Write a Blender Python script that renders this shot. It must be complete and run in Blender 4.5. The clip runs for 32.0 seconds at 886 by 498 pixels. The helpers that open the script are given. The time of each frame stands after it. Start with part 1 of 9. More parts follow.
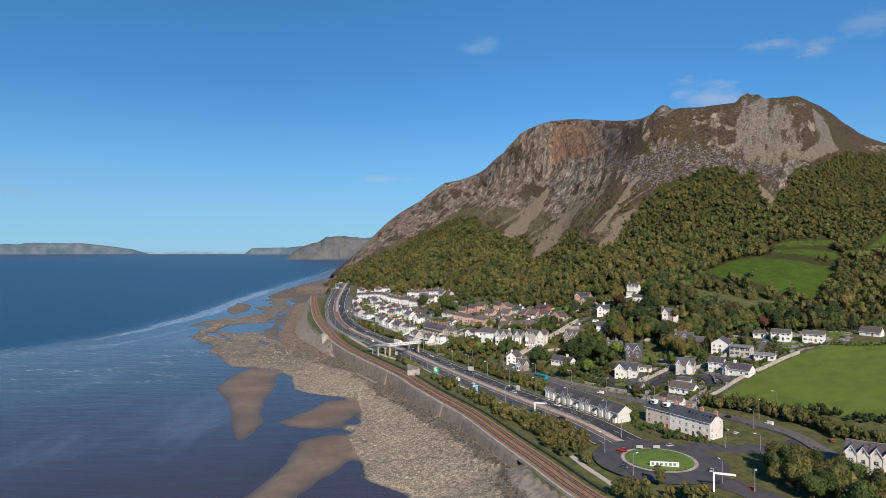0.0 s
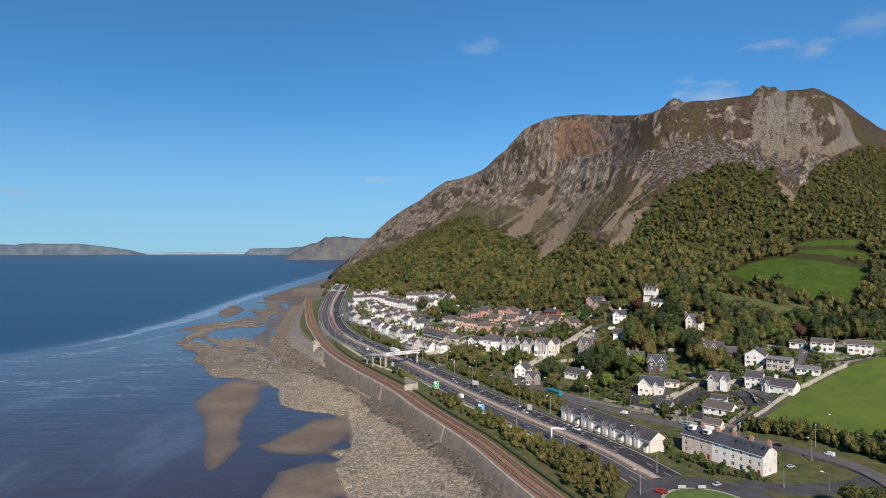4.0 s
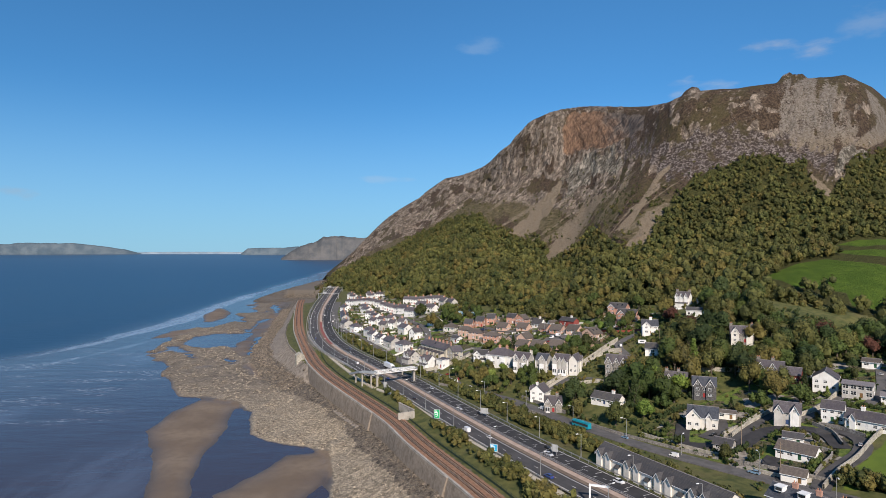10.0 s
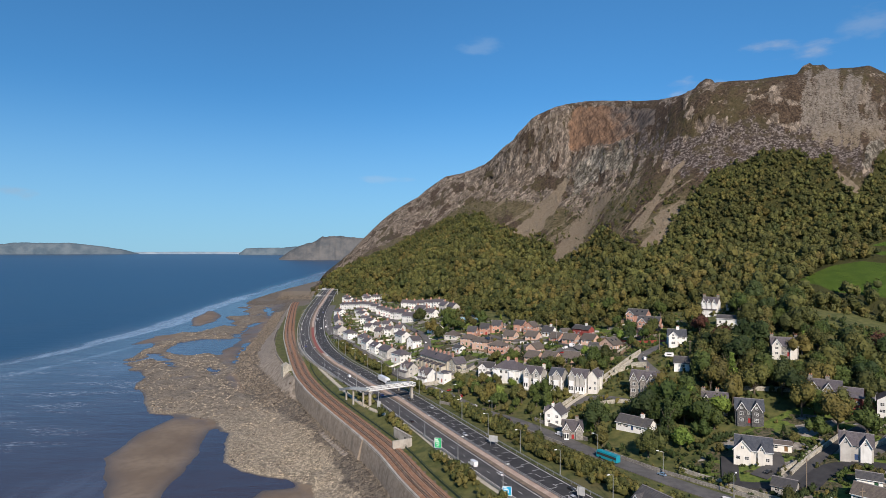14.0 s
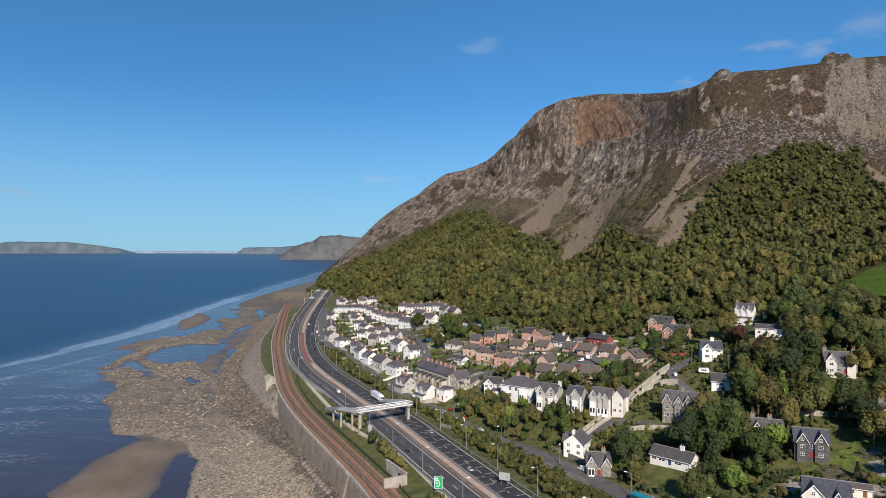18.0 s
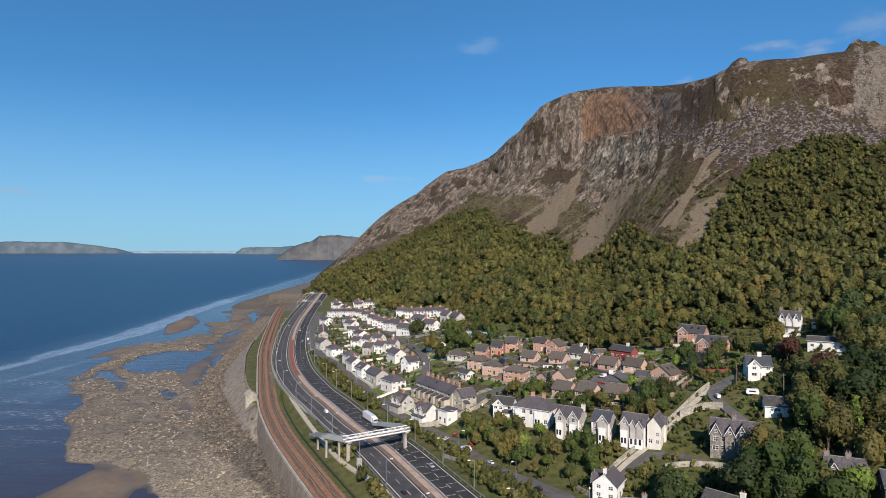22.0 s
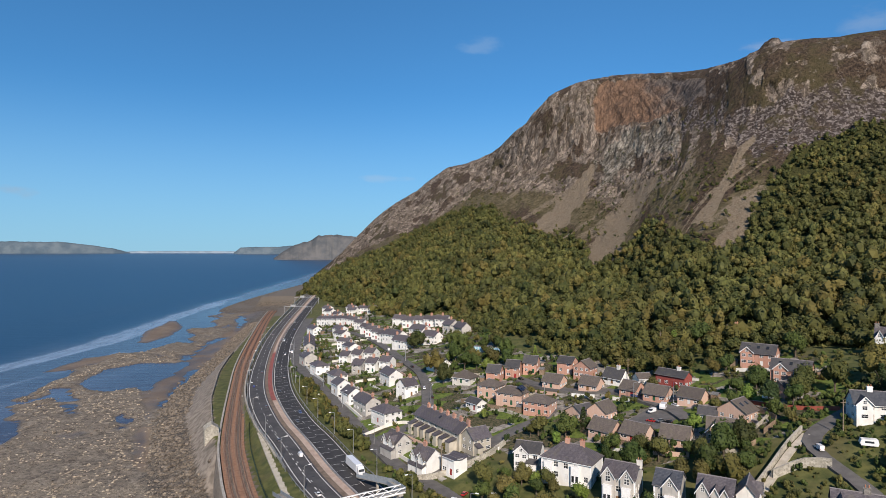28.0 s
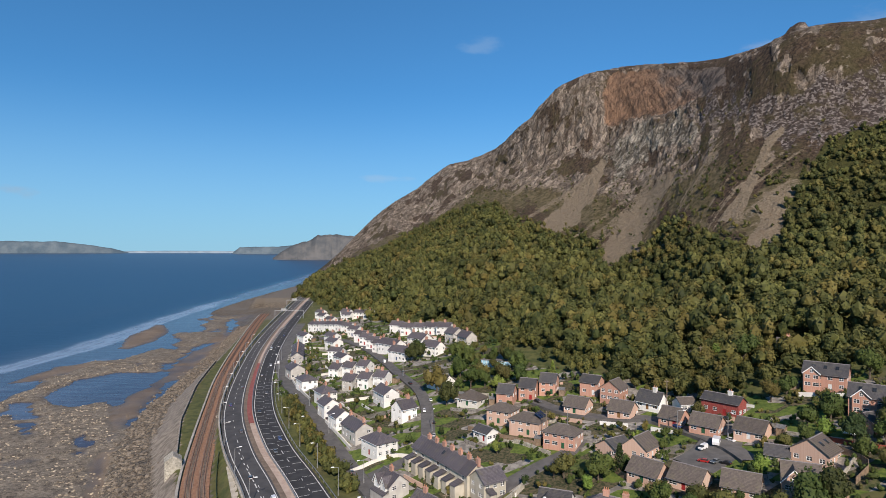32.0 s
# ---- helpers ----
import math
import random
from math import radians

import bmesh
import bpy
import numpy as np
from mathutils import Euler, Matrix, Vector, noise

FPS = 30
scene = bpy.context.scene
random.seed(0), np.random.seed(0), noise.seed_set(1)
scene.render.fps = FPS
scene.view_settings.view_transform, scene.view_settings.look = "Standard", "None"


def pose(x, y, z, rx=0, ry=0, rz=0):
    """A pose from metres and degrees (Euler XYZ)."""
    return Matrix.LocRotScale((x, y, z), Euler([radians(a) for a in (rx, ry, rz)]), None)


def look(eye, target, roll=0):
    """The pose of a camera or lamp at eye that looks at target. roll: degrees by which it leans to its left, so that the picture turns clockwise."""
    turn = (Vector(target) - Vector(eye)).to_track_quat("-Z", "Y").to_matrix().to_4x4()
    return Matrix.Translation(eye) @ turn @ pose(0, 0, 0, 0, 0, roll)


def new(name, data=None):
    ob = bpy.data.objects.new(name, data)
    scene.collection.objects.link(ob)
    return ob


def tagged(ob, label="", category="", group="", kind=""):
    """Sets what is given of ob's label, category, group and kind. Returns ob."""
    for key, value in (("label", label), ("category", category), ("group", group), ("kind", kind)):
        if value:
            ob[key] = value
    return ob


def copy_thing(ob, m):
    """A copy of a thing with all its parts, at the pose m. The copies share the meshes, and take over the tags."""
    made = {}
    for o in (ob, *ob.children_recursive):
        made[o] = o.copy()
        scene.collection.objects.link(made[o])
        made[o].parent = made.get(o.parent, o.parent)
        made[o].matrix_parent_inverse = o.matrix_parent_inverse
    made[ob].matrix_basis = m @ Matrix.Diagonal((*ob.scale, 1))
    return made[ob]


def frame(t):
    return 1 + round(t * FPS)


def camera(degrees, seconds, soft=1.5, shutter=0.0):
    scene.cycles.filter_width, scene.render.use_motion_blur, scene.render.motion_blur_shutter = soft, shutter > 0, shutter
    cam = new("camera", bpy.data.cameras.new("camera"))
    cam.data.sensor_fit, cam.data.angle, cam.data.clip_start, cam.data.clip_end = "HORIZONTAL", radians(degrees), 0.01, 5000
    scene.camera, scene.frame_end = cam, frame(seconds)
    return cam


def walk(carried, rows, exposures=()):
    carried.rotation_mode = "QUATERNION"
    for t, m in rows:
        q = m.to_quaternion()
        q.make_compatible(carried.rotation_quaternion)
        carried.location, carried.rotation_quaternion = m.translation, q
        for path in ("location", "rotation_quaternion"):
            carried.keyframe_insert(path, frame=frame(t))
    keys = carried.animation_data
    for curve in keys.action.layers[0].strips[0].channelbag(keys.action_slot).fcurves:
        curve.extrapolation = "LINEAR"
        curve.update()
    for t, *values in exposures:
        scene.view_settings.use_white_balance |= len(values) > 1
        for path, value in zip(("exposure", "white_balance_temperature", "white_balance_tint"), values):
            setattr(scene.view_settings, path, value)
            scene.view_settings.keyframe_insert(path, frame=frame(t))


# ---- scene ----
cam = camera(71.5, 32.0, soft=0.5)
METRES, EYE, TILT, LEAN, TURN = 195.0, 78.0, 0.15, 0.0, 0.0
LONG = 1.387
ROWS = [
    (0.0, 0.0, 0.0, 0.0, 0.0, 0.0, -0.0),
    (0.5, -0.0004, 0.0157, -0.0001, 0.0, 0.01, -0.0),
    (1.0, -0.0004, 0.0313, -0.0, 0.01, 0.02, 0.01),
    (1.5, -0.0006, 0.047, -0.0001, 0.02, 0.02, 0.0),
    (2.0, -0.0008, 0.0626, -0.0003, 0.01, 0.04, 0.01),
    (2.5, -0.0011, 0.0784, -0.0003, 0.02, 0.05, 0.02),
    (3.0, -0.0015, 0.094, -0.0006, 0.01, 0.05, 0.02),
    (3.5, -0.002, 0.1097, -0.0008, 0.02, 0.06, 0.03),
    (5.5, -0.0031, 0.1721, -0.001, 0.01, 0.05, 0.05),
    (6.0, -0.0037, 0.1877, -0.0011, 0.0, 0.06, 0.04),
    (6.5, -0.0041, 0.2029, -0.0011, -0.01, 0.06, 0.03),
    (7.0, -0.0047, 0.2184, -0.0012, -0.02, 0.05, 0.02),
    (7.5, -0.0052, 0.234, -0.0014, -0.02, 0.06, 0.02),
    (8.0, -0.0055, 0.2496, -0.0015, -0.03, 0.05, 0.01),
    (8.5, -0.0064, 0.2651, -0.0013, -0.05, 0.04, -0.0),
    (9.0, -0.0068, 0.2807, -0.0015, -0.04, 0.04, -0.02),
    (9.5, -0.0072, 0.2964, -0.0015, -0.05, 0.05, -0.03),
    (10.0, -0.0078, 0.3119, -0.0014, -0.06, 0.05, -0.04),
    (10.5, -0.008, 0.3275, -0.0013, -0.06, 0.06, -0.04),
    (11.0, -0.0089, 0.3429, -0.0011, -0.07, 0.06, -0.05),
    (11.5, -0.0096, 0.3585, -0.0008, -0.07, 0.06, -0.06),
    (12.0, -0.0101, 0.374, -0.0004, -0.08, 0.06, -0.07),
    (12.5, -0.0107, 0.3897, -0.0004, -0.09, 0.06, -0.08),
    (13.0, -0.0113, 0.4053, -0.0001, -0.11, 0.05, -0.09),
    (13.5, -0.0117, 0.4208, 0.0, -0.11, 0.06, -0.09),
    (14.0, -0.0122, 0.4364, 0.0001, -0.12, 0.06, -0.09),
    (14.5, -0.013, 0.452, 0.0005, -0.14, 0.05, -0.09),
    (16.5, -0.0126, 0.5153, 0.0001, -0.14, 0.04, -0.12),
    (17.0, -0.0135, 0.5307, 0.0004, -0.15, 0.02, -0.12),
    (17.5, -0.0142, 0.5463, 0.0005, -0.16, 0.01, -0.14),
    (18.0, -0.0147, 0.5618, 0.0007, -0.17, 0.0, -0.15),
    (18.5, -0.0153, 0.5774, 0.0004, -0.17, 0.01, -0.14),
    (19.0, -0.0159, 0.593, 0.0004, -0.16, 0.01, -0.15),
    (19.5, -0.0167, 0.6087, 0.0001, -0.16, 0.01, -0.15),
    (20.0, -0.0172, 0.6241, 0.0004, -0.15, 0.01, -0.15),
    (20.5, -0.0179, 0.6397, 0.0004, -0.15, 0.02, -0.14),
    (21.0, -0.0182, 0.6554, 0.0004, -0.15, 0.01, -0.16),
    (21.5, -0.0187, 0.6711, 0.0003, -0.15, 0.01, -0.16),
    (22.0, -0.0191, 0.6867, 0.0004, -0.17, 0.01, -0.17),
    (22.5, -0.0196, 0.7023, 0.0004, -0.18, 0.02, -0.17),
    (23.0, -0.0203, 0.7174, 0.0006, -0.19, 0.01, -0.18),
    (23.5, -0.0209, 0.7332, 0.0006, -0.2, 0.01, -0.19),
    (24.0, -0.0215, 0.7489, 0.0005, -0.21, 0.01, -0.19),
    (24.5, -0.0223, 0.7645, 0.0008, -0.2, 0.0, -0.19),
    (25.0, -0.0229, 0.7802, 0.0006, -0.2, 0.0, -0.19),
    (25.5, -0.0236, 0.7959, 0.0005, -0.2, 0.0, -0.2),
    (27.5, -0.0249, 0.8583, 0.0011, -0.11, -0.02, -0.12),
    (28.0, -0.0256, 0.874, 0.0013, -0.11, -0.03, -0.13),
    (28.5, -0.0263, 0.8898, 0.0013, -0.12, -0.04, -0.12),
    (29.0, -0.0269, 0.9055, 0.0012, -0.1, -0.04, -0.12),
    (29.5, -0.0274, 0.9213, 0.0012, -0.09, -0.05, -0.12),
    (30.0, -0.028, 0.9369, 0.0014, -0.07, -0.06, -0.13),
    (30.5, -0.0287, 0.9526, 0.0012, -0.08, -0.06, -0.14),
    (31.0, -0.029, 0.9683, 0.0013, -0.08, -0.06, -0.15),
    (31.5, -0.0295, 0.9839, 0.0013, -0.06, -0.04, -0.15),
    (32.0, -0.03, 0.9994, 0.0013, -0.05, -0.04, -0.16),
]
walk(cam, [(t, pose(0, 0, EYE, TILT, LEAN, TURN) @ pose(METRES * x, METRES * LONG * y, METRES * z, 90 + pitch / LONG, roll, yaw / LONG)) for t, x, y, z, yaw, pitch, roll in ROWS],
     exposures=((0.0, 0.35), (32.0, 0.35)))
# ---- world, sun ----
SUN_AZ, SUN_EL = 173.0, 33.0   # degrees clockwise from +y, and above the horizon
world = bpy.data.worlds.new("world")
scene.world = world
world.use_nodes = True
wn, wl = world.node_tree.nodes, world.node_tree.links
sky = wn.new("ShaderNodeTexSky")
sky.sky_type, sky.sun_disc = "NISHITA", False
sky.sun_elevation, sky.sun_rotation = radians(SUN_EL), radians(SUN_AZ)
sky.air_density, sky.dust_density, sky.ozone_density, sky.altitude = 0.8, 0.0, 6.0, 200
tint = wn.new("ShaderNodeMix")
tint.data_type, tint.blend_type = "RGBA", "MULTIPLY"
tint.inputs[0].default_value, tint.inputs[7].default_value = 1.0, (0.43, 0.955, 1.28, 1.0)
even_sky = wn.new("ShaderNodeGamma")
even_sky.inputs[1].default_value = 0.72
wl.new(sky.outputs[0], even_sky.inputs[0])
side = wn.new("ShaderNodeMapRange")
side_at = wn.new("ShaderNodeSeparateXYZ")
wl.new(wn.new("ShaderNodeTexCoord").outputs["Generated"], side_at.inputs[0])
wl.new(side_at.outputs[0], side.inputs[0])
side.interpolation_type = "SMOOTHSTEP"
side.inputs[1].default_value, side.inputs[2].default_value, side.inputs[3].default_value, side.inputs[4].default_value = -0.35, 0.35, 0.98, 1.15
brighter = wn.new("ShaderNodeVectorMath")
brighter.operation = "SCALE"
wl.new(even_sky.outputs[0], brighter.inputs[0])
wl.new(side.outputs[0], brighter.inputs["Scale"])
wl.new(brighter.outputs[0], tint.inputs[6])
# a few wisps of cloud low over the hill and the sea: (bearing tangent, height tangent, half width, half height, strength)
where = wn.new("ShaderNodeTexCoord").outputs["Generated"]
split = wn.new("ShaderNodeSeparateXYZ")
wl.new(where, split.inputs[0])


def sky_math(op, a, b=0.0):
    n = wn.new("ShaderNodeMath")
    n.operation = op
    for socket, v in zip(n.inputs, (a, b)):
        if isinstance(v, (int, float)):
            socket.default_value = v
        else:
            wl.new(v, socket)
    return n.outputs[0]


wisp_noise = wn.new("ShaderNodeTexNoise")
wisp_map = wn.new("ShaderNodeMapping")
wisp_map.inputs["Rotation"].default_value, wisp_map.inputs["Scale"].default_value = (0, 0.25, 0), (16, 16, 42)
wl.new(where, wisp_map.inputs[0])
wl.new(wisp_map.outputs[0], wisp_noise.inputs["Vector"])
wisp_noise.inputs["Scale"].default_value, wisp_noise.inputs["Detail"].default_value = 1.0, 5.0
ahead = sky_math("MAXIMUM", split.outputs[1], 0.05)
tx, tz = sky_math("DIVIDE", split.outputs[0], ahead), sky_math("DIVIDE", split.outputs[2], ahead)
haze = wn.new("ShaderNodeMapRange")
haze.interpolation_type = "SMOOTHSTEP"
wl.new(split.outputs[2], haze.inputs[0])
haze.inputs[1].default_value, haze.inputs[2].default_value, haze.inputs[3].default_value, haze.inputs[4].default_value = -0.05, 0.26, 0.8, 0.0
pale_air = wn.new("ShaderNodeMix")
pale_air.data_type = "RGBA"
wl.new(haze.outputs[0], pale_air.inputs[0])
wl.new(tint.outputs[2], pale_air.inputs[6])
pale_air.inputs[7].default_value = (2.2, 3.8, 5.1, 1.0)
below = pale_air.outputs[2]
for cx, cz, wx, wz, much, shade in ((0.585, 0.325, 0.075, 0.022, 0.6, (2.7, 3.2, 4.2)), (0.44, 0.256, 0.095, 0.024, 0.55, (3.0, 3.6, 4.6)), (0.065, 0.338, 0.04, 0.02, 0.3, (2.2, 3.2, 4.7)), (0.70, 0.37, 0.06, 0.035, 0.35, (2.4, 3.1, 4.3)),
                                    (-0.705, 0.093, 0.05, 0.012, 0.5, (2.6, 3.1, 3.7)), (-0.09, 0.115, 0.05, 0.007, 0.3, (3.2, 3.9, 4.8))):
    u, v = sky_math("DIVIDE", sky_math("SUBTRACT", tx, cx), wx), sky_math("DIVIDE", sky_math("SUBTRACT", tz, cz), wz)
    r2 = sky_math("ADD", sky_math("MULTIPLY", u, u), sky_math("MULTIPLY", v, v))
    soft_edge = sky_math("ADD", sky_math("SUBTRACT", 0.75, sky_math("MULTIPLY", r2, 0.5)), sky_math("MULTIPLY", sky_math("SUBTRACT", wisp_noise.outputs["Fac"], 0.6), 3.2))
    clamp = wn.new("ShaderNodeMapRange")
    clamp.interpolation_type = "SMOOTHSTEP"
    wl.new(soft_edge, clamp.inputs[0])
    clamp.inputs[1].default_value, clamp.inputs[2].default_value, clamp.inputs[4].default_value = 0.0, 0.9, much
    veil = wn.new("ShaderNodeMix")
    veil.data_type = "RGBA"
    wl.new(clamp.outputs[0], veil.inputs[0])
    wl.new(below, veil.inputs[6])
    veil.inputs[7].default_value = (*shade, 1.0)
    below = veil.outputs[2]
wl.new(below, wn["Background"].inputs[0])
wn["Background"].inputs[1].default_value = 0.112
sun = new("sun", bpy.data.lights.new("sun", "SUN"))
sun.data.energy, sun.data.angle, sun.data.color = 4.8, radians(0.6), (1.0, 0.875, 0.765)
sa, se = radians(SUN_AZ), radians(SUN_EL)
sun.matrix_world = look((0, 0, 500), (-math.sin(sa) * math.cos(se), -math.cos(sa) * math.cos(se), 500 - math.sin(se)))


# ---- materials ----
class Nodes:
    """A short way to write node materials."""

    def __init__(self, name):
        self.m = bpy.data.materials.new(name)
        self.m.use_nodes = True
        self.t = self.m.node_tree
        self.b = self.t.nodes["Principled BSDF"]
        geo = self.t.nodes.new("ShaderNodeNewGeometry")
        self.pos, self.normal, self.island = geo.outputs["Position"], geo.outputs["Normal"], geo.outputs["Random Per Island"]
        tex = self.t.nodes.new("ShaderNodeTexCoord")
        self.obj = tex.outputs["Object"]
        self.uv = tex.outputs["UV"]

    def put(self, socket, value):
        if isinstance(value, (int, float)):
            socket.default_value = value
        elif isinstance(value, (tuple, list)):
            socket.default_value = (*value, 1.0) if len(value) == 3 and socket.type == "RGBA" else value
        else:
            self.t.links.new(value, socket)

    def noise(self, scale, detail=3, at=None, rough=0.55, stretch=None):
        at = at or self.pos
        if stretch:
            mp = self.t.nodes.new("ShaderNodeMapping")
            self.put(mp.inputs[0], at)
            mp.inputs["Scale"].default_value = stretch
            at = mp.outputs[0]
        n = self.t.nodes.new("ShaderNodeTexNoise")
        self.put(n.inputs["Vector"], at)
        n.inputs["Scale"].default_value, n.inputs["Detail"].default_value, n.inputs["Roughness"].default_value = scale, detail, rough
        return n.outputs["Fac"]

    def voronoi(self, scale, at=None, out="Distance", feature="F1"):
        n = self.t.nodes.new("ShaderNodeTexVoronoi")
        n.feature = feature
        self.put(n.inputs["Vector"], at or self.pos)
        n.inputs["Scale"].default_value = scale
        return n.outputs[out]

    def wave(self, scale, at=None, distortion=0.0, direction="X", detail=2):
        n = self.t.nodes.new("ShaderNodeTexWave")
        n.bands_direction = direction
        self.put(n.inputs["Vector"], at or self.pos)
        n.inputs["Scale"].default_value, n.inputs["Distortion"].default_value, n.inputs["Detail"].default_value = scale, distortion, detail
        return n.outputs["Fac"]

    def ramp(self, fac, *stops):
        n = self.t.nodes.new("ShaderNodeValToRGB")
        el = n.color_ramp.elements
        while len(el) < len(stops):
            el.new(0.5)
        for e, (p, c) in zip(el, stops):
            e.position = p
            e.color = (*c, 1.0) if isinstance(c, (tuple, list)) else (c, c, c, 1.0)
        self.put(n.inputs[0], fac)
        return n.outputs[0]

    def step(self, fac, a, b, lo=0.0, hi=1.0):
        n = self.t.nodes.new("ShaderNodeMapRange")
        n.interpolation_type = "SMOOTHSTEP"
        self.put(n.inputs[0], fac)
        for i, v in enumerate((a, b, lo, hi), 1):
            self.put(n.inputs[i], v)
        return n.outputs[0]

    def mix(self, fac, a, b):
        n = self.t.nodes.new("ShaderNodeMix")
        n.data_type = "RGBA"
        self.put(n.inputs[0], fac), self.put(n.inputs[6], a), self.put(n.inputs[7], b)
        return n.outputs[2]

    def math(self, op, a, b=0.0):
        n = self.t.nodes.new("ShaderNodeMath")
        n.operation = op
        self.put(n.inputs[0], a), self.put(n.inputs[1], b)
        return n.outputs[0]

    def attr(self, name):
        n = self.t.nodes.new("ShaderNodeAttribute")
        n.attribute_name = name
        s = self.t.nodes.new("ShaderNodeSeparateColor")
        self.put(s.inputs[0], n.outputs["Color"])
        return s.outputs

    def axis(self, at, i):
        s = self.t.nodes.new("ShaderNodeSeparateXYZ")
        self.put(s.inputs[0], at)
        return s.outputs[i]

    def random(self):
        return self.t.nodes.new("ShaderNodeObjectInfo").outputs["Random"]

    def hsv(self, color, hue=0.5, sat=1.0, val=1.0):
        n = self.t.nodes.new("ShaderNodeHueSaturation")
        self.put(n.inputs["Color"], color), self.put(n.inputs["Hue"], hue), self.put(n.inputs["Saturation"], sat), self.put(n.inputs["Value"], val)
        return n.outputs[0]

    def done(self, color, rough=0.8, metal=0.0, bump=None, strength=0.5, distance=0.1, spec=0.3):
        self.put(self.b.inputs["Base Color"], color)
        self.put(self.b.inputs["Roughness"], rough)
        self.b.inputs["Metallic"].default_value = metal
        self.put(self.b.inputs["Specular IOR Level"], spec)
        if bump is not None:
            n = self.t.nodes.new("ShaderNodeBump")
            n.inputs["Strength"].default_value, n.inputs["Distance"].default_value = strength, distance
            self.put(n.inputs["Height"], bump)
            self.put(self.b.inputs["Normal"], n.outputs[0])
        return self.m


def dull(name, a, b, scale=1.5, rough=0.8, fine=14.0, strength=0.3, distance=0.02, metal=0.0, local=False, spec=0.3):
    """Two colours mixed by coarse and fine noise, with a fine bump."""
    n = Nodes(name)
    at = n.obj if local else n.pos
    big, small = n.noise(scale, 3, at), n.noise(fine, 4, at)
    c = n.mix(n.step(n.math("ADD", n.math("MULTIPLY", big, 0.65), n.math("MULTIPLY", small, 0.35)), 0.35, 0.65), a, b)
    return n.done(c, n.step(small, 0.2, 0.8, max(0.05, rough - 0.1), min(1, rough + 0.1)), metal, small, strength, distance, spec)


def beach_material():
    n = Nodes("beach and grass ground")
    z = n.attr("zone")       # red: sand, green: shingle, blue: grass
    k = n.attr("kind")       # red: field, green: concrete or stone apron, blue: boulders
    grain, mid, big = n.noise(3.0, 5), n.noise(0.35, 4), n.noise(0.05, 3)
    sand = n.mix(n.step(big, 0.35, 0.65), (0.140, 0.103, 0.071), (0.192, 0.146, 0.102))
    sand = n.mix(n.step(mid, 0.4, 0.75, 0, 0.5), sand, (0.112, 0.085, 0.062))
    stones = n.voronoi(2.2, out="Color")
    sd = n.voronoi(2.2)
    sep = n.axis(stones, 0)
    fleck = n.axis(n.voronoi(3.4, out="Color"), 1)
    shingle = n.mix(sep, (0.34, 0.272, 0.185), (0.58, 0.48, 0.34))
    shingle = n.mix(n.step(fleck, 0.6, 1.0, 0, 0.6), shingle, (0.13, 0.105, 0.075))
    shingle = n.mix(n.step(n.math("ADD", n.math("MULTIPLY", mid, 0.6), n.math("MULTIPLY", n.noise(0.07, 3), 0.4)), 0.53, 0.64, 0, 0.75), shingle, n.mix(fleck, (0.10, 0.083, 0.06), (0.36, 0.30, 0.22)))
    shingle = n.mix(n.step(sd, 0.3, 0.55, 0.0, 0.6), shingle, (0.07, 0.06, 0.045))
    mud = n.mix(mid, (0.10, 0.085, 0.07), (0.16, 0.135, 0.105))
    cobble = n.axis(n.voronoi(1.15, out="Color"), 0)
    lumpy = n.axis(n.voronoi(0.55, out="Color"), 1)
    shingle = n.hsv(shingle, 0.5, 1.0, n.step(cobble, 0.0, 1.0, 0.62, 1.28))
    reef = n.mix(n.step(n.noise(0.16, 5, rough=0.7), 0.46, 0.58), n.mix(fleck, (0.060, 0.046, 0.034), (0.17, 0.135, 0.098)), n.mix(sep, (0.11, 0.09, 0.066), (0.32, 0.268, 0.20)))
    reef = n.mix(0.6, reef, n.mix(n.math("ADD", n.math("MULTIPLY", cobble, 0.6), n.math("MULTIPLY", lumpy, 0.4)), (0.018, 0.0135, 0.010), (0.31, 0.26, 0.195)))
    shingle = n.mix(n.step(n.math("ADD", n.axis(n.pos, 1), n.math("MULTIPLY", big, 120.0)), 420.0, 520.0), shingle, reef)
    grass = n.mix(n.step(mid, 0.3, 0.7), (0.042, 0.054, 0.012), (0.105, 0.104, 0.030))
    grass = n.mix(n.step(big, 0.52, 0.7, 0, 0.6), grass, (0.105, 0.086, 0.038))
    field = n.mix(n.step(n.noise(0.12, 4), 0.3, 0.7), (0.070, 0.110, 0.008), (0.105, 0.150, 0.013))
    field = n.mix(n.step(n.noise(0.9, 4), 0.55, 0.8, 0, 0.5), field, (0.075, 0.11, 0.022))
    apron = n.mix(n.step(n.noise(0.5, 5), 0.35, 0.65), (0.150, 0.124, 0.098), (0.270, 0.228, 0.182))
    apron = n.mix(n.step(n.noise(0.25, 4, stretch=(1, 1, 0.2)), 0.55, 0.7, 0, 0.7), apron, (0.10, 0.085, 0.065))
    rocks = n.mix(n.axis(n.voronoi(0.9, out="Color"), 1), (0.040, 0.032, 0.025), (0.165, 0.135, 0.10))
    rocks = n.mix(n.step(fleck, 0.70, 0.95, 0, 0.45), rocks, (0.33, 0.275, 0.205))
    # garden plots: lawns, beds, rough grass and paved yards beside one another
    turned = n.t.nodes.new("ShaderNodeMapping")
    n.put(turned.inputs[0], n.pos)
    turned.inputs["Rotation"].default_value, turned.inputs["Scale"].default_value = (0, 0, 0.9), (1.0, 1.7, 0.0)
    plot = n.t.nodes.new("ShaderNodeTexVoronoi")
    plot.distance = "CHEBYCHEV"
    n.put(plot.inputs["Vector"], turned.outputs[0])
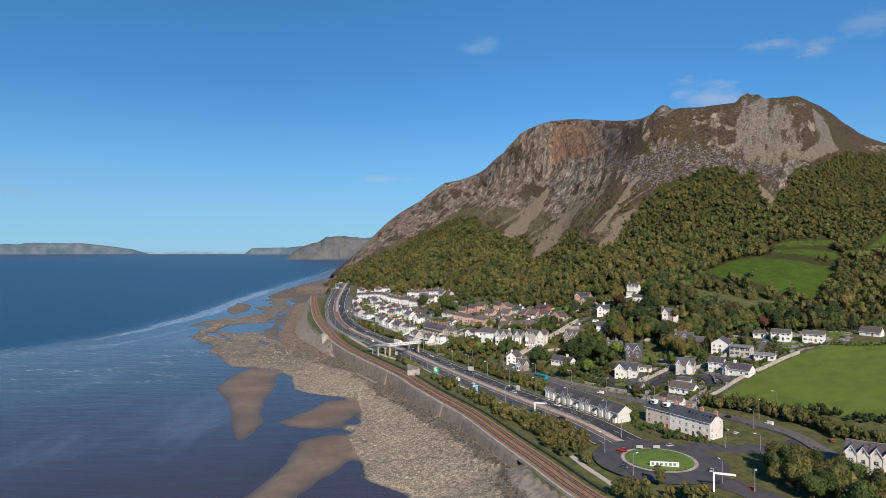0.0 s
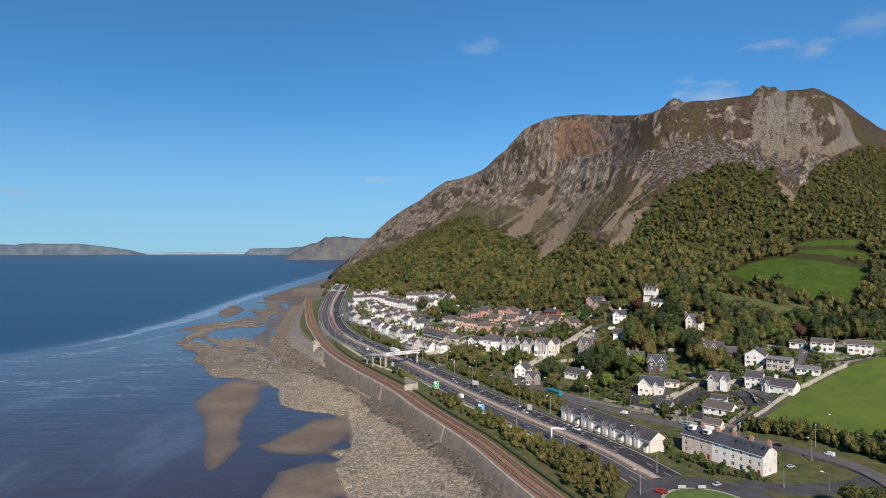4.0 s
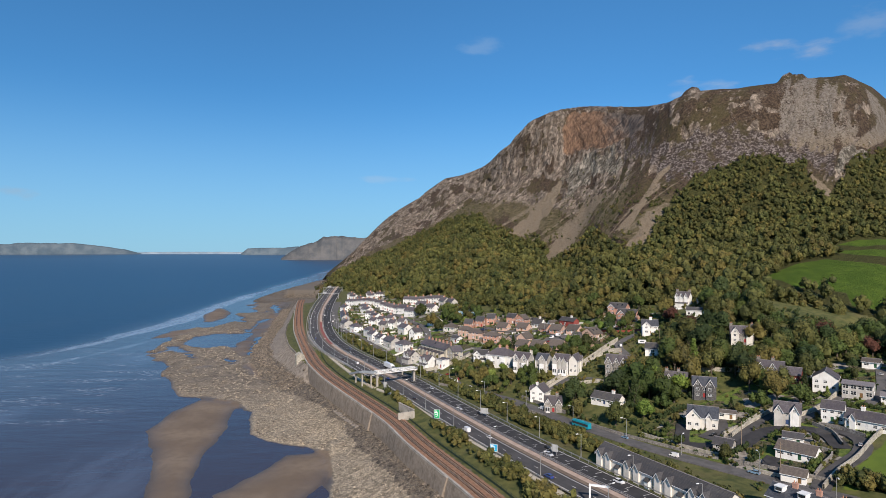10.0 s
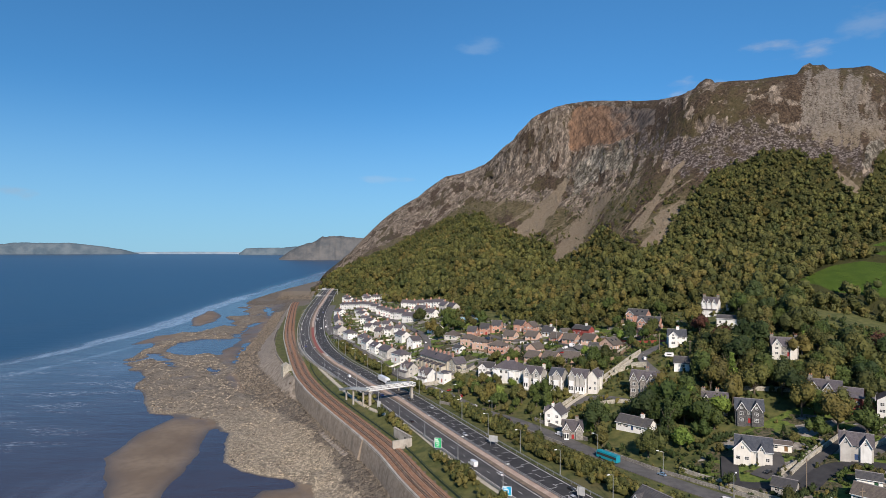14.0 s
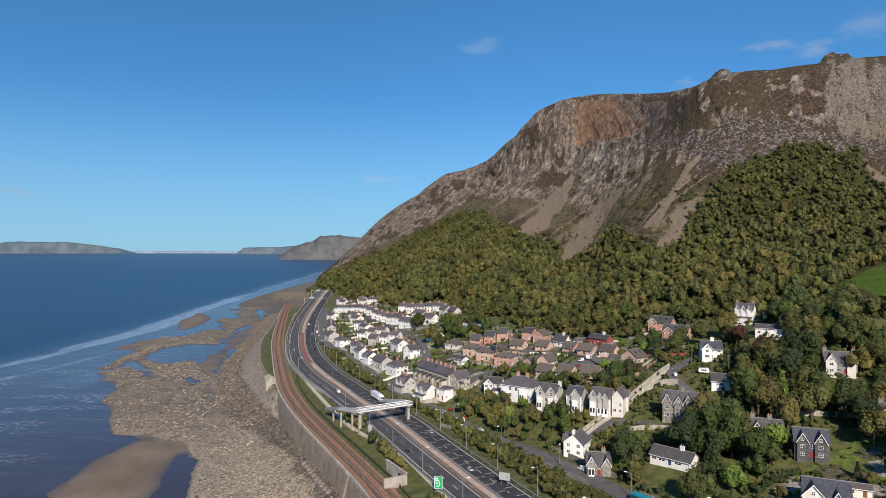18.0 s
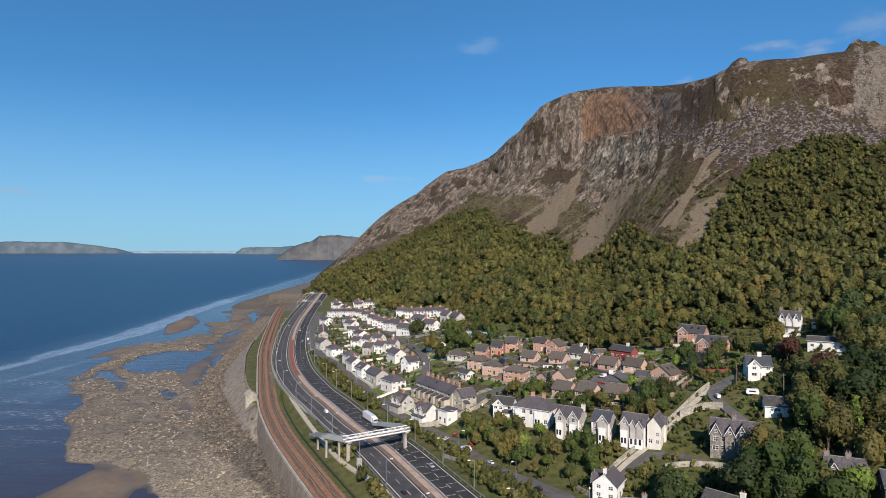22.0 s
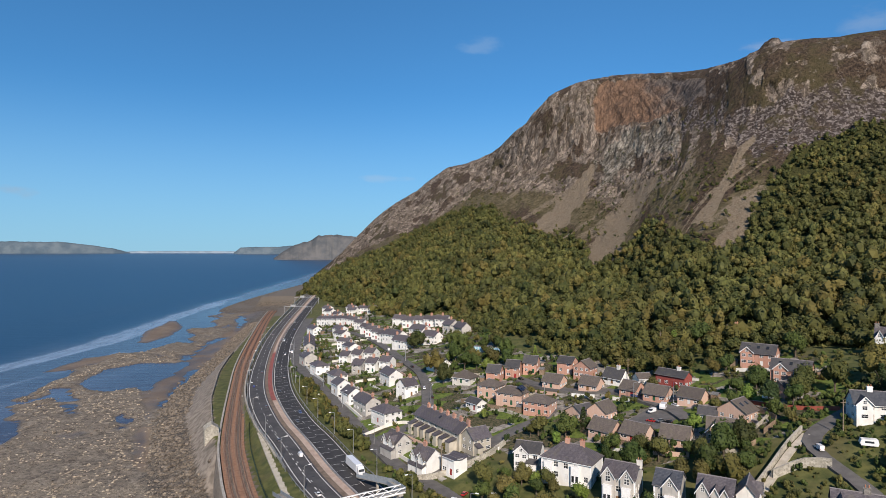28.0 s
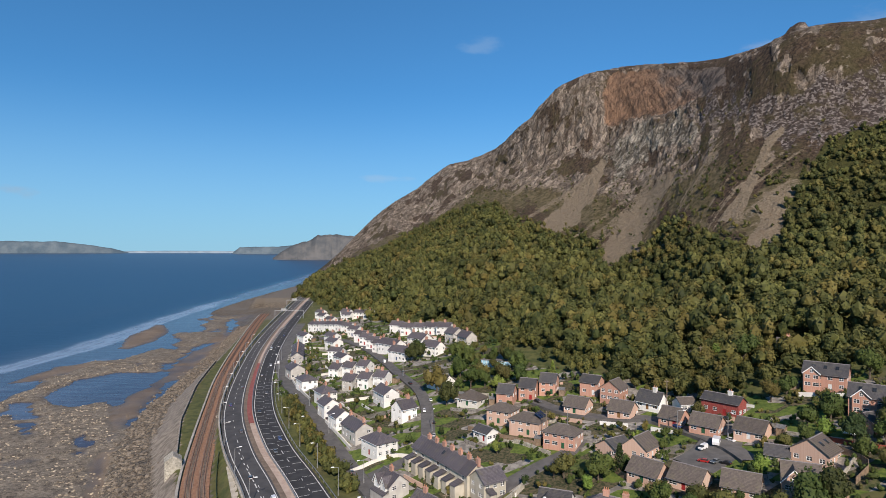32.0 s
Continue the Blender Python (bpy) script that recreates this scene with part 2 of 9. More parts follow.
    plot.inputs["Scale"].default_value = 0.13
    which = n.axis(plot.outputs["Color"], 0)
    lawn = n.mix(n.step(n.noise(0.8, 4), 0.35, 0.65), (0.055, 0.088, 0.012), (0.115, 0.150, 0.026))
    bed = n.mix(n.step(n.noise(1.3, 4), 0.4, 0.6), (0.030, 0.036, 0.012), (0.100, 0.082, 0.045))
    yard = n.mix(n.step(n.noise(0.6, 5), 0.35, 0.65), (0.14, 0.125, 0.108), (0.30, 0.275, 0.24))
    plots = n.mix(n.step(which, 0.42, 0.44), lawn, bed)
    plots = n.mix(n.step(which, 0.74, 0.76), plots, yard)
    edge = n.math("MULTIPLY", n.math("SUBTRACT", mid, 0.5), 0.9)

    def on(mask):
        return n.step(n.math("ADD", mask, edge), 0.35, 0.65)

    grass = n.mix(n.step(n.attr("plot")[0], 0.4, 0.6), grass, plots)
    c = n.mix(on(z[0]), mud, sand)
    c = n.mix(on(z[1]), c, shingle)
    c = n.mix(on(z[2]), c, grass)
    c = n.mix(on(k[0]), c, field)
    c = n.mix(on(k[1]), c, apron)
    c = n.mix(on(k[2]), c, rocks)
    height = n.axis(n.pos, 2)
    c = n.mix(n.math("MULTIPLY", n.step(height, 0.02, 0.34, 0.65, 0.0), n.step(n.math("ADD", z[2], n.math("ADD", k[0], k[1])), 0.0, 0.5, 1.0, 0.0)), c, (0.060, 0.048, 0.040))
    wet = n.step(height, 0.1, 0.6, 0.5, 0.95)
    bump = n.math("ADD", n.math("MULTIPLY", n.math("SUBTRACT", 1.0, sd), n.math("ADD", z[1], k[2])), n.math("MULTIPLY", grain, 0.4))
    return n.done(c, wet, 0, bump, 0.8, 0.25, 0.4)


def sea_material():
    n = Nodes("shallow estuary sea water")
    w = n.attr("water")      # red: pale breakers, green: shallow film over sand, blue: rippled shallows
    x, y = n.axis(n.pos, 0), n.axis(n.pos, 1)
    c = n.mix(n.step(n.math("ADD", w[1], n.math("MULTIPLY", n.math("SUBTRACT", n.noise(0.006, 3, stretch=(0.5, 1.5, 1)), 0.5), 0.8)), 0.2, 0.8), (0.009, 0.032, 0.074), (0.047, 0.036, 0.042))
    # long dark and pale lanes along the shore; the pale paint reflected sky in
    lane = n.noise(0.020, 5, stretch=(1.0, 0.30, 1), rough=0.6)
    c = n.mix(n.math("MULTIPLY", n.step(lane, 0.52, 0.70, 0, 0.6), n.step(w[1], 0.0, 0.6, 0.12, 1.0)), c, (0.100, 0.115, 0.155))
    c = n.mix(n.math("MULTIPLY", n.step(lane, 0.30, 0.46, 0.7, 0.0), w[1]), c, (0.034, 0.022, 0.020))
    streak = n.noise(0.055, 5, stretch=(0.35, 1.3, 1), rough=0.65)
    lacy = n.noise(0.5, 5, stretch=(0.45, 1.2, 1), rough=0.7)
    foam = n.math("MULTIPLY", n.math("MULTIPLY", n.step(streak, 0.46, 0.62), n.step(lacy, 0.48, 0.64)), w[2])
    c = n.mix(n.math("MULTIPLY", n.math("MULTIPLY", w[2], n.step(lacy, 0.3, 0.55, 0.8, 0.0)), n.step(streak, 0.4, 0.6)), c, (0.080, 0.058, 0.047))
    c = n.mix(n.math("MULTIPLY", foam, 0.42), c, (0.50, 0.54, 0.60))
    ragged = n.math("MULTIPLY", n.math("SUBTRACT", n.noise(0.05, 6, stretch=(1.0, 0.35, 1), rough=0.7), 0.5), 1.1)
    surf = n.step(n.math("ADD", w[0], ragged), 0.35, 0.75)
    thin = n.step(n.noise(0.16, 5, stretch=(1.0, 0.22, 1), rough=0.65), 0.30, 0.62, 0.45, 1.0)
    c = n.mix(n.math("MULTIPLY", n.math("MULTIPLY", surf, thin), 0.5), c, (0.38, 0.455, 0.56))
    # haze towards the horizon, painted into the water colour by distance
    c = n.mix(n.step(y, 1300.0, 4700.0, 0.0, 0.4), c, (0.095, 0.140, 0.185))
    swell = n.noise(0.09, 4, stretch=(0.5, 1.4, 1))
    chop = n.noise(0.7, 4, stretch=(0.6, 1.3, 1))
    bump = n.math("ADD", n.math("MULTIPLY", swell, 2.0), n.math("MULTIPLY", chop, 0.35))
    n.b.inputs["IOR"].default_value = 1.33
    return n.done(c, n.step(w[1], 0.0, 1.0, 0.36, 0.2), 0, bump, 0.13, 1.0, 0.5)


def hill_material():
    n = Nodes("heather, crag and scree hillside")
    z = n.attr("zone")       # red: crag, green: scree, blue: woodland floor
    k = n.attr("kind")       # red: quarry face, green: pale crag, blue: grass
    f = n.attr("field")      # red: pasture, green: block field
    grain, mid, big = n.noise(0.9, 6, rough=0.7), n.noise(0.09, 6, rough=0.65), n.noise(0.014, 3)
    rib = n.noise(0.10, 7, stretch=(1.5, 1.5, 0.4), rough=0.72)
    tuft = n.noise(0.45, 4, rough=0.7)
    heather = n.mix(n.step(tuft, 0.38, 0.62), (0.048, 0.034, 0.025), (0.125, 0.088, 0.060))
    heather = n.mix(n.step(n.math("ADD", n.math("MULTIPLY", big, 0.6), n.math("MULTIPLY", mid, 0.4)), 0.46, 0.60, 0, 0.75), heather, n.mix(tuft, (0.052, 0.046, 0.020), (0.125, 0.105, 0.052)))
    heather = n.mix(n.step(n.noise(0.22, 5, rough=0.75), 0.60, 0.68, 0, 0.8), heather, (0.27, 0.235, 0.20))
    rock = n.mix(n.step(rib, 0.35, 0.66), (0.145, 0.114, 0.088), (0.41, 0.34, 0.27))
    stone = n.axis(n.voronoi(0.75, out="Color"), 0)
    stone_at = n.voronoi(0.42)
    blocks = n.mix(n.step(n.math("ADD", n.math("MULTIPLY", stone, 0.6), n.math("MULTIPLY", tuft, 0.7)), 0.55, 0.95), (0.070, 0.054, 0.047), (0.29, 0.25, 0.225))
    blocks = n.mix(n.step(stone_at, 0.9, 1.5, 0, 0.9), blocks, (0.05, 0.038, 0.032))
    blocks = n.mix(n.step(mid, 0.50, 0.62, 0, 0.85), blocks, heather)
    slab = n.t.nodes.new("ShaderNodeMapping")
    n.put(slab.inputs[0], n.pos)
    slab.inputs["Rotation"].default_value, slab.inputs["Scale"].default_value = (0.55, 0.75, 0.3), (1.9, 1.3, 0.38)
    warp = n.t.nodes.new("ShaderNodeVectorMath")
    warp.operation = "ADD"
    blur = n.t.nodes.new("ShaderNodeTexNoise")
    n.put(blur.inputs["Vector"], n.pos)
    blur.inputs["Scale"].default_value, blur.inputs["Detail"].default_value = 0.12, 5.0
    lift = n.t.nodes.new("ShaderNodeVectorMath")
    lift.operation = "SCALE"
    n.put(lift.inputs[0], blur.outputs["Color"])
    lift.inputs["Scale"].default_value = 16.0
    n.put(warp.inputs[0], slab.outputs[0]), n.put(warp.inputs[1], lift.outputs[0])
    crack = n.voronoi(0.13, warp.outputs[0], "Distance", "DISTANCE_TO_EDGE")
    facet = n.axis(n.voronoi(0.13, warp.outputs[0], "Color"), 0)
    split_ = n.voronoi(0.36, warp.outputs[0], "Distance", "DISTANCE_TO_EDGE")
    rock = n.hsv(rock, 0.5, 1.0, n.step(facet, 0.0, 1.0, 0.62, 1.35))
    rock = n.mix(n.step(n.math("MINIMUM", crack, n.math("MULTIPLY", split_, 2.0)), 0.0, 0.09, 0.6, 0.0), rock, (0.05, 0.039, 0.031))
    rock = n.mix(n.step(n.noise(0.05, 5, rough=0.7), 0.54, 0.62, 0, 0.7), rock, heather)
    rock = n.mix(n.step(grain, 0.52, 0.72, 0, 0.5), rock, (0.085, 0.064, 0.046))
    scree = n.mix(n.step(grain, 0.3, 0.7), (0.20, 0.155, 0.105), (0.32, 0.26, 0.185))
    scree = n.mix(n.step(mid, 0.55, 0.75, 0, 0.6), scree, (0.235, 0.15, 0.088))
    scree = n.mix(n.step(n.noise(0.28, 5, rough=0.7), 0.58, 0.68, 0, 0.75), scree, (0.075, 0.066, 0.030))
    scree = n.mix(n.step(n.axis(n.pos, 2), 165.0, 195.0, 0.0, 0.7), scree, n.mix(n.step(tuft, 0.35, 0.65), (0.13, 0.115, 0.10), (0.31, 0.28, 0.25)))
    quarry = n.mix(n.step(rib, 0.35, 0.65), (0.14, 0.092, 0.064), (0.33, 0.20, 0.125))
    quarry = n.mix(n.step(n.math("ADD", n.math("MULTIPLY", n.axis(n.pos, 0), 0.02), n.noise(0.035, 4)), 4.35, 4.75), quarry, n.mix(n.step(rib, 0.4, 0.6), (0.075, 0.066, 0.062), (0.22, 0.18, 0.15)))
    quarry = n.mix(n.step(crack, 0.0, 0.06, 0.6, 0.0), quarry, (0.07, 0.042, 0.028))
    pale = n.mix(n.step(rib, 0.4, 0.62), (0.12, 0.104, 0.08), (0.48, 0.43, 0.35))
    pale = n.mix(n.step(n.math("MINIMUM", crack, split_), 0.0, 0.08, 0.8, 0.0), pale, (0.045, 0.038, 0.028))
    floor = n.mix(tuft, (0.040, 0.045, 0.014), (0.100, 0.096, 0.032))
    grass = n.mix(n.step(n.noise(0.25, 5, rough=0.7), 0.38, 0.62), (0.094, 0.080, 0.040), (0.185, 0.148, 0.088))
    edge = n.math("ADD", n.math("MULTIPLY", n.math("SUBTRACT", grain, 0.5), 0.9), n.math("MULTIPLY", n.math("SUBTRACT", rib, 0.5), 1.0))

    def on(mask):
        return n.step(n.math("ADD", mask, edge), 0.38, 0.62)

    c = n.mix(on(z[0]), heather, rock)
    c = n.mix(on(f[1]), c, blocks)
    c = n.mix(on(k[2]), c, grass)
    c = n.mix(on(z[2]), c, floor)
    c = n.mix(on(z[1]), c, scree)
    c = n.mix(on(k[0]), c, quarry)
    c = n.mix(on(k[1]), c, pale)
    field = n.mix(n.step(mid, 0.3, 0.7), (0.070, 0.125, 0.014), (0.105, 0.165, 0.022))
    c = n.mix(n.step(f[0], 0.4, 0.6), c, field)
    bump = n.math("ADD", n.math("ADD", n.math("MULTIPLY", rib, 3.6), n.math("MULTIPLY", grain, 1.5)), n.math("MULTIPLY", n.step(crack, 0.0, 0.15), n.math("MULTIPLY", z[0], 0.8)))
    return n.done(c, 0.95, 0, bump, 0.9, 2.0, 0.15)


def leaf_material(name, a, b, c=None):
    """Leaves whose tint changes from tree to tree, with small changes from spray to spray."""
    n = Nodes(name)
    own = n.attr("tree")
    one = n.math("FRACT", n.math("ADD", own[0], n.random()))
    two = n.math("FRACT", n.math("ADD", own[1], n.math("MULTIPLY", n.random(), 7.0)))
    col = n.mix(n.math("ADD", n.math("MULTIPLY", one, 0.75), n.math("MULTIPLY", n.island, 0.25)), a, b)
    if c:
        col = n.mix(n.step(n.math("ADD", n.math("MULTIPLY", two, 0.6), n.math("MULTIPLY", n.noise(0.02, 3), 0.6)), 0.70, 0.92, 0, 0.75), col, c)
    col = n.hsv(col, n.step(two, 0.0, 1.0, 0.494, 0.513), 1.0, n.math("MULTIPLY", n.step(n.noise(0.03, 3), 0.3, 0.7, 0.78, 1.18), n.step(n.math("ADD", n.math("MULTIPLY", n.island, 0.5), n.math("MULTIPLY", n.noise(1.6, 3), 0.5)), 0.25, 0.75, 0.82, 1.18)))
    return n.done(col, 0.7, 0, None, spec=0.2)


BEACH, SEA, HILL = beach_material(), sea_material(), hill_material()
LEAF_WOOD = leaf_material("mixed autumn woodland leaves", (0.026, 0.036, 0.010), (0.108, 0.104, 0.029), (0.130, 0.092, 0.028))
LEAF_GREEN = leaf_material("green garden leaves", (0.030, 0.047, 0.011), (0.072, 0.092, 0.022))
LEAF_DARK = leaf_material("dark evergreen leaves", (0.020, 0.033, 0.010), (0.046, 0.062, 0.019))
LEAF_RUST = leaf_material("turning autumn leaves", (0.066, 0.060, 0.020), (0.130, 0.112, 0.034))
BARK = dull("grey brown bark", (0.07, 0.055, 0.04), (0.13, 0.105, 0.08), 3.0, 0.9)
ASPHALT = dull("worn grey asphalt", (0.050, 0.048, 0.048), (0.082, 0.078, 0.076), 0.25, 0.85, 6.0)
ASPHALT_DARK = dull("newer dark asphalt", (0.030, 0.029, 0.030), (0.050, 0.048, 0.048), 0.3, 0.85, 6.0)
LANE = dull("street asphalt", (0.085, 0.080, 0.076), (0.13, 0.122, 0.115), 0.4, 0.85, 7.0)
PAINT = dull("worn white road paint", (0.50, 0.49, 0.46), (0.68, 0.67, 0.63), 2.0, 0.7)
BALLAST = dull("rust brown track ballast", (0.20, 0.105, 0.060), (0.33, 0.185, 0.115), 0.8, 0.95, 9.0, 0.8, 0.08)
CONCRETE = dull("weathered concrete", (0.26, 0.235, 0.20), (0.42, 0.385, 0.33), 0.35, 0.85, 5.0)
REDSTRIP = dull("red surfaced median", (0.20, 0.060, 0.050), (0.28, 0.10, 0.085), 0.8, 0.9)
# == plan ==
def lattice(ix, iy, seed):
    h = (ix * 374761393 + iy * 668265263 + seed * 144269) & 0xFFFFFFFF
    h = ((h ^ (h >> 13)) * 1274126177) & 0xFFFFFFFF
    return ((h ^ (h >> 16)) & 0xFFFF) / 65535.0


def value_noise(x, y, seed=0):
    """Smooth noise of 0 to 1 on arrays."""
    x, y = np.asarray(x, float), np.asarray(y, float)
    ix, iy = np.floor(x).astype(np.int64), np.floor(y).astype(np.int64)
    fx, fy = x - ix, y - iy
    fx, fy = fx * fx * (3 - 2 * fx), fy * fy * (3 - 2 * fy)
    a = lattice(ix, iy, seed) * (1 - fx) + lattice(ix + 1, iy, seed) * fx
    b = lattice(ix, iy + 1, seed) * (1 - fx) + lattice(ix + 1, iy + 1, seed) * fx
    return a * (1 - fy) + b * fy


def fbm(x, y, seed=0, octaves=4, gain=0.5):
    total, amp, norm = 0.0, 1.0, 0.0
    for o in range(octaves):
        total = total + amp * value_noise(np.asarray(x) * 2 ** o, np.asarray(y) * 2 ** o, seed + o * 17)
        norm += amp
        amp *= gain
    return total / norm


def smooth(v, a, b):
    t = np.clip((np.asarray(v, float) - a) / (b - a), 0, 1)
    return t * t * (3 - 2 * t)


def spline(points, step=4.0):
    """A Catmull-Rom curve through the points, sampled about every step metres."""
    p = np.array(points, float)
    p = np.vstack([2 * p[0] - p[1], p, 2 * p[-1] - p[-2]])
    out = []
    for i in range(1, len(p) - 2):
        n = max(2, int(np.linalg.norm(p[i + 1, :2] - p[i, :2]) / step))
        t = np.linspace(0, 1, n, endpoint=False)[:, None]
        a, b, c, d = p[i - 1], p[i], p[i + 1], p[i + 2]
        out.append(0.5 * (2 * b + (c - a) * t + (2 * a - 5 * b + 4 * c - d) * t ** 2 + (3 * b - a - 3 * c + d) * t ** 3))
    return np.vstack(out + [p[-2:-1]])


def beside(line, x, y):
    """For arrays of places: the distance from a line (plus on its right hand) and the nearest place's y on it."""
    x, y = np.asarray(x, float), np.asarray(y, float)
    best, side, near = np.full(x.shape, 1e9), np.zeros(x.shape), np.zeros(x.shape)
    for (ax, ay), (bx, by) in zip(line[:-1, :2], line[1:, :2]):
        dx, dy = bx - ax, by - ay
        t = np.clip(((x - ax) * dx + (y - ay) * dy) / (dx * dx + dy * dy + 1e-9), 0, 1)
        ex, ey = x - ax - t * dx, y - ay - t * dy
        d = ex * ex + ey * ey
        hit = d < best
        best = np.where(hit, d, best)
        side = np.where(hit, np.sign(ex * dy - ey * dx), side)
        near = np.where(hit, ay + t * dy, near)
    return np.sqrt(best) * np.where(side == 0, 1, side), near


def inside(poly, x, y):
    """Metres inside a closed outline (outside: minus)."""
    p = np.array(poly, float)
    x, y = np.asarray(x, float), np.asarray(y, float)
    best, odd = np.full(x.shape, 1e9), np.zeros(x.shape, bool)
    for (ax, ay), (bx, by) in zip(p, np.roll(p, -1, 0)):
        dx, dy = bx - ax, by - ay
        t = np.clip(((x - ax) * dx + (y - ay) * dy) / (dx * dx + dy * dy + 1e-9), 0, 1)
        best = np.minimum(best, (x - ax - t * dx) ** 2 + (y - ay - t * dy) ** 2)
        if ay != by:
            odd ^= ((ay > y) != (by > y)) & (x < ax + (y - ay) * dx / dy)
    return np.sqrt(best) * np.where(odd, 1, -1)


ROAD = spline([(230, -260), (165, -60), (125, 60), (98, 130), (67, 191), (52, 232), (36, 262), (21, 291), (12, 310), (2, 332), (-9.5, 358), (-22, 386), (-37, 413),
               (-51, 442), (-64, 468), (-78, 502), (-88, 534), (-98, 574), (-109, 629), (-118, 692), (-125, 760), (-132, 836), (-136, 905)])
RAIL = spline([(170, -260), (120, -60), (85, 50), (60, 115), (39, 164), (30.5, 190), (22, 215), (13, 243), (6.5, 259), (-1, 276), (-10, 297), (-20, 323),
               (-35, 354), (-44, 372), (-57, 399), (-66.5, 421), (-79.5, 456), (-103, 534), (-122, 602), (-148, 712), (-182, 868), (-222, 1080), (-300, 1400), (-300, 5000)], 6.0)
RAIL_Z = 12.5


def road_z(y):
    return np.interp(y, [0, 200, 300, 400, 460, 560, 700, 850, 1000], [13, 13, 14, 14.5, 15, 17, 24, 33, 36])


def road_half(y):
    """Half widths of the road: towards the sea, towards the land."""
    return np.interp(y, [0, 300, 480, 600, 900], [10.0, 10.0, 10.5, 9.3, 8.5]), np.interp(y, [0, 300, 480, 600, 900], [9.6, 9.8, 10.0, 9.0, 8.5])


def apron(y):
    """Width of the wall or the stone apron on the sea side of the railway."""
    return np.interp(y, [0, 186, 200, 418, 440, 485, 514, 574, 642, 694, 778, 1000, 1400], [13, 12.5, 6.4, 6.4, 10, 17, 22, 23, 19, 15, 12, 9, 12])


def toe(y):
    """Height of the beach at the foot of the sea wall or apron."""
    return np.interp(y, [0, 215, 280, 345, 400, 440, 520, 700, 1000], [10.0, 9.6, 7.0, 6.2, 5.6, 4.8, 4.4, 3.6, 3.0])


def storm_beach(y):
    """Width of the steep upper beach below the wall."""
    return np.interp(y, [0, 220, 290, 340, 400, 460, 520, 900], [34, 33, 26, 18, 26, 17, 15, 11])


SAND_A = [(-131, 350), (-135, 382), (-129, 410), (-104, 400), (-92, 358), (-87, 317), (-80, 285), (-78, 259), (-80, 246), (-88, 252), (-101, 285), (-112, 312)]
SAND_B = [(-78, 280), (-68, 306), (-64, 323), (-40, 327), (-38, 306), (-42, 272), (-55, 267), (-70, 269)]
SAND_C = [(-78, 175), (-61, 211), (-62, 237), (-59, 253), (-47, 263), (-33, 251), (-31, 237), (-38, 213), (-44, 198), (-40, 150), (-60, 120)]
SHINGLE = [(-226, 574), (-226, 606), (-181, 574), (-140, 537), (-119, 490), (-80, 420), (-45, 351), (15, 235), (60, 120), (30, 120), (8, 165), (-8, 188), (-18, 207), (-28, 236), (-37, 268),
           (-33, 293), (-38, 321), (-55, 332), (-84, 345), (-104, 409), (-141, 419), (-161, 451), (-209, 537)]
REEF = [(-198, 522), (-226, 560), (-233, 597), (-238, 636), (-246, 696), (-227, 733), (-187, 672), (-200, 640), (-211, 602), (-190, 598), (-155, 540), (-117, 474), (-145, 448)]
CHANNEL = [(-100, 455), (-119, 484), (-134, 514), (-149, 555), (-160, 600), (-166, 660), (-187, 827), (-218, 1016), (-240, 1016), (-208, 820), (-190, 670), (-176, 600), (-157, 545), (-141, 510), (-126, 480), (-108, 440)]
FLATS = [(-206, 690), (-236, 706), (-246, 780), (-268, 900), (-285, 1010), (-240, 1010), (-205, 830), (-180, 690), (-168, 620), (-182, 640)]
POOL_1 = [(-220, 598), (-227, 640), (-216, 666), (-192, 668), (-176, 640), (-180, 596), (-190, 577), (-205, 584)]
POOL_2 = [(-98, 345), (-80, 338), (-66, 330), (-62, 322), (-66, 306), (-76, 288), (-82, 292), (-86, 312), (-88, 331)]
BANK_1 = [(-267, 756), (-293, 830), (-313, 921), (-295, 921), (-267, 873), (-253, 801), (-250, 753)]
BANK_2 = [(-261, 630), (-267, 684), (-250, 703), (-222, 692), (-240, 674), (-250, 636)]
BANK_FAR = [(-205, 760), (-225, 873), (-240, 979), (-262, 1176), (-290, 1431), (-288, 1600), (-200, 1600), (-160, 1100), (-170, 850)]
VILLAGE = [(-100, 745), (-60, 735), (-30, 640), (4, 600), (16, 560), (30, 500), (50, 482), (72, 455), (95, 436), (112, 450), (118, 425), (108, 400), (90, 392), (60, 392), (40, 392), (24, 398), (10, 420), (-12, 409), (-24, 425), (-52, 480), (-86, 560), (-104, 660)]
UPPER_GARDENS = [(88, 262), (100, 252), (135, 277), (172, 299), (205, 306), (215, 325), (165, 340), (120, 330), (84, 312), (70, 300)]
FIELD_LOW = [(104, 248), (119, 261), (148, 282), (172, 296), (191, 304), (214, 296), (330, 250), (330, 150), (190, 165), (140, 225), (122, 243)]


def rise(y):
    return np.interp(y, [200, 265, 285, 304, 320, 340, 363, 405, 450, 500, 600, 700], [0.16, 0.172, 0.195, 0.24, 0.27, 0.295, 0.26, 0.215, 0.24, 0.24, 0.20, 0.15])


def shelf(y):
    """Width of the level strip on the land side of the road."""
    return np.interp(y, [280, 340, 370, 405, 430], [36, 26, 15, 4, 3])


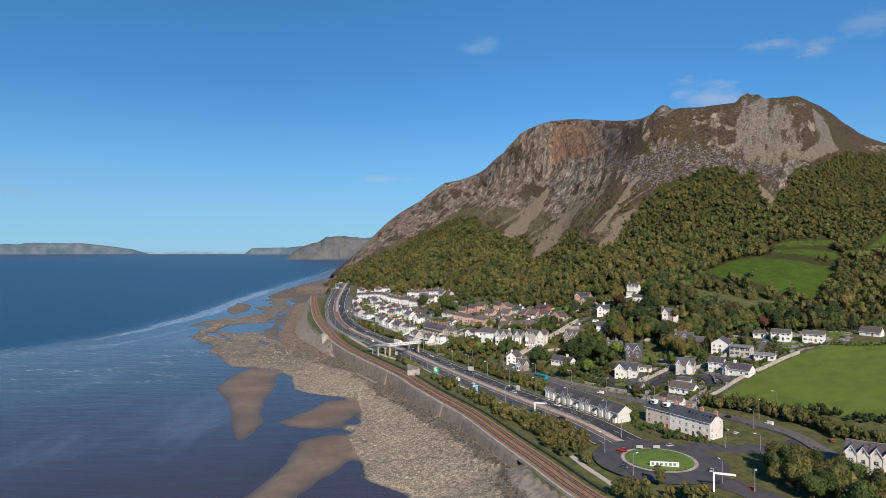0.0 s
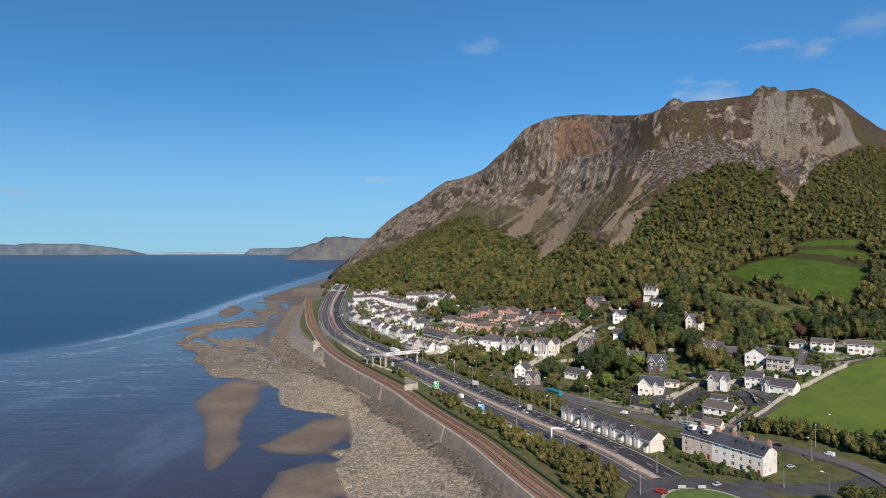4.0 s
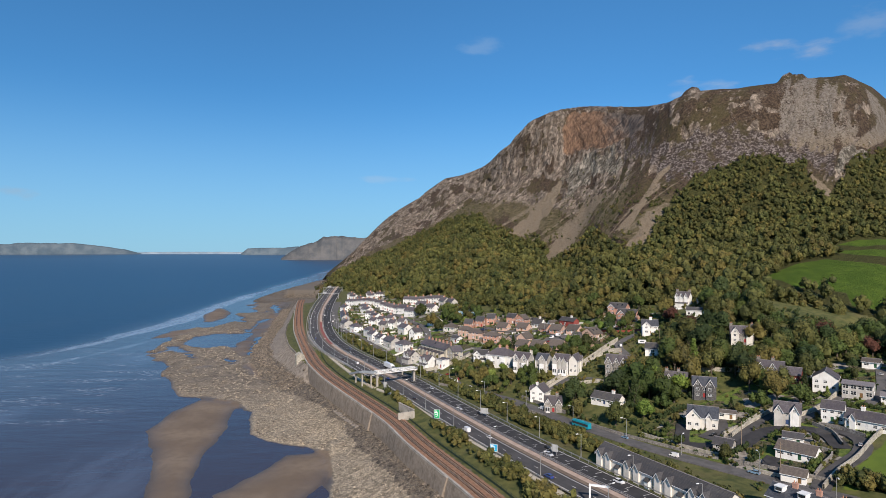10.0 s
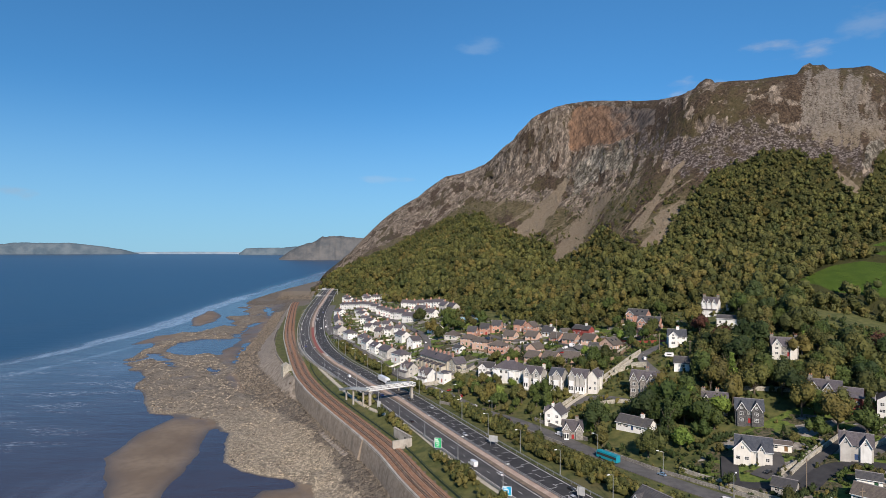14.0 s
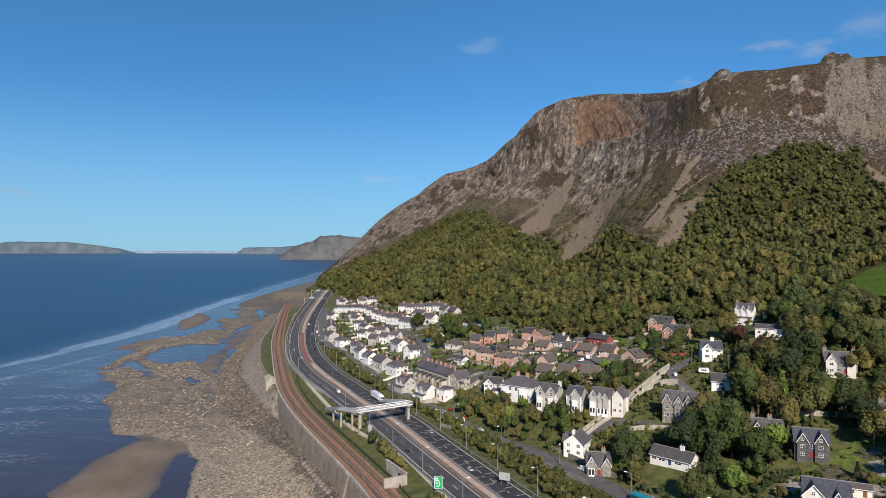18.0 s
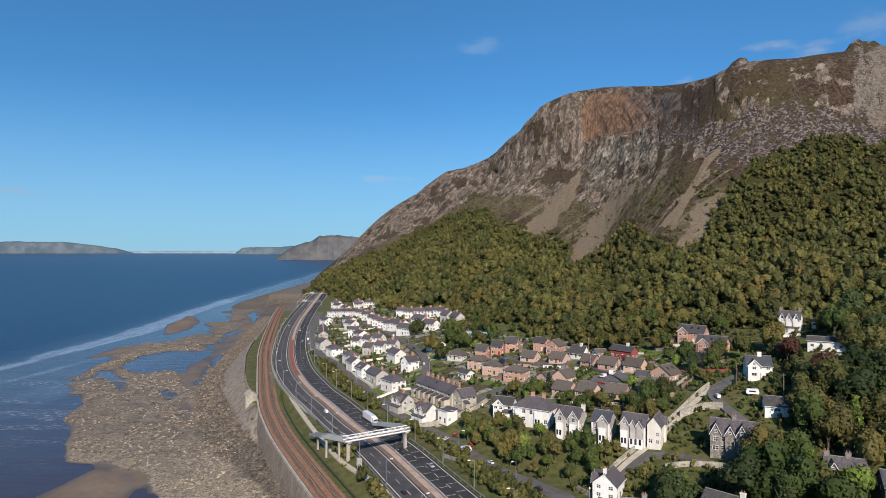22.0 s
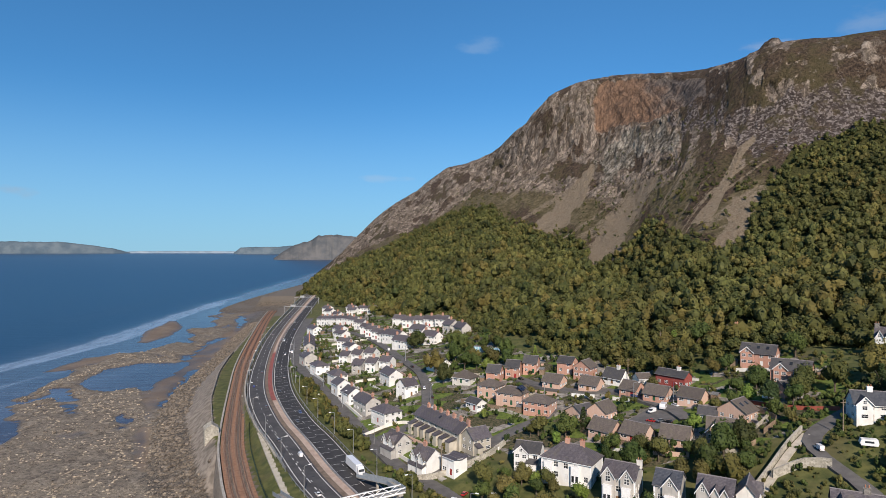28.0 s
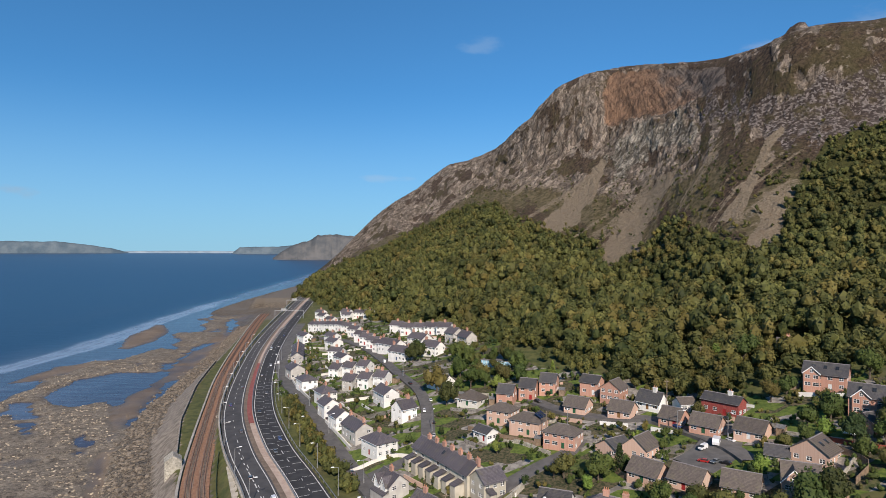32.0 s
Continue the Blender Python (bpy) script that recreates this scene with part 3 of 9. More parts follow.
def ground(x, y, parts=False):
    """Height of the ground; with parts also the masks of its kinds."""
    x, y = np.asarray(x, float), np.asarray(y, float)
    s_road, y_road = beside(ROAD, x, y)
    s_rail, y_rail = beside(RAIL, x, y)
    left, right = road_half(y_road)
    zr = road_z(y_road) - 0.25
    up = np.maximum(0, s_road - right - shelf(y_road))
    land = zr + rise(y_road) * np.minimum(up, 132) * smooth(up, -6, 14) + 1.2 * (fbm(x / 40, y / 40, 3) - 0.5) * smooth(up, 10, 60)
    a, b = np.maximum(0, s_rail - 4.2), np.maximum(0, -left - 1 - s_road)
    w = a / (a + b + 1e-6)
    w = smooth(w, 0.25, 0.95)
    mid = RAIL_Z - 0.35 + w * (zr - RAIL_Z + 0.35)
    z = np.where(s_road > -left - 1, land, np.where(s_rail > 4.2, mid, RAIL_Z - 0.35))
    ap = apron(y_rail)
    u = -s_rail / ap
    foot = toe(y_rail)
    slope = RAIL_Z - 0.45 - smooth(u, 0.5, 0.53) * 0.3 - np.clip((u - 0.53) / 0.47, 0, 1) * (RAIL_Z - 0.75 - foot)
    behind = RAIL_Z - 0.6 + smooth(-s_rail, 3.7, 4.5) * (foot - 0.2 - RAIL_Z)      # the ground drops behind the masonry face
    walled = smooth(y_rail, 190, 200) * (1 - smooth(y_rail, 425, 442))
    slope = slope * (1 - walled) + behind * walled
    z = np.where(s_rail < -3.6, slope, z)
    z = z - smooth(y_rail, 890, 930) * np.maximum(z - 0.5 - 1.2 * fbm(x / 12, y / 20, 29), 0) * (s_rail < 26)      # the line goes into the headland
    out = np.maximum(0, -s_rail - ap)
    n1, n2 = fbm(x / 9, y / 9, 11), fbm(x / 30, y / 30, 5)
    wob = 12 * (fbm(x / 14, y / 14, 21) - 0.5) + 26 * (fbm(x / 45, y / 45, 23, 3) - 0.5)
    d_sand = np.maximum.reduce([inside(q, x, y) for q in (SAND_A, SAND_B, SAND_C, BANK_1, BANK_2)]) + 0.4 * wob
    d_shingle = np.maximum(inside(SHINGLE, x, y), inside(REEF, x, y)) + 0.7 * wob + 4
    d_far = inside(BANK_FAR, x, y) + 2 * wob
    sand, shingle = smooth(d_sand, -2, 3), smooth(d_shingle, -2, 3)
    pools = smooth(fbm(x / 16 + y / 50, y / 26, 41), 0.54, 0.68) * smooth(y, 470, 540)
    beach = -0.75 + 0.95 * smooth(d_sand, -5, 5) + 0.5 * smooth(d_sand, 2, 18) + np.maximum(smooth(d_shingle, -4, 5) * (1.5 + 0.9 * (n1 - 0.5) + 0.5 * (n2 - 0.5)), smooth(d_far, -8, 12) * (1.1 + 0.9 * (n1 - 0.5)))
    beach = beach - 1.5 * pools * smooth(out, 8, 22) * (1 - sand)
    flat = smooth(inside(CHANNEL, x, y) + 0.5 * wob, -3, 4)
    beach = beach + flat * (0.24 + 0.7 * (n2 - 0.5) + 0.2 * (n1 - 0.5) - beach) * smooth(out, 4, 14)
    broken = smooth(inside(FLATS, x, y) + 0.8 * wob, -6, 10)
    patch = smooth(fbm(x / 20 + y / 90, y / 46, 47, 5, 0.6), 0.50, 0.58)
    beach = np.maximum(beach, -0.75 + broken * (0.55 + 1.5 * patch + 0.7 * (n1 - 0.5)))
    shingle = np.maximum(shingle, broken * patch)
    sand = np.maximum(sand, 0.8 * broken * (1 - patch))
    pool = np.maximum(smooth(inside(POOL_1, x, y) + 0.35 * wob, -3, 4), smooth(inside(POOL_2, x, y) + 0.25 * wob, -2, 3))
    beach = beach - pool * (np.maximum(beach, -0.6) + 0.6)
    steep = np.clip(1 - out / storm_beach(y_rail), 0, 1) ** 1.25
    beach = beach * (1 - steep) + steep * (foot + 0.5 * (n1 - 0.5)) + 0.8 * (n1 - 0.5) * steep * (1 - steep) * 4
    beach = beach + 1.3 * np.exp(-((out - 9) / 4.5) ** 2) * smooth(y_rail, 440, 480) * (1 - smooth(y_rail, 800, 880)) * (0.6 + 0.8 * n1)
    sea = s_rail < -ap
    z = np.where(sea, beach, z)
    z = np.where(sea, z - 3.0 * smooth(-x - 0.2 * y, 150, 500) * (1 - np.maximum(sand, np.maximum(shingle, smooth(d_far, -20, 0)))), z)
    if not parts:
        return z
    rock = sea & (out < storm_beach(y_rail) * np.interp(y, [200, 380, 450], [0.10, 0.28, 0.85]) + 9.0 * (n2 - 0.4) + 6 * (n1 - 0.5))
    rock = rock | ((y_rail > 890) & (s_rail < 26) & (s_rail > -30) & (n2 > 0.42))
    fields = inside(FIELD_LOW, x, y)
    masks = dict(sand=np.where(sea, np.maximum(np.maximum(sand * (1 - shingle * 0.9), 0), 0.8 * flat), 0), shingle=np.where(sea, np.maximum(np.maximum(shingle, smooth(d_far, -4, 6) * 0.75) * (1 - flat), smooth(steep, 0.0, 0.12)), 0),
                 grass=np.where(sea | (s_rail < 4.2), 0.0, 1.0), field=smooth(fields, -1, 1.5),
                 apron=np.where((s_rail < -3.4) & ~sea, 1.0, 0.0), rock=np.where(rock, 1.0, 0.0))
    masks["grass"] = masks["grass"] * (1 - smooth(y, 840, 880))
    masks["apron"] = masks["apron"] * (1 - smooth(y_rail, 885, 905))
    masks["grass"] = np.where((s_rail < -3.6) & (u < 0.5) & (ap > 11), 1.0, masks["grass"])
    masks["apron"] = masks["apron"] * (1 - masks["grass"])
    return z, masks


# the hillside: foot, wood's edge, crag's foot and ridge at twelve stations from the far headland to the inland end
FOOT_P = [(-255, 1290, 0), (-203, 1070, 6), (-156, 914, 22), (-101, 800, 27), (-56, 712, 30), (4, 595, 33), (38, 535, 36), (66, 482, 38), (90, 478, 40), (120, 462, 43), (152, 434, 44), (190, 410, 43), (243, 372, 42), (340, 340, 42)]
WOOD_P = [(-262, 1340, 6), (-190, 1150, 30), (-140, 1060, 56), (-78, 935, 72), (-28, 900, 84), (29, 880, 117), (67, 760, 91), (107, 640, 67), (124, 600, 75), (146, 574, 81), (231, 540, 86), (305, 545, 92), (380, 565, 94), (470, 590, 96)]
CRAG_P = [(-264, 1380, 8), (-200, 1270, 34), (-158, 1190, 66), (-94, 1120, 103), (-36, 1090, 128), (39, 1030, 162), (97, 930, 172), (163, 820, 162), (198, 730, 175), (215, 664, 158), (313, 640, 168), (360, 622, 163), (452, 660, 150), (600, 720, 150)]
RIDGE_P = [(-262, 1420, 6), (-224, 1350, 34), (-176, 1350, 85), (-112, 1330, 145), (-43, 1300, 185), (50, 1180, 220), (123, 978, 262), (180, 950, 280), (242, 860, 262), (262, 735, 246), (354, 705, 253), (438, 700, 239), (556, 770, 226), (760, 850, 215)]


HU, HV = 720, 300


def hillside():
    """Grids of the hill's places: x, y, z of shape (HU, HV); v runs from the foot over the ridge and down behind."""
    keys = []
    for name in (FOOT_P, WOOD_P, CRAG_P, RIDGE_P):
        p = np.array(name, float)
        s = np.linspace(0, len(p) - 1, HU)
        q = np.vstack([2 * p[0] - p[1], p, 2 * p[-1] - p[-2]])
        i = np.minimum(s.astype(int), len(p) - 2)
        t = (s - i)[:, None]
        a, b, c, d = q[i], q[i + 1], q[i + 2], q[i + 3]
        keys.append(0.5 * (2 * b + (c - a) * t + (2 * a - 5 * b + 4 * c - d) * t ** 2 + (3 * b - a - 3 * c + d) * t ** 3))
    foot, wood, crag, ridge = keys
    foot[:, 2] = ground(foot[:, 0], foot[:, 1]) - 0.3
    ridge[:, 2] += np.interp(np.linspace(0, 1, HU), [0.30, 0.346, 0.38, 0.41, 0.44, 0.47, 0.60, 0.634, 0.66, 0.70, 0.73, 0.76, 0.80, 0.813, 0.835, 0.85, 0.88, 1.0],
                             [0, 13, 0, -9, -9, 0, -2, -4, 0, 0, -5, -5, 3, 7, 1, -9, -14, -14])
    out = ridge - crag
    out[:, 2] = 0
    out /= np.linalg.norm(out, axis=1)[:, None] + 1e-6
    under = foot - (wood - foot) * 0.12 - np.array([0, 0, 5.0])
    back1 = ridge + out * 60 + np.array([0, 0, 2.0])
    back2 = ridge + out * 420 - np.array([0, 0, 70.0])
    rows = np.stack([under, foot, wood, crag, ridge, back1, back2], 1)
    knots = np.array([0.0, 0.04, 0.36, 0.66, 0.9, 0.95, 1.0])
    v = np.linspace(0, 1, HV)
    # monotone cubic along v
    h = np.diff(knots)
    slope = np.diff(rows, axis=1) / h[None, :, None]
    m = np.zeros_like(rows)
    m[:, 1:-1] = 0.5 * (slope[:, :-1] + slope[:, 1:])
    m[:, 0], m[:, -1] = slope[:, 0], slope[:, -1]
    bad = slope[:, :-1] * slope[:, 1:] <= 0
    m[:, 1:-1][bad] = 0
    lim = 2.5 * np.minimum(np.abs(slope[:, :-1]), np.abs(slope[:, 1:]))
    m[:, 1:-1] = np.clip(m[:, 1:-1], -lim, lim)
    k = np.clip(np.searchsorted(knots, v, side="right") - 1, 0, len(knots) - 2)
    t = ((v - knots[k]) / h[k])[None, :, None]
    p0, p1, m0, m1, hh = rows[:, k], rows[:, k + 1], m[:, k], m[:, k + 1], h[k][None, :, None]
    return (2 * t ** 3 - 3 * t ** 2 + 1) * p0 + (t ** 3 - 2 * t ** 2 + t) * hh * m0 + (-2 * t ** 3 + 3 * t ** 2) * p1 + (t ** 3 - t ** 2) * hh * m1
# == end plan ==


# ---- mesh helpers ----
def sheet(name, verts, faces, material, attrs=None, shade=False):
    """One mesh object from arrays: verts (n, 3), faces (m, 3 or 4)."""
    me = bpy.data.meshes.new(name)
    verts, faces = np.asarray(verts, np.float32), np.asarray(faces, np.int32)
    n, k = faces.shape
    me.vertices.add(len(verts))
    me.vertices.foreach_set("co", verts.ravel())
    me.loops.add(n * k)
    me.loops.foreach_set("vertex_index", faces.ravel())
    me.polygons.add(n)
    me.polygons.foreach_set("loop_start", np.arange(0, n * k, k, dtype=np.int32))
    me.polygons.foreach_set("use_smooth", np.full(n, shade))
    for key, values in (attrs or {}).items():
        layer = me.attributes.new(key, "FLOAT_COLOR", "POINT")
        rgba = np.ones((len(verts), 4), np.float32)
        rgba[:, :3] = values
        layer.data.foreach_set("color", rgba.ravel())
    me.update(calc_edges=True)
    me.validate()
    me.materials.append(material)
    return new(name, me)


def grid_faces(a, b):
    i = np.arange(a * b).reshape(a, b)
    return np.stack([i[:-1, :-1], i[1:, :-1], i[1:, 1:], i[:-1, 1:]], -1).reshape(-1, 4)


def lines(*spans):
    """Grid lines: (from, to, step) spans joined."""
    return np.unique(np.round(np.concatenate([np.arange(a, b, s) for a, b, s in spans]), 3))


# ---- ground, sea, hill ----
gx = lines((-4900, -900, 400), (-900, -340, 20), (-340, -160, 4.0), (-160, 60, 1.6), (60, 250, 3.2), (250, 420, 8), (420, 900, 60), (900, 4901, 400))
gy = lines((-4900, -300, 400), (-300, 100, 20), (100, 440, 1.5), (440, 760, 2.4), (760, 1000, 5), (1000, 1600, 15), (1600, 4901, 300))
GX, GY = np.meshgrid(gx, gy, indexing="ij")
GZ, MASK = ground(GX, GY, True)
GZ = np.where(GX > 420, np.minimum(GZ, 40), GZ)
tagged(sheet("ground", np.stack([GX, GY, GZ], -1).reshape(-1, 3), grid_faces(len(gx), len(gy)), BEACH,
             {"zone": np.stack([MASK["sand"], MASK["shingle"], MASK["grass"]], -1).reshape(-1, 3),
              "kind": np.stack([MASK["field"], MASK["apron"], MASK["rock"]], -1).reshape(-1, 3),
              "plot": np.repeat(smooth(np.maximum(inside(VILLAGE, GX, GY), inside(UPPER_GARDENS, GX, GY)), -1, 1).reshape(-1, 1), 3, 1)}, True),
       "sand, shingle and green fields rising from the shore", "ground", kind="structure")

sx = lines((-4900, -450, 150), (-450, -330, 15), (-330, -90, 5), (-90, 0, 15), (0, 400, 50))
sy = lines((-1500, 0, 200), (0, 1300, 10), (1300, 2000, 50), (2000, 4901, 100))
SX, SY = np.meshgrid(sx, sy, indexing="ij")
far_out = np.sqrt(SX ** 2 + SY ** 2)
SZ = 56.0 * smooth(far_out, 1600, 5600) / smooth(4900, 1600, 5600)
SZ = np.where((SX > -330) & (SY < 1700), 0, SZ)
# the breakers' line, and how far a place lies landward of it
BREAK_Y = [350, 450, 510, 570, 620, 700, 760, 880, 1170, 1520, 2200]
BREAK_X = [-430, -350, -312, -296, -288, -288, -290, -298, -338, -362, -405]
landward = SX - np.interp(SY, BREAK_Y, BREAK_X) + 26 * (fbm(SX / 90, SY / 160, 81, 3) - 0.5)
band = smooth(landward, -28, -6) * (1 - smooth(landward, -2, 14)) * smooth(SY, 560, 700) * (1 - 0.45 * smooth(SY, 950, 1500))
band = np.maximum(band, smooth(landward, -16, -8) * (1 - smooth(landward, 0, 8)) * smooth(SY, 440, 560) * 0.62)
second = landward + 18 * (fbm(SX / 60, SY / 110, 83, 3) - 0.5)
band = np.maximum(band, 0.55 * smooth(second, 26, 36) * (1 - smooth(second, 38, 54)) * smooth(SY, 420, 520) * (1 - smooth(SY, 700, 800)))
shallow = smooth(landward, -70, 40)
ripples = smooth(landward, -30, 20) * (1 - smooth(SX, -190, -135)) * smooth(SY, 300, 380) * (1 - smooth(SY, 520, 620))
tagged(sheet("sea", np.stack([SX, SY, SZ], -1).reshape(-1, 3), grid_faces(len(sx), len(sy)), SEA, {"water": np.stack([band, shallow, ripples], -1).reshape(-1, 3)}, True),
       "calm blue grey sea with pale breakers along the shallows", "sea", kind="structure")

HG = hillside()
HUU, HVV = np.meshgrid(np.linspace(0, 1, HU), np.linspace(0, 1, HV), indexing="ij")


FIELDS_UP = [[(0.80, 0.12), (0.817, 0.189), (0.838, 0.213), (0.881, 0.197), (0.915, 0.189), (0.911, 0.133), (0.904, 0.072), (0.873, 0.052), (0.867, 0.08), (0.834, 0.076)],
             [(0.821, 0.262), (0.865, 0.273), (0.908, 0.257), (0.917, 0.217), (0.877, 0.229)], [(0.834, 0.297), (0.854, 0.325), (0.904, 0.32), (0.906, 0.289), (0.857, 0.285)],
             [(0.923, 0.249), (0.95, 0.273), (0.985, 0.3), (0.985, 0.37), (0.952, 0.361), (0.94, 0.305)]]


def near_path(points, width):
    """A mask round a line of (u, v, width factor) on the hill."""
    best = np.full(HUU.shape, 9.0)
    for (a, b, wa), (c, d, wb) in zip(points[:-1], points[1:]):
        t = np.clip((HVV - b) / (d - b + 1e-9), 0, 1)
        off = np.abs(HUU - (a + (c - a) * t)) / (width * (wa + (wb - wa) * t))
        off = np.where((HVV < min(b, d) - 0.004) | (HVV > max(b, d) + 0.004), 9.0, off)
        best = np.minimum(best, off)
    return 1 - smooth(best, 0.6, 1.3)


def outline(points):
    return smooth(inside([(a * 10, b * 4) for a, b in points], HUU * 10, HVV * 4), -0.03, 0.05)


def noisy_outline(points, soft=0.05, wob=0.10, seed=3):
    """An outline on the hill with a ragged edge that runs down the slope."""
    d = inside([(a * 10, b * 4) for a, b in points], HUU * 10, HVV * 4)
    return smooth(d + wob * (fbm(HUU * 130, HVV * 12, seed, 4, 0.6) - 0.5) + 0.5 * wob * (fbm(HUU * 40, HVV * 14, seed + 9, 3) - 0.5), -soft, soft)


WOOD_EDGE = np.array([(0.0, 0.1), (0.12, 0.13), (0.159, 0.163), (0.167, 0.315), (0.207, 0.382), (0.249, 0.420), (0.299, 0.516), (0.349, 0.438), (0.387, 0.378), (0.417, 0.399), (0.434, 0.378), (0.459, 0.392), (0.476, 0.392), (0.494, 0.417), (0.509, 0.420), (0.522, 0.336), (0.538, 0.389), (0.548, 0.420), (0.571, 0.445), (0.598, 0.445), (0.666, 0.367), (0.688, 0.346), (0.700, 0.375), (0.703, 0.420), (0.706, 0.463), (0.706, 0.580), (0.710, 0.519), (0.711, 0.625), (0.728, 0.611), (0.738, 0.643), (0.748, 0.657), (0.761, 0.643), (0.783, 0.608), (0.801, 0.541), (0.818, 0.512), (0.835, 0.572), (0.841, 0.632), (0.858, 0.668), (0.90, 0.76), (1.0, 0.85)])
wood_top = np.interp(HUU, WOOD_EDGE[:, 0], WOOD_EDGE[:, 1])
FIELD_UP = np.maximum.reduce([outline(q) for q in FIELDS_UP])
WOOD = 1 - smooth(HVV - wood_top + 0.07 * (fbm(HUU * 70, HVV * 16, 7) - 0.5), -0.012, 0.018)
SCREE_1 = [(0.519, 0.657), (0.512, 0.597), (0.509, 0.530), (0.501, 0.466), (0.486, 0.413), (0.467, 0.396), (0.479, 0.477), (0.491, 0.551), (0.504, 0.615), (0.514, 0.661)]
SCREE_2 = [(0.581, 0.590), (0.563, 0.580), (0.541, 0.544), (0.527, 0.488), (0.521, 0.417), (0.511, 0.357), (0.519, 0.325), (0.534, 0.375), (0.548, 0.420), (0.551, 0.463), (0.558, 0.509), (0.568, 0.537), (0.591, 0.551)]
SCREE_3 = [(0.688, 0.675), (0.679, 0.640), (0.676, 0.583), (0.674, 0.523), (0.669, 0.477), (0.664, 0.438), (0.678, 0.431), (0.684, 0.470), (0.684, 0.523), (0.684, 0.565), (0.686, 0.625), (0.691, 0.657)]
SCREE_4 = [(0.688, 0.523), (0.691, 0.477), (0.695, 0.424), (0.690, 0.364), (0.684, 0.343), (0.695, 0.336), (0.703, 0.371), (0.706, 0.413), (0.706, 0.463), (0.708, 0.505), (0.705, 0.516), (0.700, 0.488)]
SCREE_HIGH = [(0.780, 0.936), (0.808, 0.802), (0.815, 0.753), (0.845, 0.724), (0.848, 0.693), (0.818, 0.671), (0.790, 0.682), (0.771, 0.703), (0.760, 0.746), (0.768, 0.795)]
SCREE_LOW = [(0.788, 0.608), (0.803, 0.565), (0.825, 0.523), (0.821, 0.498), (0.806, 0.523), (0.793, 0.580)]
SCREE = np.maximum.reduce([noisy_outline(SCREE_1, 0.03, 0.10), noisy_outline(SCREE_2, 0.03, 0.16, 5), noisy_outline(SCREE_3, 0.03, 0.07, 7), noisy_outline(SCREE_4, 0.03, 0.07, 8),
                           0.60 * noisy_outline(SCREE_HIGH, 0.14, 0.6, 11), noisy_outline(SCREE_LOW, 0.03, 0.06, 12),
                           0.62 * near_path([(0.842, 0.86, 0.8), (0.872, 0.77, 1.6), (0.850, 0.69, 1.0)], 0.010)])
# thin runnels of stones between the broad screes
streaks = smooth(fbm(HUU * 210 - HVV * 54, HVV * 4, 33), 0.50, 0.60) * smooth(HUU, 0.40, 0.44) * (1 - smooth(HUU, 0.70, 0.72)) * smooth(HVV, 0.37, 0.42) * (1 - smooth(HVV, 0.58, 0.66))
SCREE = np.maximum(SCREE, 0.55 * streaks)
QUARRY = noisy_outline([(0.519, 0.739), (0.519, 0.795), (0.531, 0.841), (0.566, 0.838), (0.599, 0.827), (0.631, 0.806), (0.629, 0.756), (0.609, 0.742), (0.583, 0.731), (0.559, 0.731), (0.538, 0.742)], 0.05, 0.08, 14)
PALE = np.maximum(noisy_outline([(0.526, 0.604), (0.519, 0.671), (0.531, 0.703), (0.553, 0.721), (0.581, 0.721), (0.599, 0.668), (0.593, 0.625), (0.566, 0.647), (0.548, 0.647), (0.538, 0.625)], 0.05, 0.22, 15), noisy_outline([(0.823, 0.594), (0.828, 0.657), (0.840, 0.682), (0.855, 0.678), (0.858, 0.724), (0.860, 0.647), (0.841, 0.643), (0.833, 0.594)], 0.05, 0.12, 16))
BLOCKS = noisy_outline([(0.586, 0.717), (0.686, 0.721), (0.726, 0.724), (0.783, 0.696), (0.821, 0.647), (0.816, 0.587), (0.761, 0.654), (0.738, 0.650), (0.728, 0.622), (0.710, 0.636), (0.700, 0.643), (0.676, 0.668), (0.619, 0.632)], 0.12, 0.5, 17)
WOOD = WOOD * (1 - FIELD_UP)
crag_noise = fbm(HUU * 70, HVV * 20, 31, 5, 0.65)
CRAG = smooth(HVV, 0.47, 0.60) * smooth(crag_noise, 0.32, 0.50) * (1 - smooth(HVV, 0.90, 0.94))
CRAG = np.where(HUU > 0.60, CRAG * (0.10 + 0.6 * smooth(crag_noise, 0.52, 0.62)), CRAG)
GRASSY = smooth(fbm(HUU * 24, HVV * 7, 77), 0.38, 0.52) * (1 - smooth(HVV, 0.50, 0.62)) * 0.85
du, dv = np.gradient(HG, axis=0), np.gradient(HG, axis=1)
HN = np.cross(du, dv)
HN /= np.linalg.norm(HN, axis=2)[..., None] + 1e-9
HN *= np.where(HN[..., 2:3] < 0, -1, 1)
# slabs and gullies of the crag run down the slope and lean towards the sea
lean = HUU * 150 - HVV * 30
ribs = 1 - np.abs(fbm(lean * 0.42, HVV * 7, 51, 5, 0.58) - 0.5) * 2
ledges = np.abs(fbm(lean * 0.9, HVV * 34, 61, 4, 0.62) - 0.5) * 2
rough_rock = 8 * (ribs - 0.80) + 4 * (ledges - 0.3)
gully = 4 * (fbm(HUU * 55, HVV * 5, 91, 4) - 0.5) * (1 - 0.8 * np.exp(-((HUU - 0.635) / 0.03) ** 2))
knobs = 2.2 * (fbm(HG[..., 0] / 5, HG[..., 1] / 5 + HG[..., 2] / 5, 71, 3, 0.65) - 0.5)
fade = smooth(HVV, 0.05, 0.3) * (1 - smooth(HVV, 0.93, 0.98))
crest = 1 - 0.7 * smooth(HVV, 0.82, 0.9)
benches = np.abs((HVV * 26 + 1.2 * fbm(HUU * 60, HVV * 4, 13)) % 1.0 - 0.5)
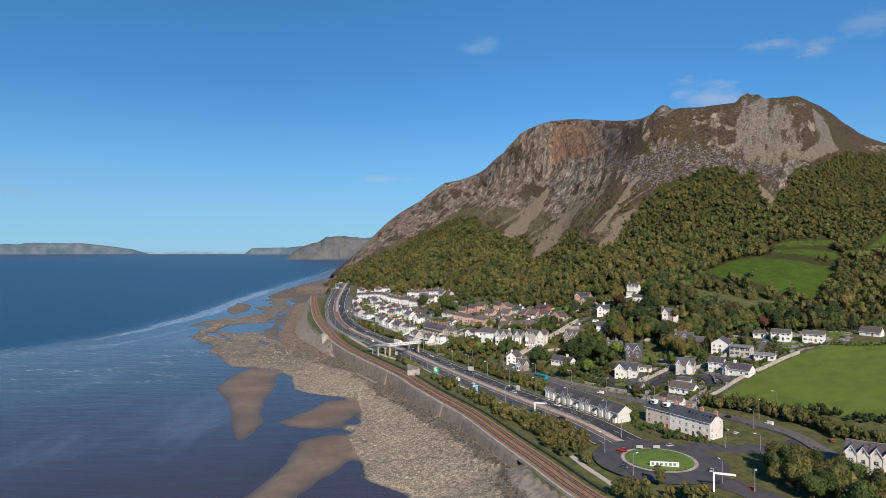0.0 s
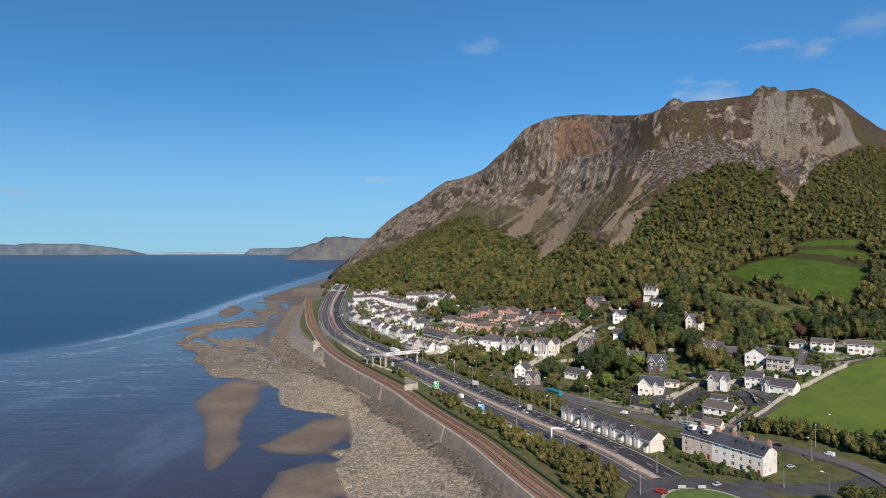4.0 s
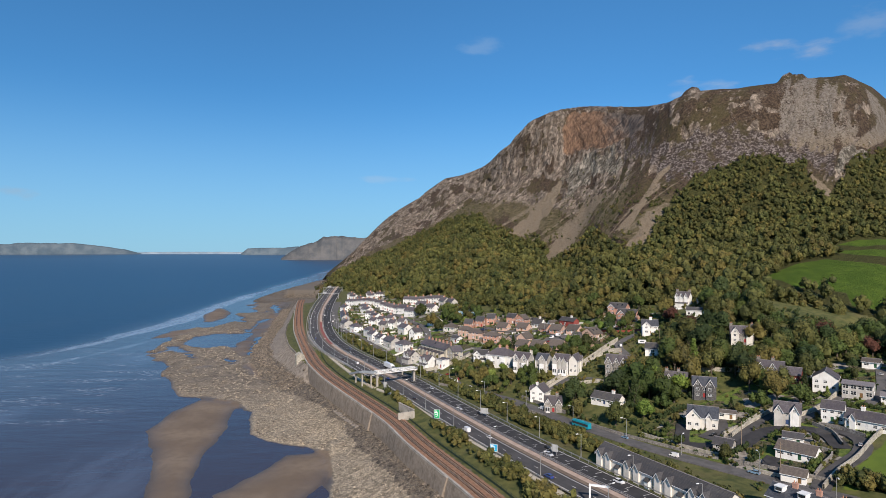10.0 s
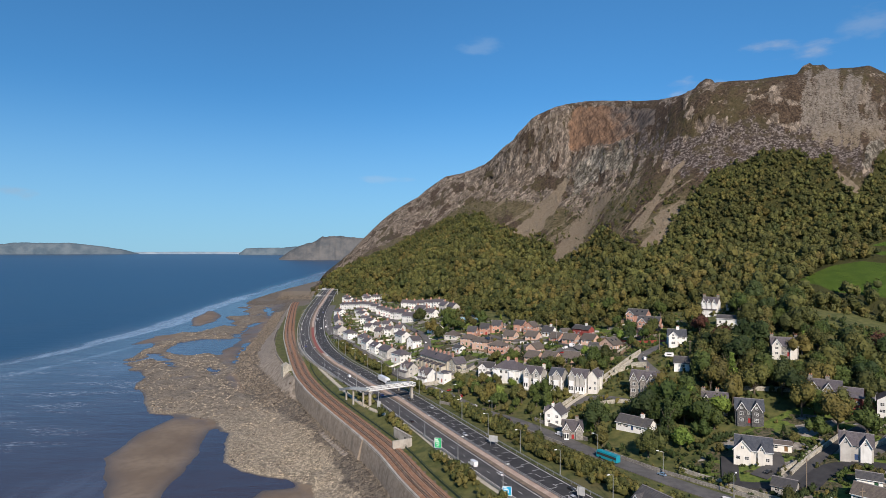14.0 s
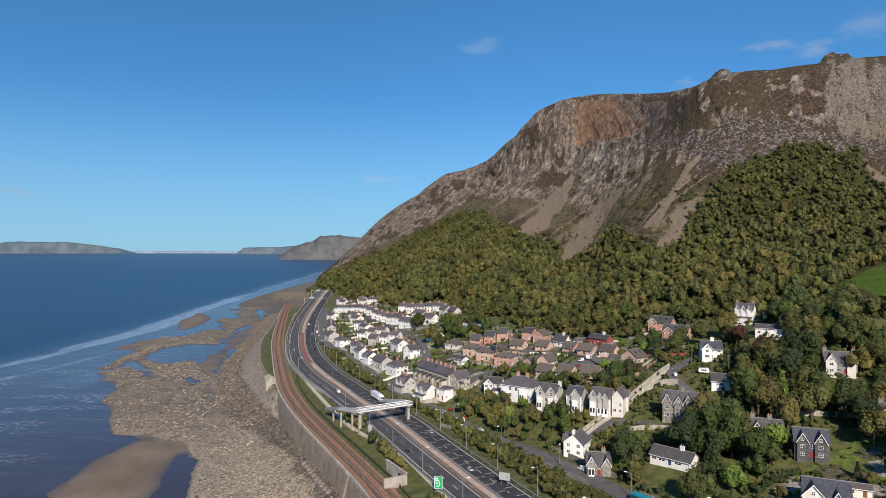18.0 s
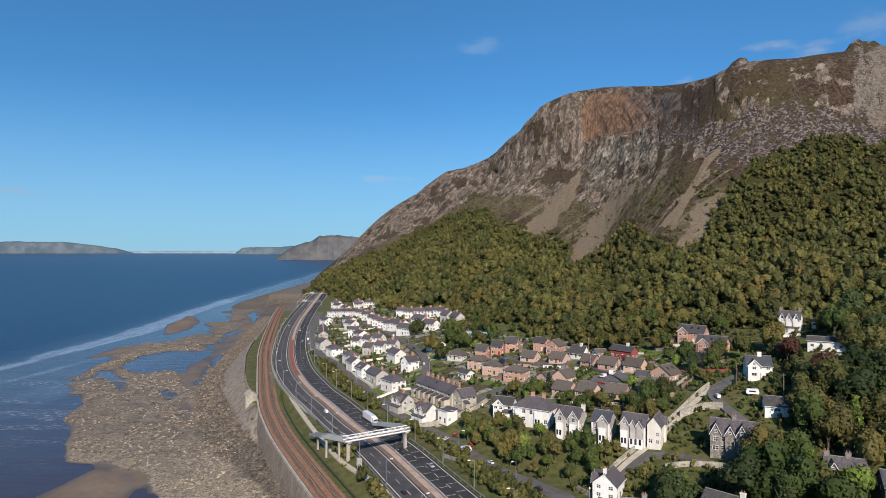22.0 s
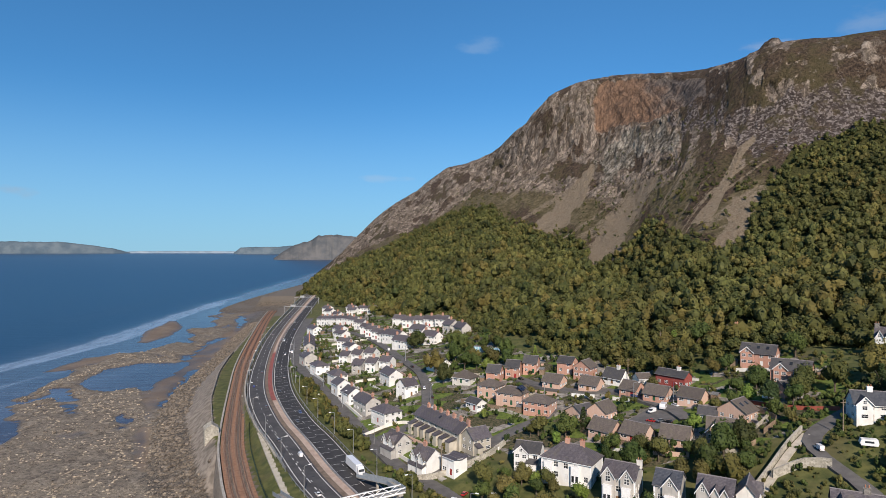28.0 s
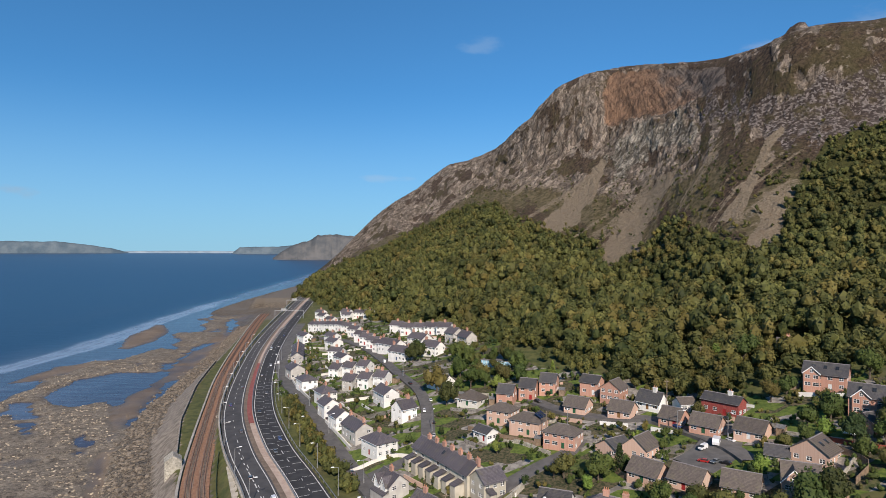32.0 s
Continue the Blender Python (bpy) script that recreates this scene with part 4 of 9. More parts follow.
cut = -QUARRY * (1 - smooth(HUU, 0.595, 0.625)) * (1 - 0.6 * smooth(HVV, 0.80, 0.86)) * (3.0 + 4 * (fbm(HUU * 150 + HVV * 20, HVV * 22, 12, 4, 0.6) - 0.4) + 2.5 * benches) + 2 * PALE * (0.4 + ledges)
rocky = np.maximum(np.maximum(CRAG * (1 - 0.6 * PALE), 0.4 * PALE), 0.35 * BLOCKS) * (1 - 0.9 * SCREE) * (1 - QUARRY) * (1 - 0.8 * np.exp(-((HUU - 0.635) / 0.03) ** 2))
HILL_V = HG + HN * ((rough_rock * rocky * smooth(HVV, 0.42, 0.55) + knobs * np.maximum(rocky, 0.7 * BLOCKS + 0.25) * smooth(HVV, 0.38, 0.5) * (1 - 0.8 * SCREE) + gully * smooth(HVV, 0.1, 0.4) + cut) * fade * crest)[..., None]
# the two knolls on the crest
for ku, size, high in ((0.692, 0.006, 6), (0.768, 0.0105, 6.5), (0.762, 0.005, 2.0)):
    HILL_V[..., 2] += high * np.exp(-((HUU - ku) / size) ** 6) * smooth(HVV, 0.86, 0.9) * (1 - smooth(HVV, 0.92, 0.95)) * (0.7 + 0.6 * fbm(HUU * 400, HVV * 60, 5))
HILL_V[..., 2] -= 6 * np.exp(-((HUU - 0.665) / 0.022) ** 2) * smooth(HVV, 0.66, 0.9)
tagged(sheet("hillside", HILL_V.reshape(-1, 3), grid_faces(HU, HV), HILL,
             {"zone": np.stack([CRAG, SCREE, WOOD], -1).reshape(-1, 3), "kind": np.stack([QUARRY, PALE, GRASSY], -1).reshape(-1, 3), "field": np.stack([FIELD_UP, BLOCKS, WOOD], -1).reshape(-1, 3)}, False),
       "steep heather hill with grey crags, screes and an orange quarry face", "hill", kind="structure")


def hill_at(u, v):
    a, b = np.clip(u, 0, 1) * (HU - 1.001), np.clip(v, 0, 1) * (HV - 1.001)
    i, j = a.astype(int), b.astype(int)
    f, g = (a - i)[:, None], (b - j)[:, None]
    return (HILL_V[i, j] * (1 - f) + HILL_V[i + 1, j] * f) * (1 - g) + (HILL_V[i, j + 1] * (1 - f) + HILL_V[i + 1, j + 1] * f) * g


# ---- woods ----
def rough_ball(rng, count):
    """Uneven twenty-sided lumps, as (count, 60, 3) triangle corners."""
    g = [(0, 0, 1)] + [(0.894 * math.cos(k * 1.2566), 0.894 * math.sin(k * 1.2566), 0.447) for k in range(5)]
    g += [(0.894 * math.cos(k * 1.2566 + 0.6283), 0.894 * math.sin(k * 1.2566 + 0.6283), -0.447) for k in range(5)] + [(0, 0, -1)]
    f = [(0, k + 1, (k + 1) % 5 + 1) for k in range(5)] + [(k + 1, k + 6, (k + 1) % 5 + 1) for k in range(5)]
    f += [((k + 1) % 5 + 1, k + 6, (k + 1) % 5 + 6) for k in range(5)] + [(11, (k + 1) % 5 + 6, k + 6) for k in range(5)]
    v = np.array(g)[None] * rng.uniform(0.78, 1.12, (count, 12, 1))
    return v[:, np.array(f).ravel()]


def leaf_cloud(rng, radius, height, clumps, size, low=0.25, lumps=7):
    """Triangles of a crown: small leaf sprays on lumps of uneven size. Returns verts (3n, 3)."""
    centre = np.clip(rng.normal(0, 0.36, (lumps, 3)), -0.8, 0.8) * (radius, radius, height * 0.40)
    centre[:, 2] += height * 0.62
    reach = radius * rng.uniform(0.42, 0.68, lumps)
    pick = rng.integers(0, lumps, clumps)
    d = rng.normal(0, 1, (clumps, 3))
    d[:, 2] = np.abs(d[:, 2]) * 0.9 - 0.25
    d /= np.linalg.norm(d, axis=1)[:, None]
    p = centre[pick] + d * (1, 1, 1.3) * (reach[pick] * rng.uniform(0.86, 1.14, clumps))[:, None]
    p[:, 2] = np.maximum(p[:, 2], height * low)
    n = d + rng.normal(0, 0.38, (clumps, 3))
    n /= np.linalg.norm(n, axis=1)[:, None]
    a = np.cross(n, rng.normal(0, 1, (clumps, 3)))
    a /= np.linalg.norm(a, axis=1)[:, None] + 1e-9
    b = np.cross(n, a)
    s = size * rng.uniform(0.6, 1.35, (clumps, 1))
    q = np.stack([p - a * s - b * s * 0.7, p + a * s * 0.95 - b * s * 0.6, p + b * s * 1.1], 1)
    # the shaded inner mass of each lump
    core = rough_ball(rng, lumps) * (reach * 0.88)[:, None, None] * (1, 1, 1.25) + centre[:, None]
    core[..., 2] = np.maximum(core[..., 2], height * low)
    return np.concatenate([q.reshape(-1, 3), core.reshape(-1, 3)])


def forest(name, places, scales, material, label, clumps=84, variants=11, seed=4, tall=1.0, lumps=4, spray=0.46):
    """Many trees as one object."""
    rng = np.random.default_rng(seed)
    kinds = [leaf_cloud(rng, 3.1, 7.8 * tall, clumps, spray, 0.06, lumps) for _ in range(variants)]
    which = rng.integers(0, variants, len(places))
    turn = rng.uniform(0, 2 * math.pi, len(places))
    out, tints = [], []
    for k in range(variants):
        sel = which == k
        c, s = np.cos(turn[sel])[:, None], np.sin(turn[sel])[:, None]
        v = kinds[k][None] * scales[sel][:, None, None] * rng.uniform(0.85, 1.15, (sel.sum(), 1, 3))
        out.append((np.stack([v[..., 0] * c - v[..., 1] * s, v[..., 0] * s + v[..., 1] * c, v[..., 2]], -1) + places[sel][:, None, :]).reshape(-1, 3))
        tints.append(np.repeat(rng.uniform(0, 1, (sel.sum(), 3)), kinds[k].shape[0], 0))
    v = np.concatenate(out)
    return tagged(sheet(name, v, np.arange(len(v)).reshape(-1, 3), material, {"tree": np.concatenate(tints)}), label, "woods", kind="stuff")


rng = np.random.default_rng(11)
COUNT = 50000
tu, tv = rng.uniform(0.1, 1, COUNT), rng.uniform(0.02, 0.9, COUNT)
iu, iv = (tu * (HU - 1)).astype(int), (tv * (HV - 1)).astype(int)
area = np.linalg.norm(np.cross(du, dv), axis=2)[iu, iv]
wood_here = WOOD[iu, iv] * (1 - SCREE[iu, iv])
# scrub between the screes, thinning out upwards
bushy = smooth(fbm(tu * 60, tv * 18, 19), 0.36, 0.52) * smooth(tu, 0.50, 0.53) * (1 - smooth(tu, 0.715, 0.73)) * (1 - smooth(tv, 0.54, 0.64))
lone = 0.10 * (tu > 0.36) * (tv < 0.64) + 0.03 * (tv < 0.72) * (tu > 0.3)
wood_here = np.maximum(wood_here, np.maximum(0.85 * bushy, lone) * (tv > 0.3) * (1 - 0.94 * SCREE[iu, iv]))
keep = rng.uniform(0, 1, COUNT) < wood_here * np.clip(area / np.percentile(area, 85), 0, 1)
below = np.maximum(FIELD_UP[iu, np.minimum(iv + 7, HV - 1)], FIELD_UP[iu, np.minimum(iv + 13, HV - 1)])
keep &= (FIELD_UP[iu, iv] < 0.1) & ((below < 0.3) | (rng.uniform(0, 1, COUNT) < 0.12))
tu, tv = tu[keep], tv[keep]
wood_places = hill_at(tu, tv)
solid = WOOD[iu[keep], iv[keep]] > 0.5
size = rng.uniform(0.55, 1.28, len(tu)) * rng.uniform(0.78, 1.28, len(tu)) * np.where(solid, 1.0, 0.5) * np.interp(tv, [0.0, 0.2, 0.4, 0.6], [1.15, 1.0, 0.78, 0.6])
wood_places[:, 2] -= 0.6 * size


# ---- roads ----
def offset(line, d):
    """The line moved d metres to its right."""
    t = np.gradient(line[:, :2], axis=0)
    t /= np.linalg.norm(t, axis=1)[:, None]
    d = np.broadcast_to(np.asarray(d, float), len(line))
    return line[:, :2] + np.stack([t[:, 1], -t[:, 0]], 1) * d[:, None]


def ribbon(name, line, d0, d1, z, material, label, thick=0.3, kind="structure", category="road"):
    """A strip between two offsets of a line, with a thickness, at heights z."""
    a, b = offset(line, d0), offset(line, d1)
    z = np.broadcast_to(np.asarray(z, float), len(line))[:, None]
    v = np.concatenate([np.hstack([a, z]), np.hstack([b, z]), np.hstack([b, z - thick]), np.hstack([a, z - thick])])
    n = len(line)
    i = np.arange(n - 1)
    f = np.concatenate([np.stack([i + r * n, i + 1 + r * n, i + 1 + (r + 1) % 4 * n, i + (r + 1) % 4 * n], 1) for r in range(4)])
    return tagged(sheet(name, v, f[:, ::-1], material), label, category, kind=kind)




# ---- small parts ----
class Solid:
    """Collects boxes and faces into one mesh."""

    def __init__(self):
        self.v, self.f = [], []

    def face(self, *points):
        i = len(self.v)
        self.v += [tuple(p) for p in points]
        self.f.append(tuple(range(i, i + len(points))))
        return self

    def box(self, x0, y0, z0, x1, y1, z1, taper=0.0):
        t = taper
        p = [(x0, y0, z0), (x1, y0, z0), (x1, y1, z0), (x0, y1, z0), (x0 + t, y0 + t, z1), (x1 - t, y0 + t, z1), (x1 - t, y1 - t, z1), (x0 + t, y1 - t, z1)]
        i = len(self.v)
        self.v += p
        self.f += [tuple(i + k for k in q) for q in ((3, 2, 1, 0), (4, 5, 6, 7), (0, 1, 5, 4), (1, 2, 6, 5), (2, 3, 7, 6), (3, 0, 4, 7))]
        return self

    def tube(self, a, b, r0, r1=None, n=8):
        a, b = Vector(a), Vector(b)
        r1 = r0 if r1 is None else r1
        d = (b - a).normalized()
        s = d.cross(Vector((0, 0, 1)) if abs(d.z) < 0.9 else Vector((1, 0, 0))).normalized()
        w = d.cross(s)
        i = len(self.v)
        for c, r in ((a, r0), (b, r1)):
            for k in range(n):
                g = 2 * math.pi * k / n
                self.v.append(tuple(c + s * (r * math.cos(g)) + w * (r * math.sin(g))))
        self.f += [(i + k, i + (k + 1) % n, i + n + (k + 1) % n, i + n + k) for k in range(n)]
        self.f += [tuple(i + k for k in reversed(range(n))), tuple(i + n + k for k in range(n))]
        return self

    def prism(self, outline, y0, y1):
        """An outline of (x, z) drawn out from y0 to y1."""
        n, i = len(outline), len(self.v)
        self.v += [(x, y0, z) for x, z in outline] + [(x, y1, z) for x, z in outline]
        self.f += [tuple(i + k for k in range(n)), tuple(i + n + k for k in reversed(range(n)))]
        self.f += [(i + (k + 1) % n, i + k, i + n + k, i + n + (k + 1) % n) for k in range(n)]
        return self

    def mesh(self, name, material):
        me = bpy.data.meshes.new(name)
        me.from_pydata(self.v, [], self.f)
        me.update()
        bm = bmesh.new()
        bm.from_mesh(me)
        bmesh.ops.recalc_face_normals(bm, faces=bm.faces)
        bm.to_mesh(me)
        bm.free()
        me.materials.append(material)
        return me


SHARED = {}


def part(name, solid, material, parent, label="", at=None, key=None):
    """One mesh object under a thing or a part; key shares the mesh between alike parts."""
    if key is not None and (key, material.name) in SHARED:
        me = SHARED[key, material.name]
    else:
        me = solid().mesh(name, material) if callable(solid) else solid.mesh(name, material)
        if key is not None:
            SHARED[key, material.name] = me
    ob = new(name, me)
    ob.parent = parent
    if at is not None:
        ob.matrix_basis = at
    return tagged(ob, label)


def thing(name, x, y, z, turn, label, category, group=""):
    ob = new(name)
    ob.empty_display_size = 0.5
    ob.matrix_basis = pose(x, y, z, 0, 0, turn)
    return tagged(ob, label, category, group)


def height(x, y):
    """Height of the ground sheet, between its grid lines."""
    i, j = min(max(int(np.searchsorted(gx, x)) - 1, 0), len(gx) - 2), min(max(int(np.searchsorted(gy, y)) - 1, 0), len(gy) - 2)
    f, g = (x - gx[i]) / (gx[i + 1] - gx[i]), (y - gy[j]) / (gy[j + 1] - gy[j])
    return float((GZ[i, j] * (1 - f) + GZ[i + 1, j] * f) * (1 - g) + (GZ[i, j + 1] * (1 - f) + GZ[i + 1, j + 1] * f) * g)


def heights(x, y):
    return np.array([height(a, b) for a, b in zip(np.atleast_1d(x), np.atleast_1d(y))])


FOOTPRINTS = []      # (x, y, half length, half width, turn) of what stands on the ground


def render_wall(name, a, b, rough=0.85):
    n = Nodes(name)
    big, small = n.noise(0.5, 4, n.obj), n.noise(9.0, 3, n.obj)
    streak = n.noise(1.4, 4, n.obj, stretch=(1, 1, 0.12))
    c = n.mix(n.step(big, 0.3, 0.7), a, b)
    c = n.mix(n.step(streak, 0.55, 0.8, 0, 0.35), c, tuple(v * 0.55 for v in a))
    c = n.hsv(c, 0.5, 1.0, n.step(n.random(), 0.0, 1.0, 0.88, 1.06))
    return n.done(c, rough, 0, small, 0.25, 0.02, 0.25)


def stone_wall(name, a, b, scale=2.4):
    n = Nodes(name)
    cell = n.axis(n.voronoi(scale, n.obj, "Color"), 0)
    gap = n.voronoi(scale, n.obj, "Distance", "DISTANCE_TO_EDGE")
    c = n.mix(cell, a, b)
    c = n.mix(n.step(gap, 0.0, 0.09, 1.0, 0.0), c, tuple(0.5 * (p + q) * 1.15 for p, q in zip(a, b)))
    c = n.hsv(c, 0.5, 1.0, n.step(n.noise(0.4, 3, n.obj), 0.3, 0.7, 0.8, 1.12))
    return n.done(c, 0.9, 0, n.step(gap, 0, 0.1), 0.5, 0.05, 0.2)


def brick_wall(name, a, b, mortar):
    n = Nodes(name)
    t = n.t.nodes.new("ShaderNodeTexBrick")
    n.put(t.inputs["Vector"], n.obj)
    t.inputs["Scale"].default_value, t.inputs["Mortar Size"].default_value = 2.2, 0.02
    n.put(t.inputs["Color1"], a), n.put(t.inputs["Color2"], b), n.put(t.inputs["Mortar"], mortar)
    c = n.mix(n.step(n.noise(0.7, 4, n.obj), 0.35, 0.7, 0.0, 0.6), t.outputs[0], n.mix(n.noise(6.0, 3, n.obj), a, b))
    c = n.hsv(c, 0.5, 1.0, n.step(n.random(), 0.0, 1.0, 0.88, 1.1))
    return n.done(c, 0.85, 0, n.noise(12, 3, n.obj), 0.3, 0.02, 0.25)


def slate_roof(name, a, b, rough=0.55, moss=0.4):
    n = Nodes(name)
    rows = n.wave(1.55, n.obj, 0.25, "Z", 1)
    cell = n.axis(n.voronoi(2.6, n.obj, "Color"), 1)
    c = n.mix(cell, a, b)
    c = n.mix(n.step(n.noise(0.55, 4, n.obj), 0.5, 0.75, 0, moss), c, (0.14, 0.125, 0.075))
    c = n.mix(n.step(rows, 0.0, 0.2, 0.55, 0.0), c, tuple(v * 0.45 for v in a))
    c = n.hsv(c, 0.5, 1.0, n.step(n.random(), 0.0, 1.0, 0.85, 1.12))
    return n.done(c, n.step(cell, 0, 1, rough - 0.1, rough + 0.15), 0, rows, 0.35, 0.03, 0.35)


def glass_pane():
    n = Nodes("dark window glass")
    c = n.mix(n.random(), (0.010, 0.012, 0.014), (0.05, 0.055, 0.06))
    return n.done(c, 0.06, 0, None, spec=0.6)


WHITE = render_wall("white painted render", (0.66, 0.65, 0.61), (0.78, 0.77, 0.73))
CREAM = render_wall("cream painted render", (0.58, 0.55, 0.49), (0.68, 0.65, 0.585))
BEIGE = render_wall("pinkish beige render", (0.46, 0.38, 0.32), (0.56, 0.48, 0.41))
PEBBLE = render_wall("grey pebble dash", (0.36, 0.34, 0.31), (0.47, 0.45, 0.41))
OLIVE = render_wall("weathered buff render", (0.38, 0.35, 0.28), (0.48, 0.44, 0.36))
STONE = stone_wall("grey coursed stone", (0.13, 0.12, 0.108), (0.30, 0.28, 0.25))
DARKSTONE = stone_wall("dark slate stone", (0.055, 0.055, 0.058), (0.13, 0.125, 0.12))
PALESTONE = stone_wall("pale rubble stone", (0.24, 0.22, 0.18), (0.45, 0.42, 0.35), 2.0)
BRICK = brick_wall("orange pink brick", (0.38, 0.195, 0.14), (0.46, 0.265, 0.195), (0.43, 0.34, 0.28))
BUFF = brick_wall("pale pink buff brick", (0.46, 0.30, 0.225), (0.55, 0.375, 0.29), (0.49, 0.40, 0.33))
REDBRICK = brick_wall("deep red painted brick", (0.24, 0.045, 0.040), (0.32, 0.075, 0.062), (0.3, 0.2, 0.17))
SLATE = slate_roof("purple grey slate", (0.068, 0.060, 0.066), (0.115, 0.102, 0.108))
SLATE_BLUE = slate_roof("dark blue grey slate", (0.042, 0.046, 0.056), (0.075, 0.08, 0.092), 0.5, 0.15)
TILE = slate_roof("brown concrete tile", (0.085, 0.070, 0.060), (0.13, 0.108, 0.092), 0.7)
TILE_DARK = slate_roof("dark grey concrete tile", (0.050, 0.048, 0.050), (0.082, 0.078, 0.078), 0.65)
TRIM = dull("white window and trim paint", (0.70, 0.70, 0.68), (0.80, 0.80, 0.78), 2.0, 0.45, local=True)
GLASS = glass_pane()
CLAY = dull("terracotta clay pot", (0.36, 0.16, 0.09), (0.46, 0.23, 0.14), 4.0, 0.8, local=True)
LEAD = dull("grey lead ridge", (0.14, 0.13, 0.13), (0.22, 0.20, 0.20), 3.0, 0.6, local=True)
DOOR_PAINTS = [dull("painted door " + n, c, tuple(v * 0.8 for v in c), 3.0, 0.5, local=True) for n, c in
               (("white", (0.7, 0.7, 0.68)), ("green", (0.03, 0.10, 0.05)), ("blue", (0.04, 0.07, 0.16)), ("oak", (0.22, 0.12, 0.05)), ("red", (0.30, 0.03, 0.03)))]
SOLAR = dull("solar cells", (0.012, 0.018, 0.045), (0.02, 0.03, 0.07), 3.0, 0.2, local=True, spec=0.6)


# ---- houses ----
def facade(s, p0, p1, z0, z1, holes, deep=0.16):
    """A wall from p0 to p1 (outside on its right), with rectangular openings (u0, u1, v0, v1) and their reveals."""
    dx, dy = p1[0] - p0[0], p1[1] - p0[1]
    n = math.hypot(dx, dy)
    dx, dy = dx / n, dy / n
    us = sorted({0.0, n, *(h[0] for h in holes), *(h[1] for h in holes)})
    vs = sorted({z0, z1, *(h[2] for h in holes), *(h[3] for h in holes)})

    def at(u, v, d=0.0):
        return (p0[0] + dx * u - dy * d, p0[1] + dy * u + dx * d, v)

    for a, b in zip(us[:-1], us[1:]):
        run = None
        for c, d in zip(vs[:-1], vs[1:]):
            um, vm = (a + b) / 2, (c + d) / 2
            if any(h[0] < um < h[1] and h[2] < vm < h[3] for h in holes):
                continue
            s.face(at(a, c), at(b, c), at(b, d), at(a, d))
    for a, b, c, d in holes:
        s.face(at(a, c), at(a, c, deep), at(b, c, deep), at(b, c))
        s.face(at(a, d, deep), at(a, d), at(b, d), at(b, d, deep))
        s.face(at(a, c), at(a, d), at(a, d, deep), at(a, c, deep))
        s.face(at(b, d), at(b, c), at(b, c, deep), at(b, d, deep))
        s.face(at(a, c, deep), at(a, d, deep), at(b, d, deep), at(b, c, deep))


def window_mesh(w, h, bars, glazed=False):
    """A frame of one piece round its panes; glazed: with the glass in the same mesh (second material)."""
    t = 0.07
    xs = [0.0, t]
    for k in range(1, bars + 1):
        xs += [w * k / (bars + 1) - 0.03, w * k / (bars + 1) + 0.03]
    xs += [w - t, w]
    zs = [0.0, t, h * 0.52, h * 0.52 + 0.06, h - t, h]
    s, at = Solid(), {}

    def p(i, j, y):
        key = (i, j, y)
        if key not in at:
            at[key] = len(s.v)
            s.v.append((xs[i], y, zs[j]))
        return at[key]

    def pane(i, j):
        return 0 <= i < len(xs) - 1 and 0 <= j < 5 and i % 2 == 1 and j % 2 == 1

    glass = []
    for i in range(len(xs) - 1):
        for j in range(5):
            if pane(i, j):
                if glazed:
                    glass.append((p(i, j, 0.06), p(i + 1, j, 0.06), p(i + 1, j + 1, 0.06), p(i, j + 1, 0.06)))
                continue
            s.f.append((p(i, j, -0.04), p(i + 1, j, -0.04), p(i + 1, j + 1, -0.04), p(i, j + 1, -0.04)))
            for a, b_, c in (((i, j), (i + 1, j), (i, j - 1)), ((i + 1, j), (i + 1, j + 1), (i + 1, j)), ((i + 1, j + 1), (i, j + 1), (i, j + 1)), ((i, j + 1), (i, j), (i - 1, j))):
                if not (0 <= c[0] < len(xs) - 1 and 0 <= c[1] < 5) or pane(*c):
                    s.f.append((p(*a, -0.04), p(*a, 0.06), p(*b_, 0.06), p(*b_, -0.04)))
    s.split = len(s.f)
    s.f += glass
    return s


def put_window(parent, m, w, h, bars=1, plain=False):
    """A window with its pane; m carries x along the wall, y into it, z up. plain: frame and glass in one mesh."""
    w, h = round(w, 1), round(h, 1)
    if plain:
        key = ("plain window", w, h)
        if key not in SHARED:
            s = window_mesh(w, h, bars, True)
            me = bpy.data.meshes.new("window")
            me.from_pydata(s.v, [], s.f)
            me.materials.append(TRIM), me.materials.append(GLASS)
            me.polygons.foreach_set("material_index", [0] * s.split + [1] * (len(s.f) - s.split))
            me.update()
            SHARED[key] = me
        win = new("window", SHARED[key])
        win.parent, win.matrix_basis = parent, m
        return win
    win = part("window", lambda: window_mesh(w, h, bars), TRIM, parent, at=m, key=("window", w, h, bars))
    part("pane", lambda: Solid().box(0.06, 0.0, 0.06, w - 0.06, 0.02, h - 0.06), GLASS, win, key=("pane", w, h))
    return win


def wall_matrix(p0, p1, u, v, d):
    dx, dy = p1[0] - p0[0], p1[1] - p0[1]
    n = math.hypot(dx, dy)
    dx, dy = dx / n, dy / n
    return Matrix(((dx, -dy, 0, p0[0] + dx * u - dy * d), (dy, dx, 0, p0[1] + dy * u + dx * d), (0, 0, 1, v), (0, 0, 0, 1)))


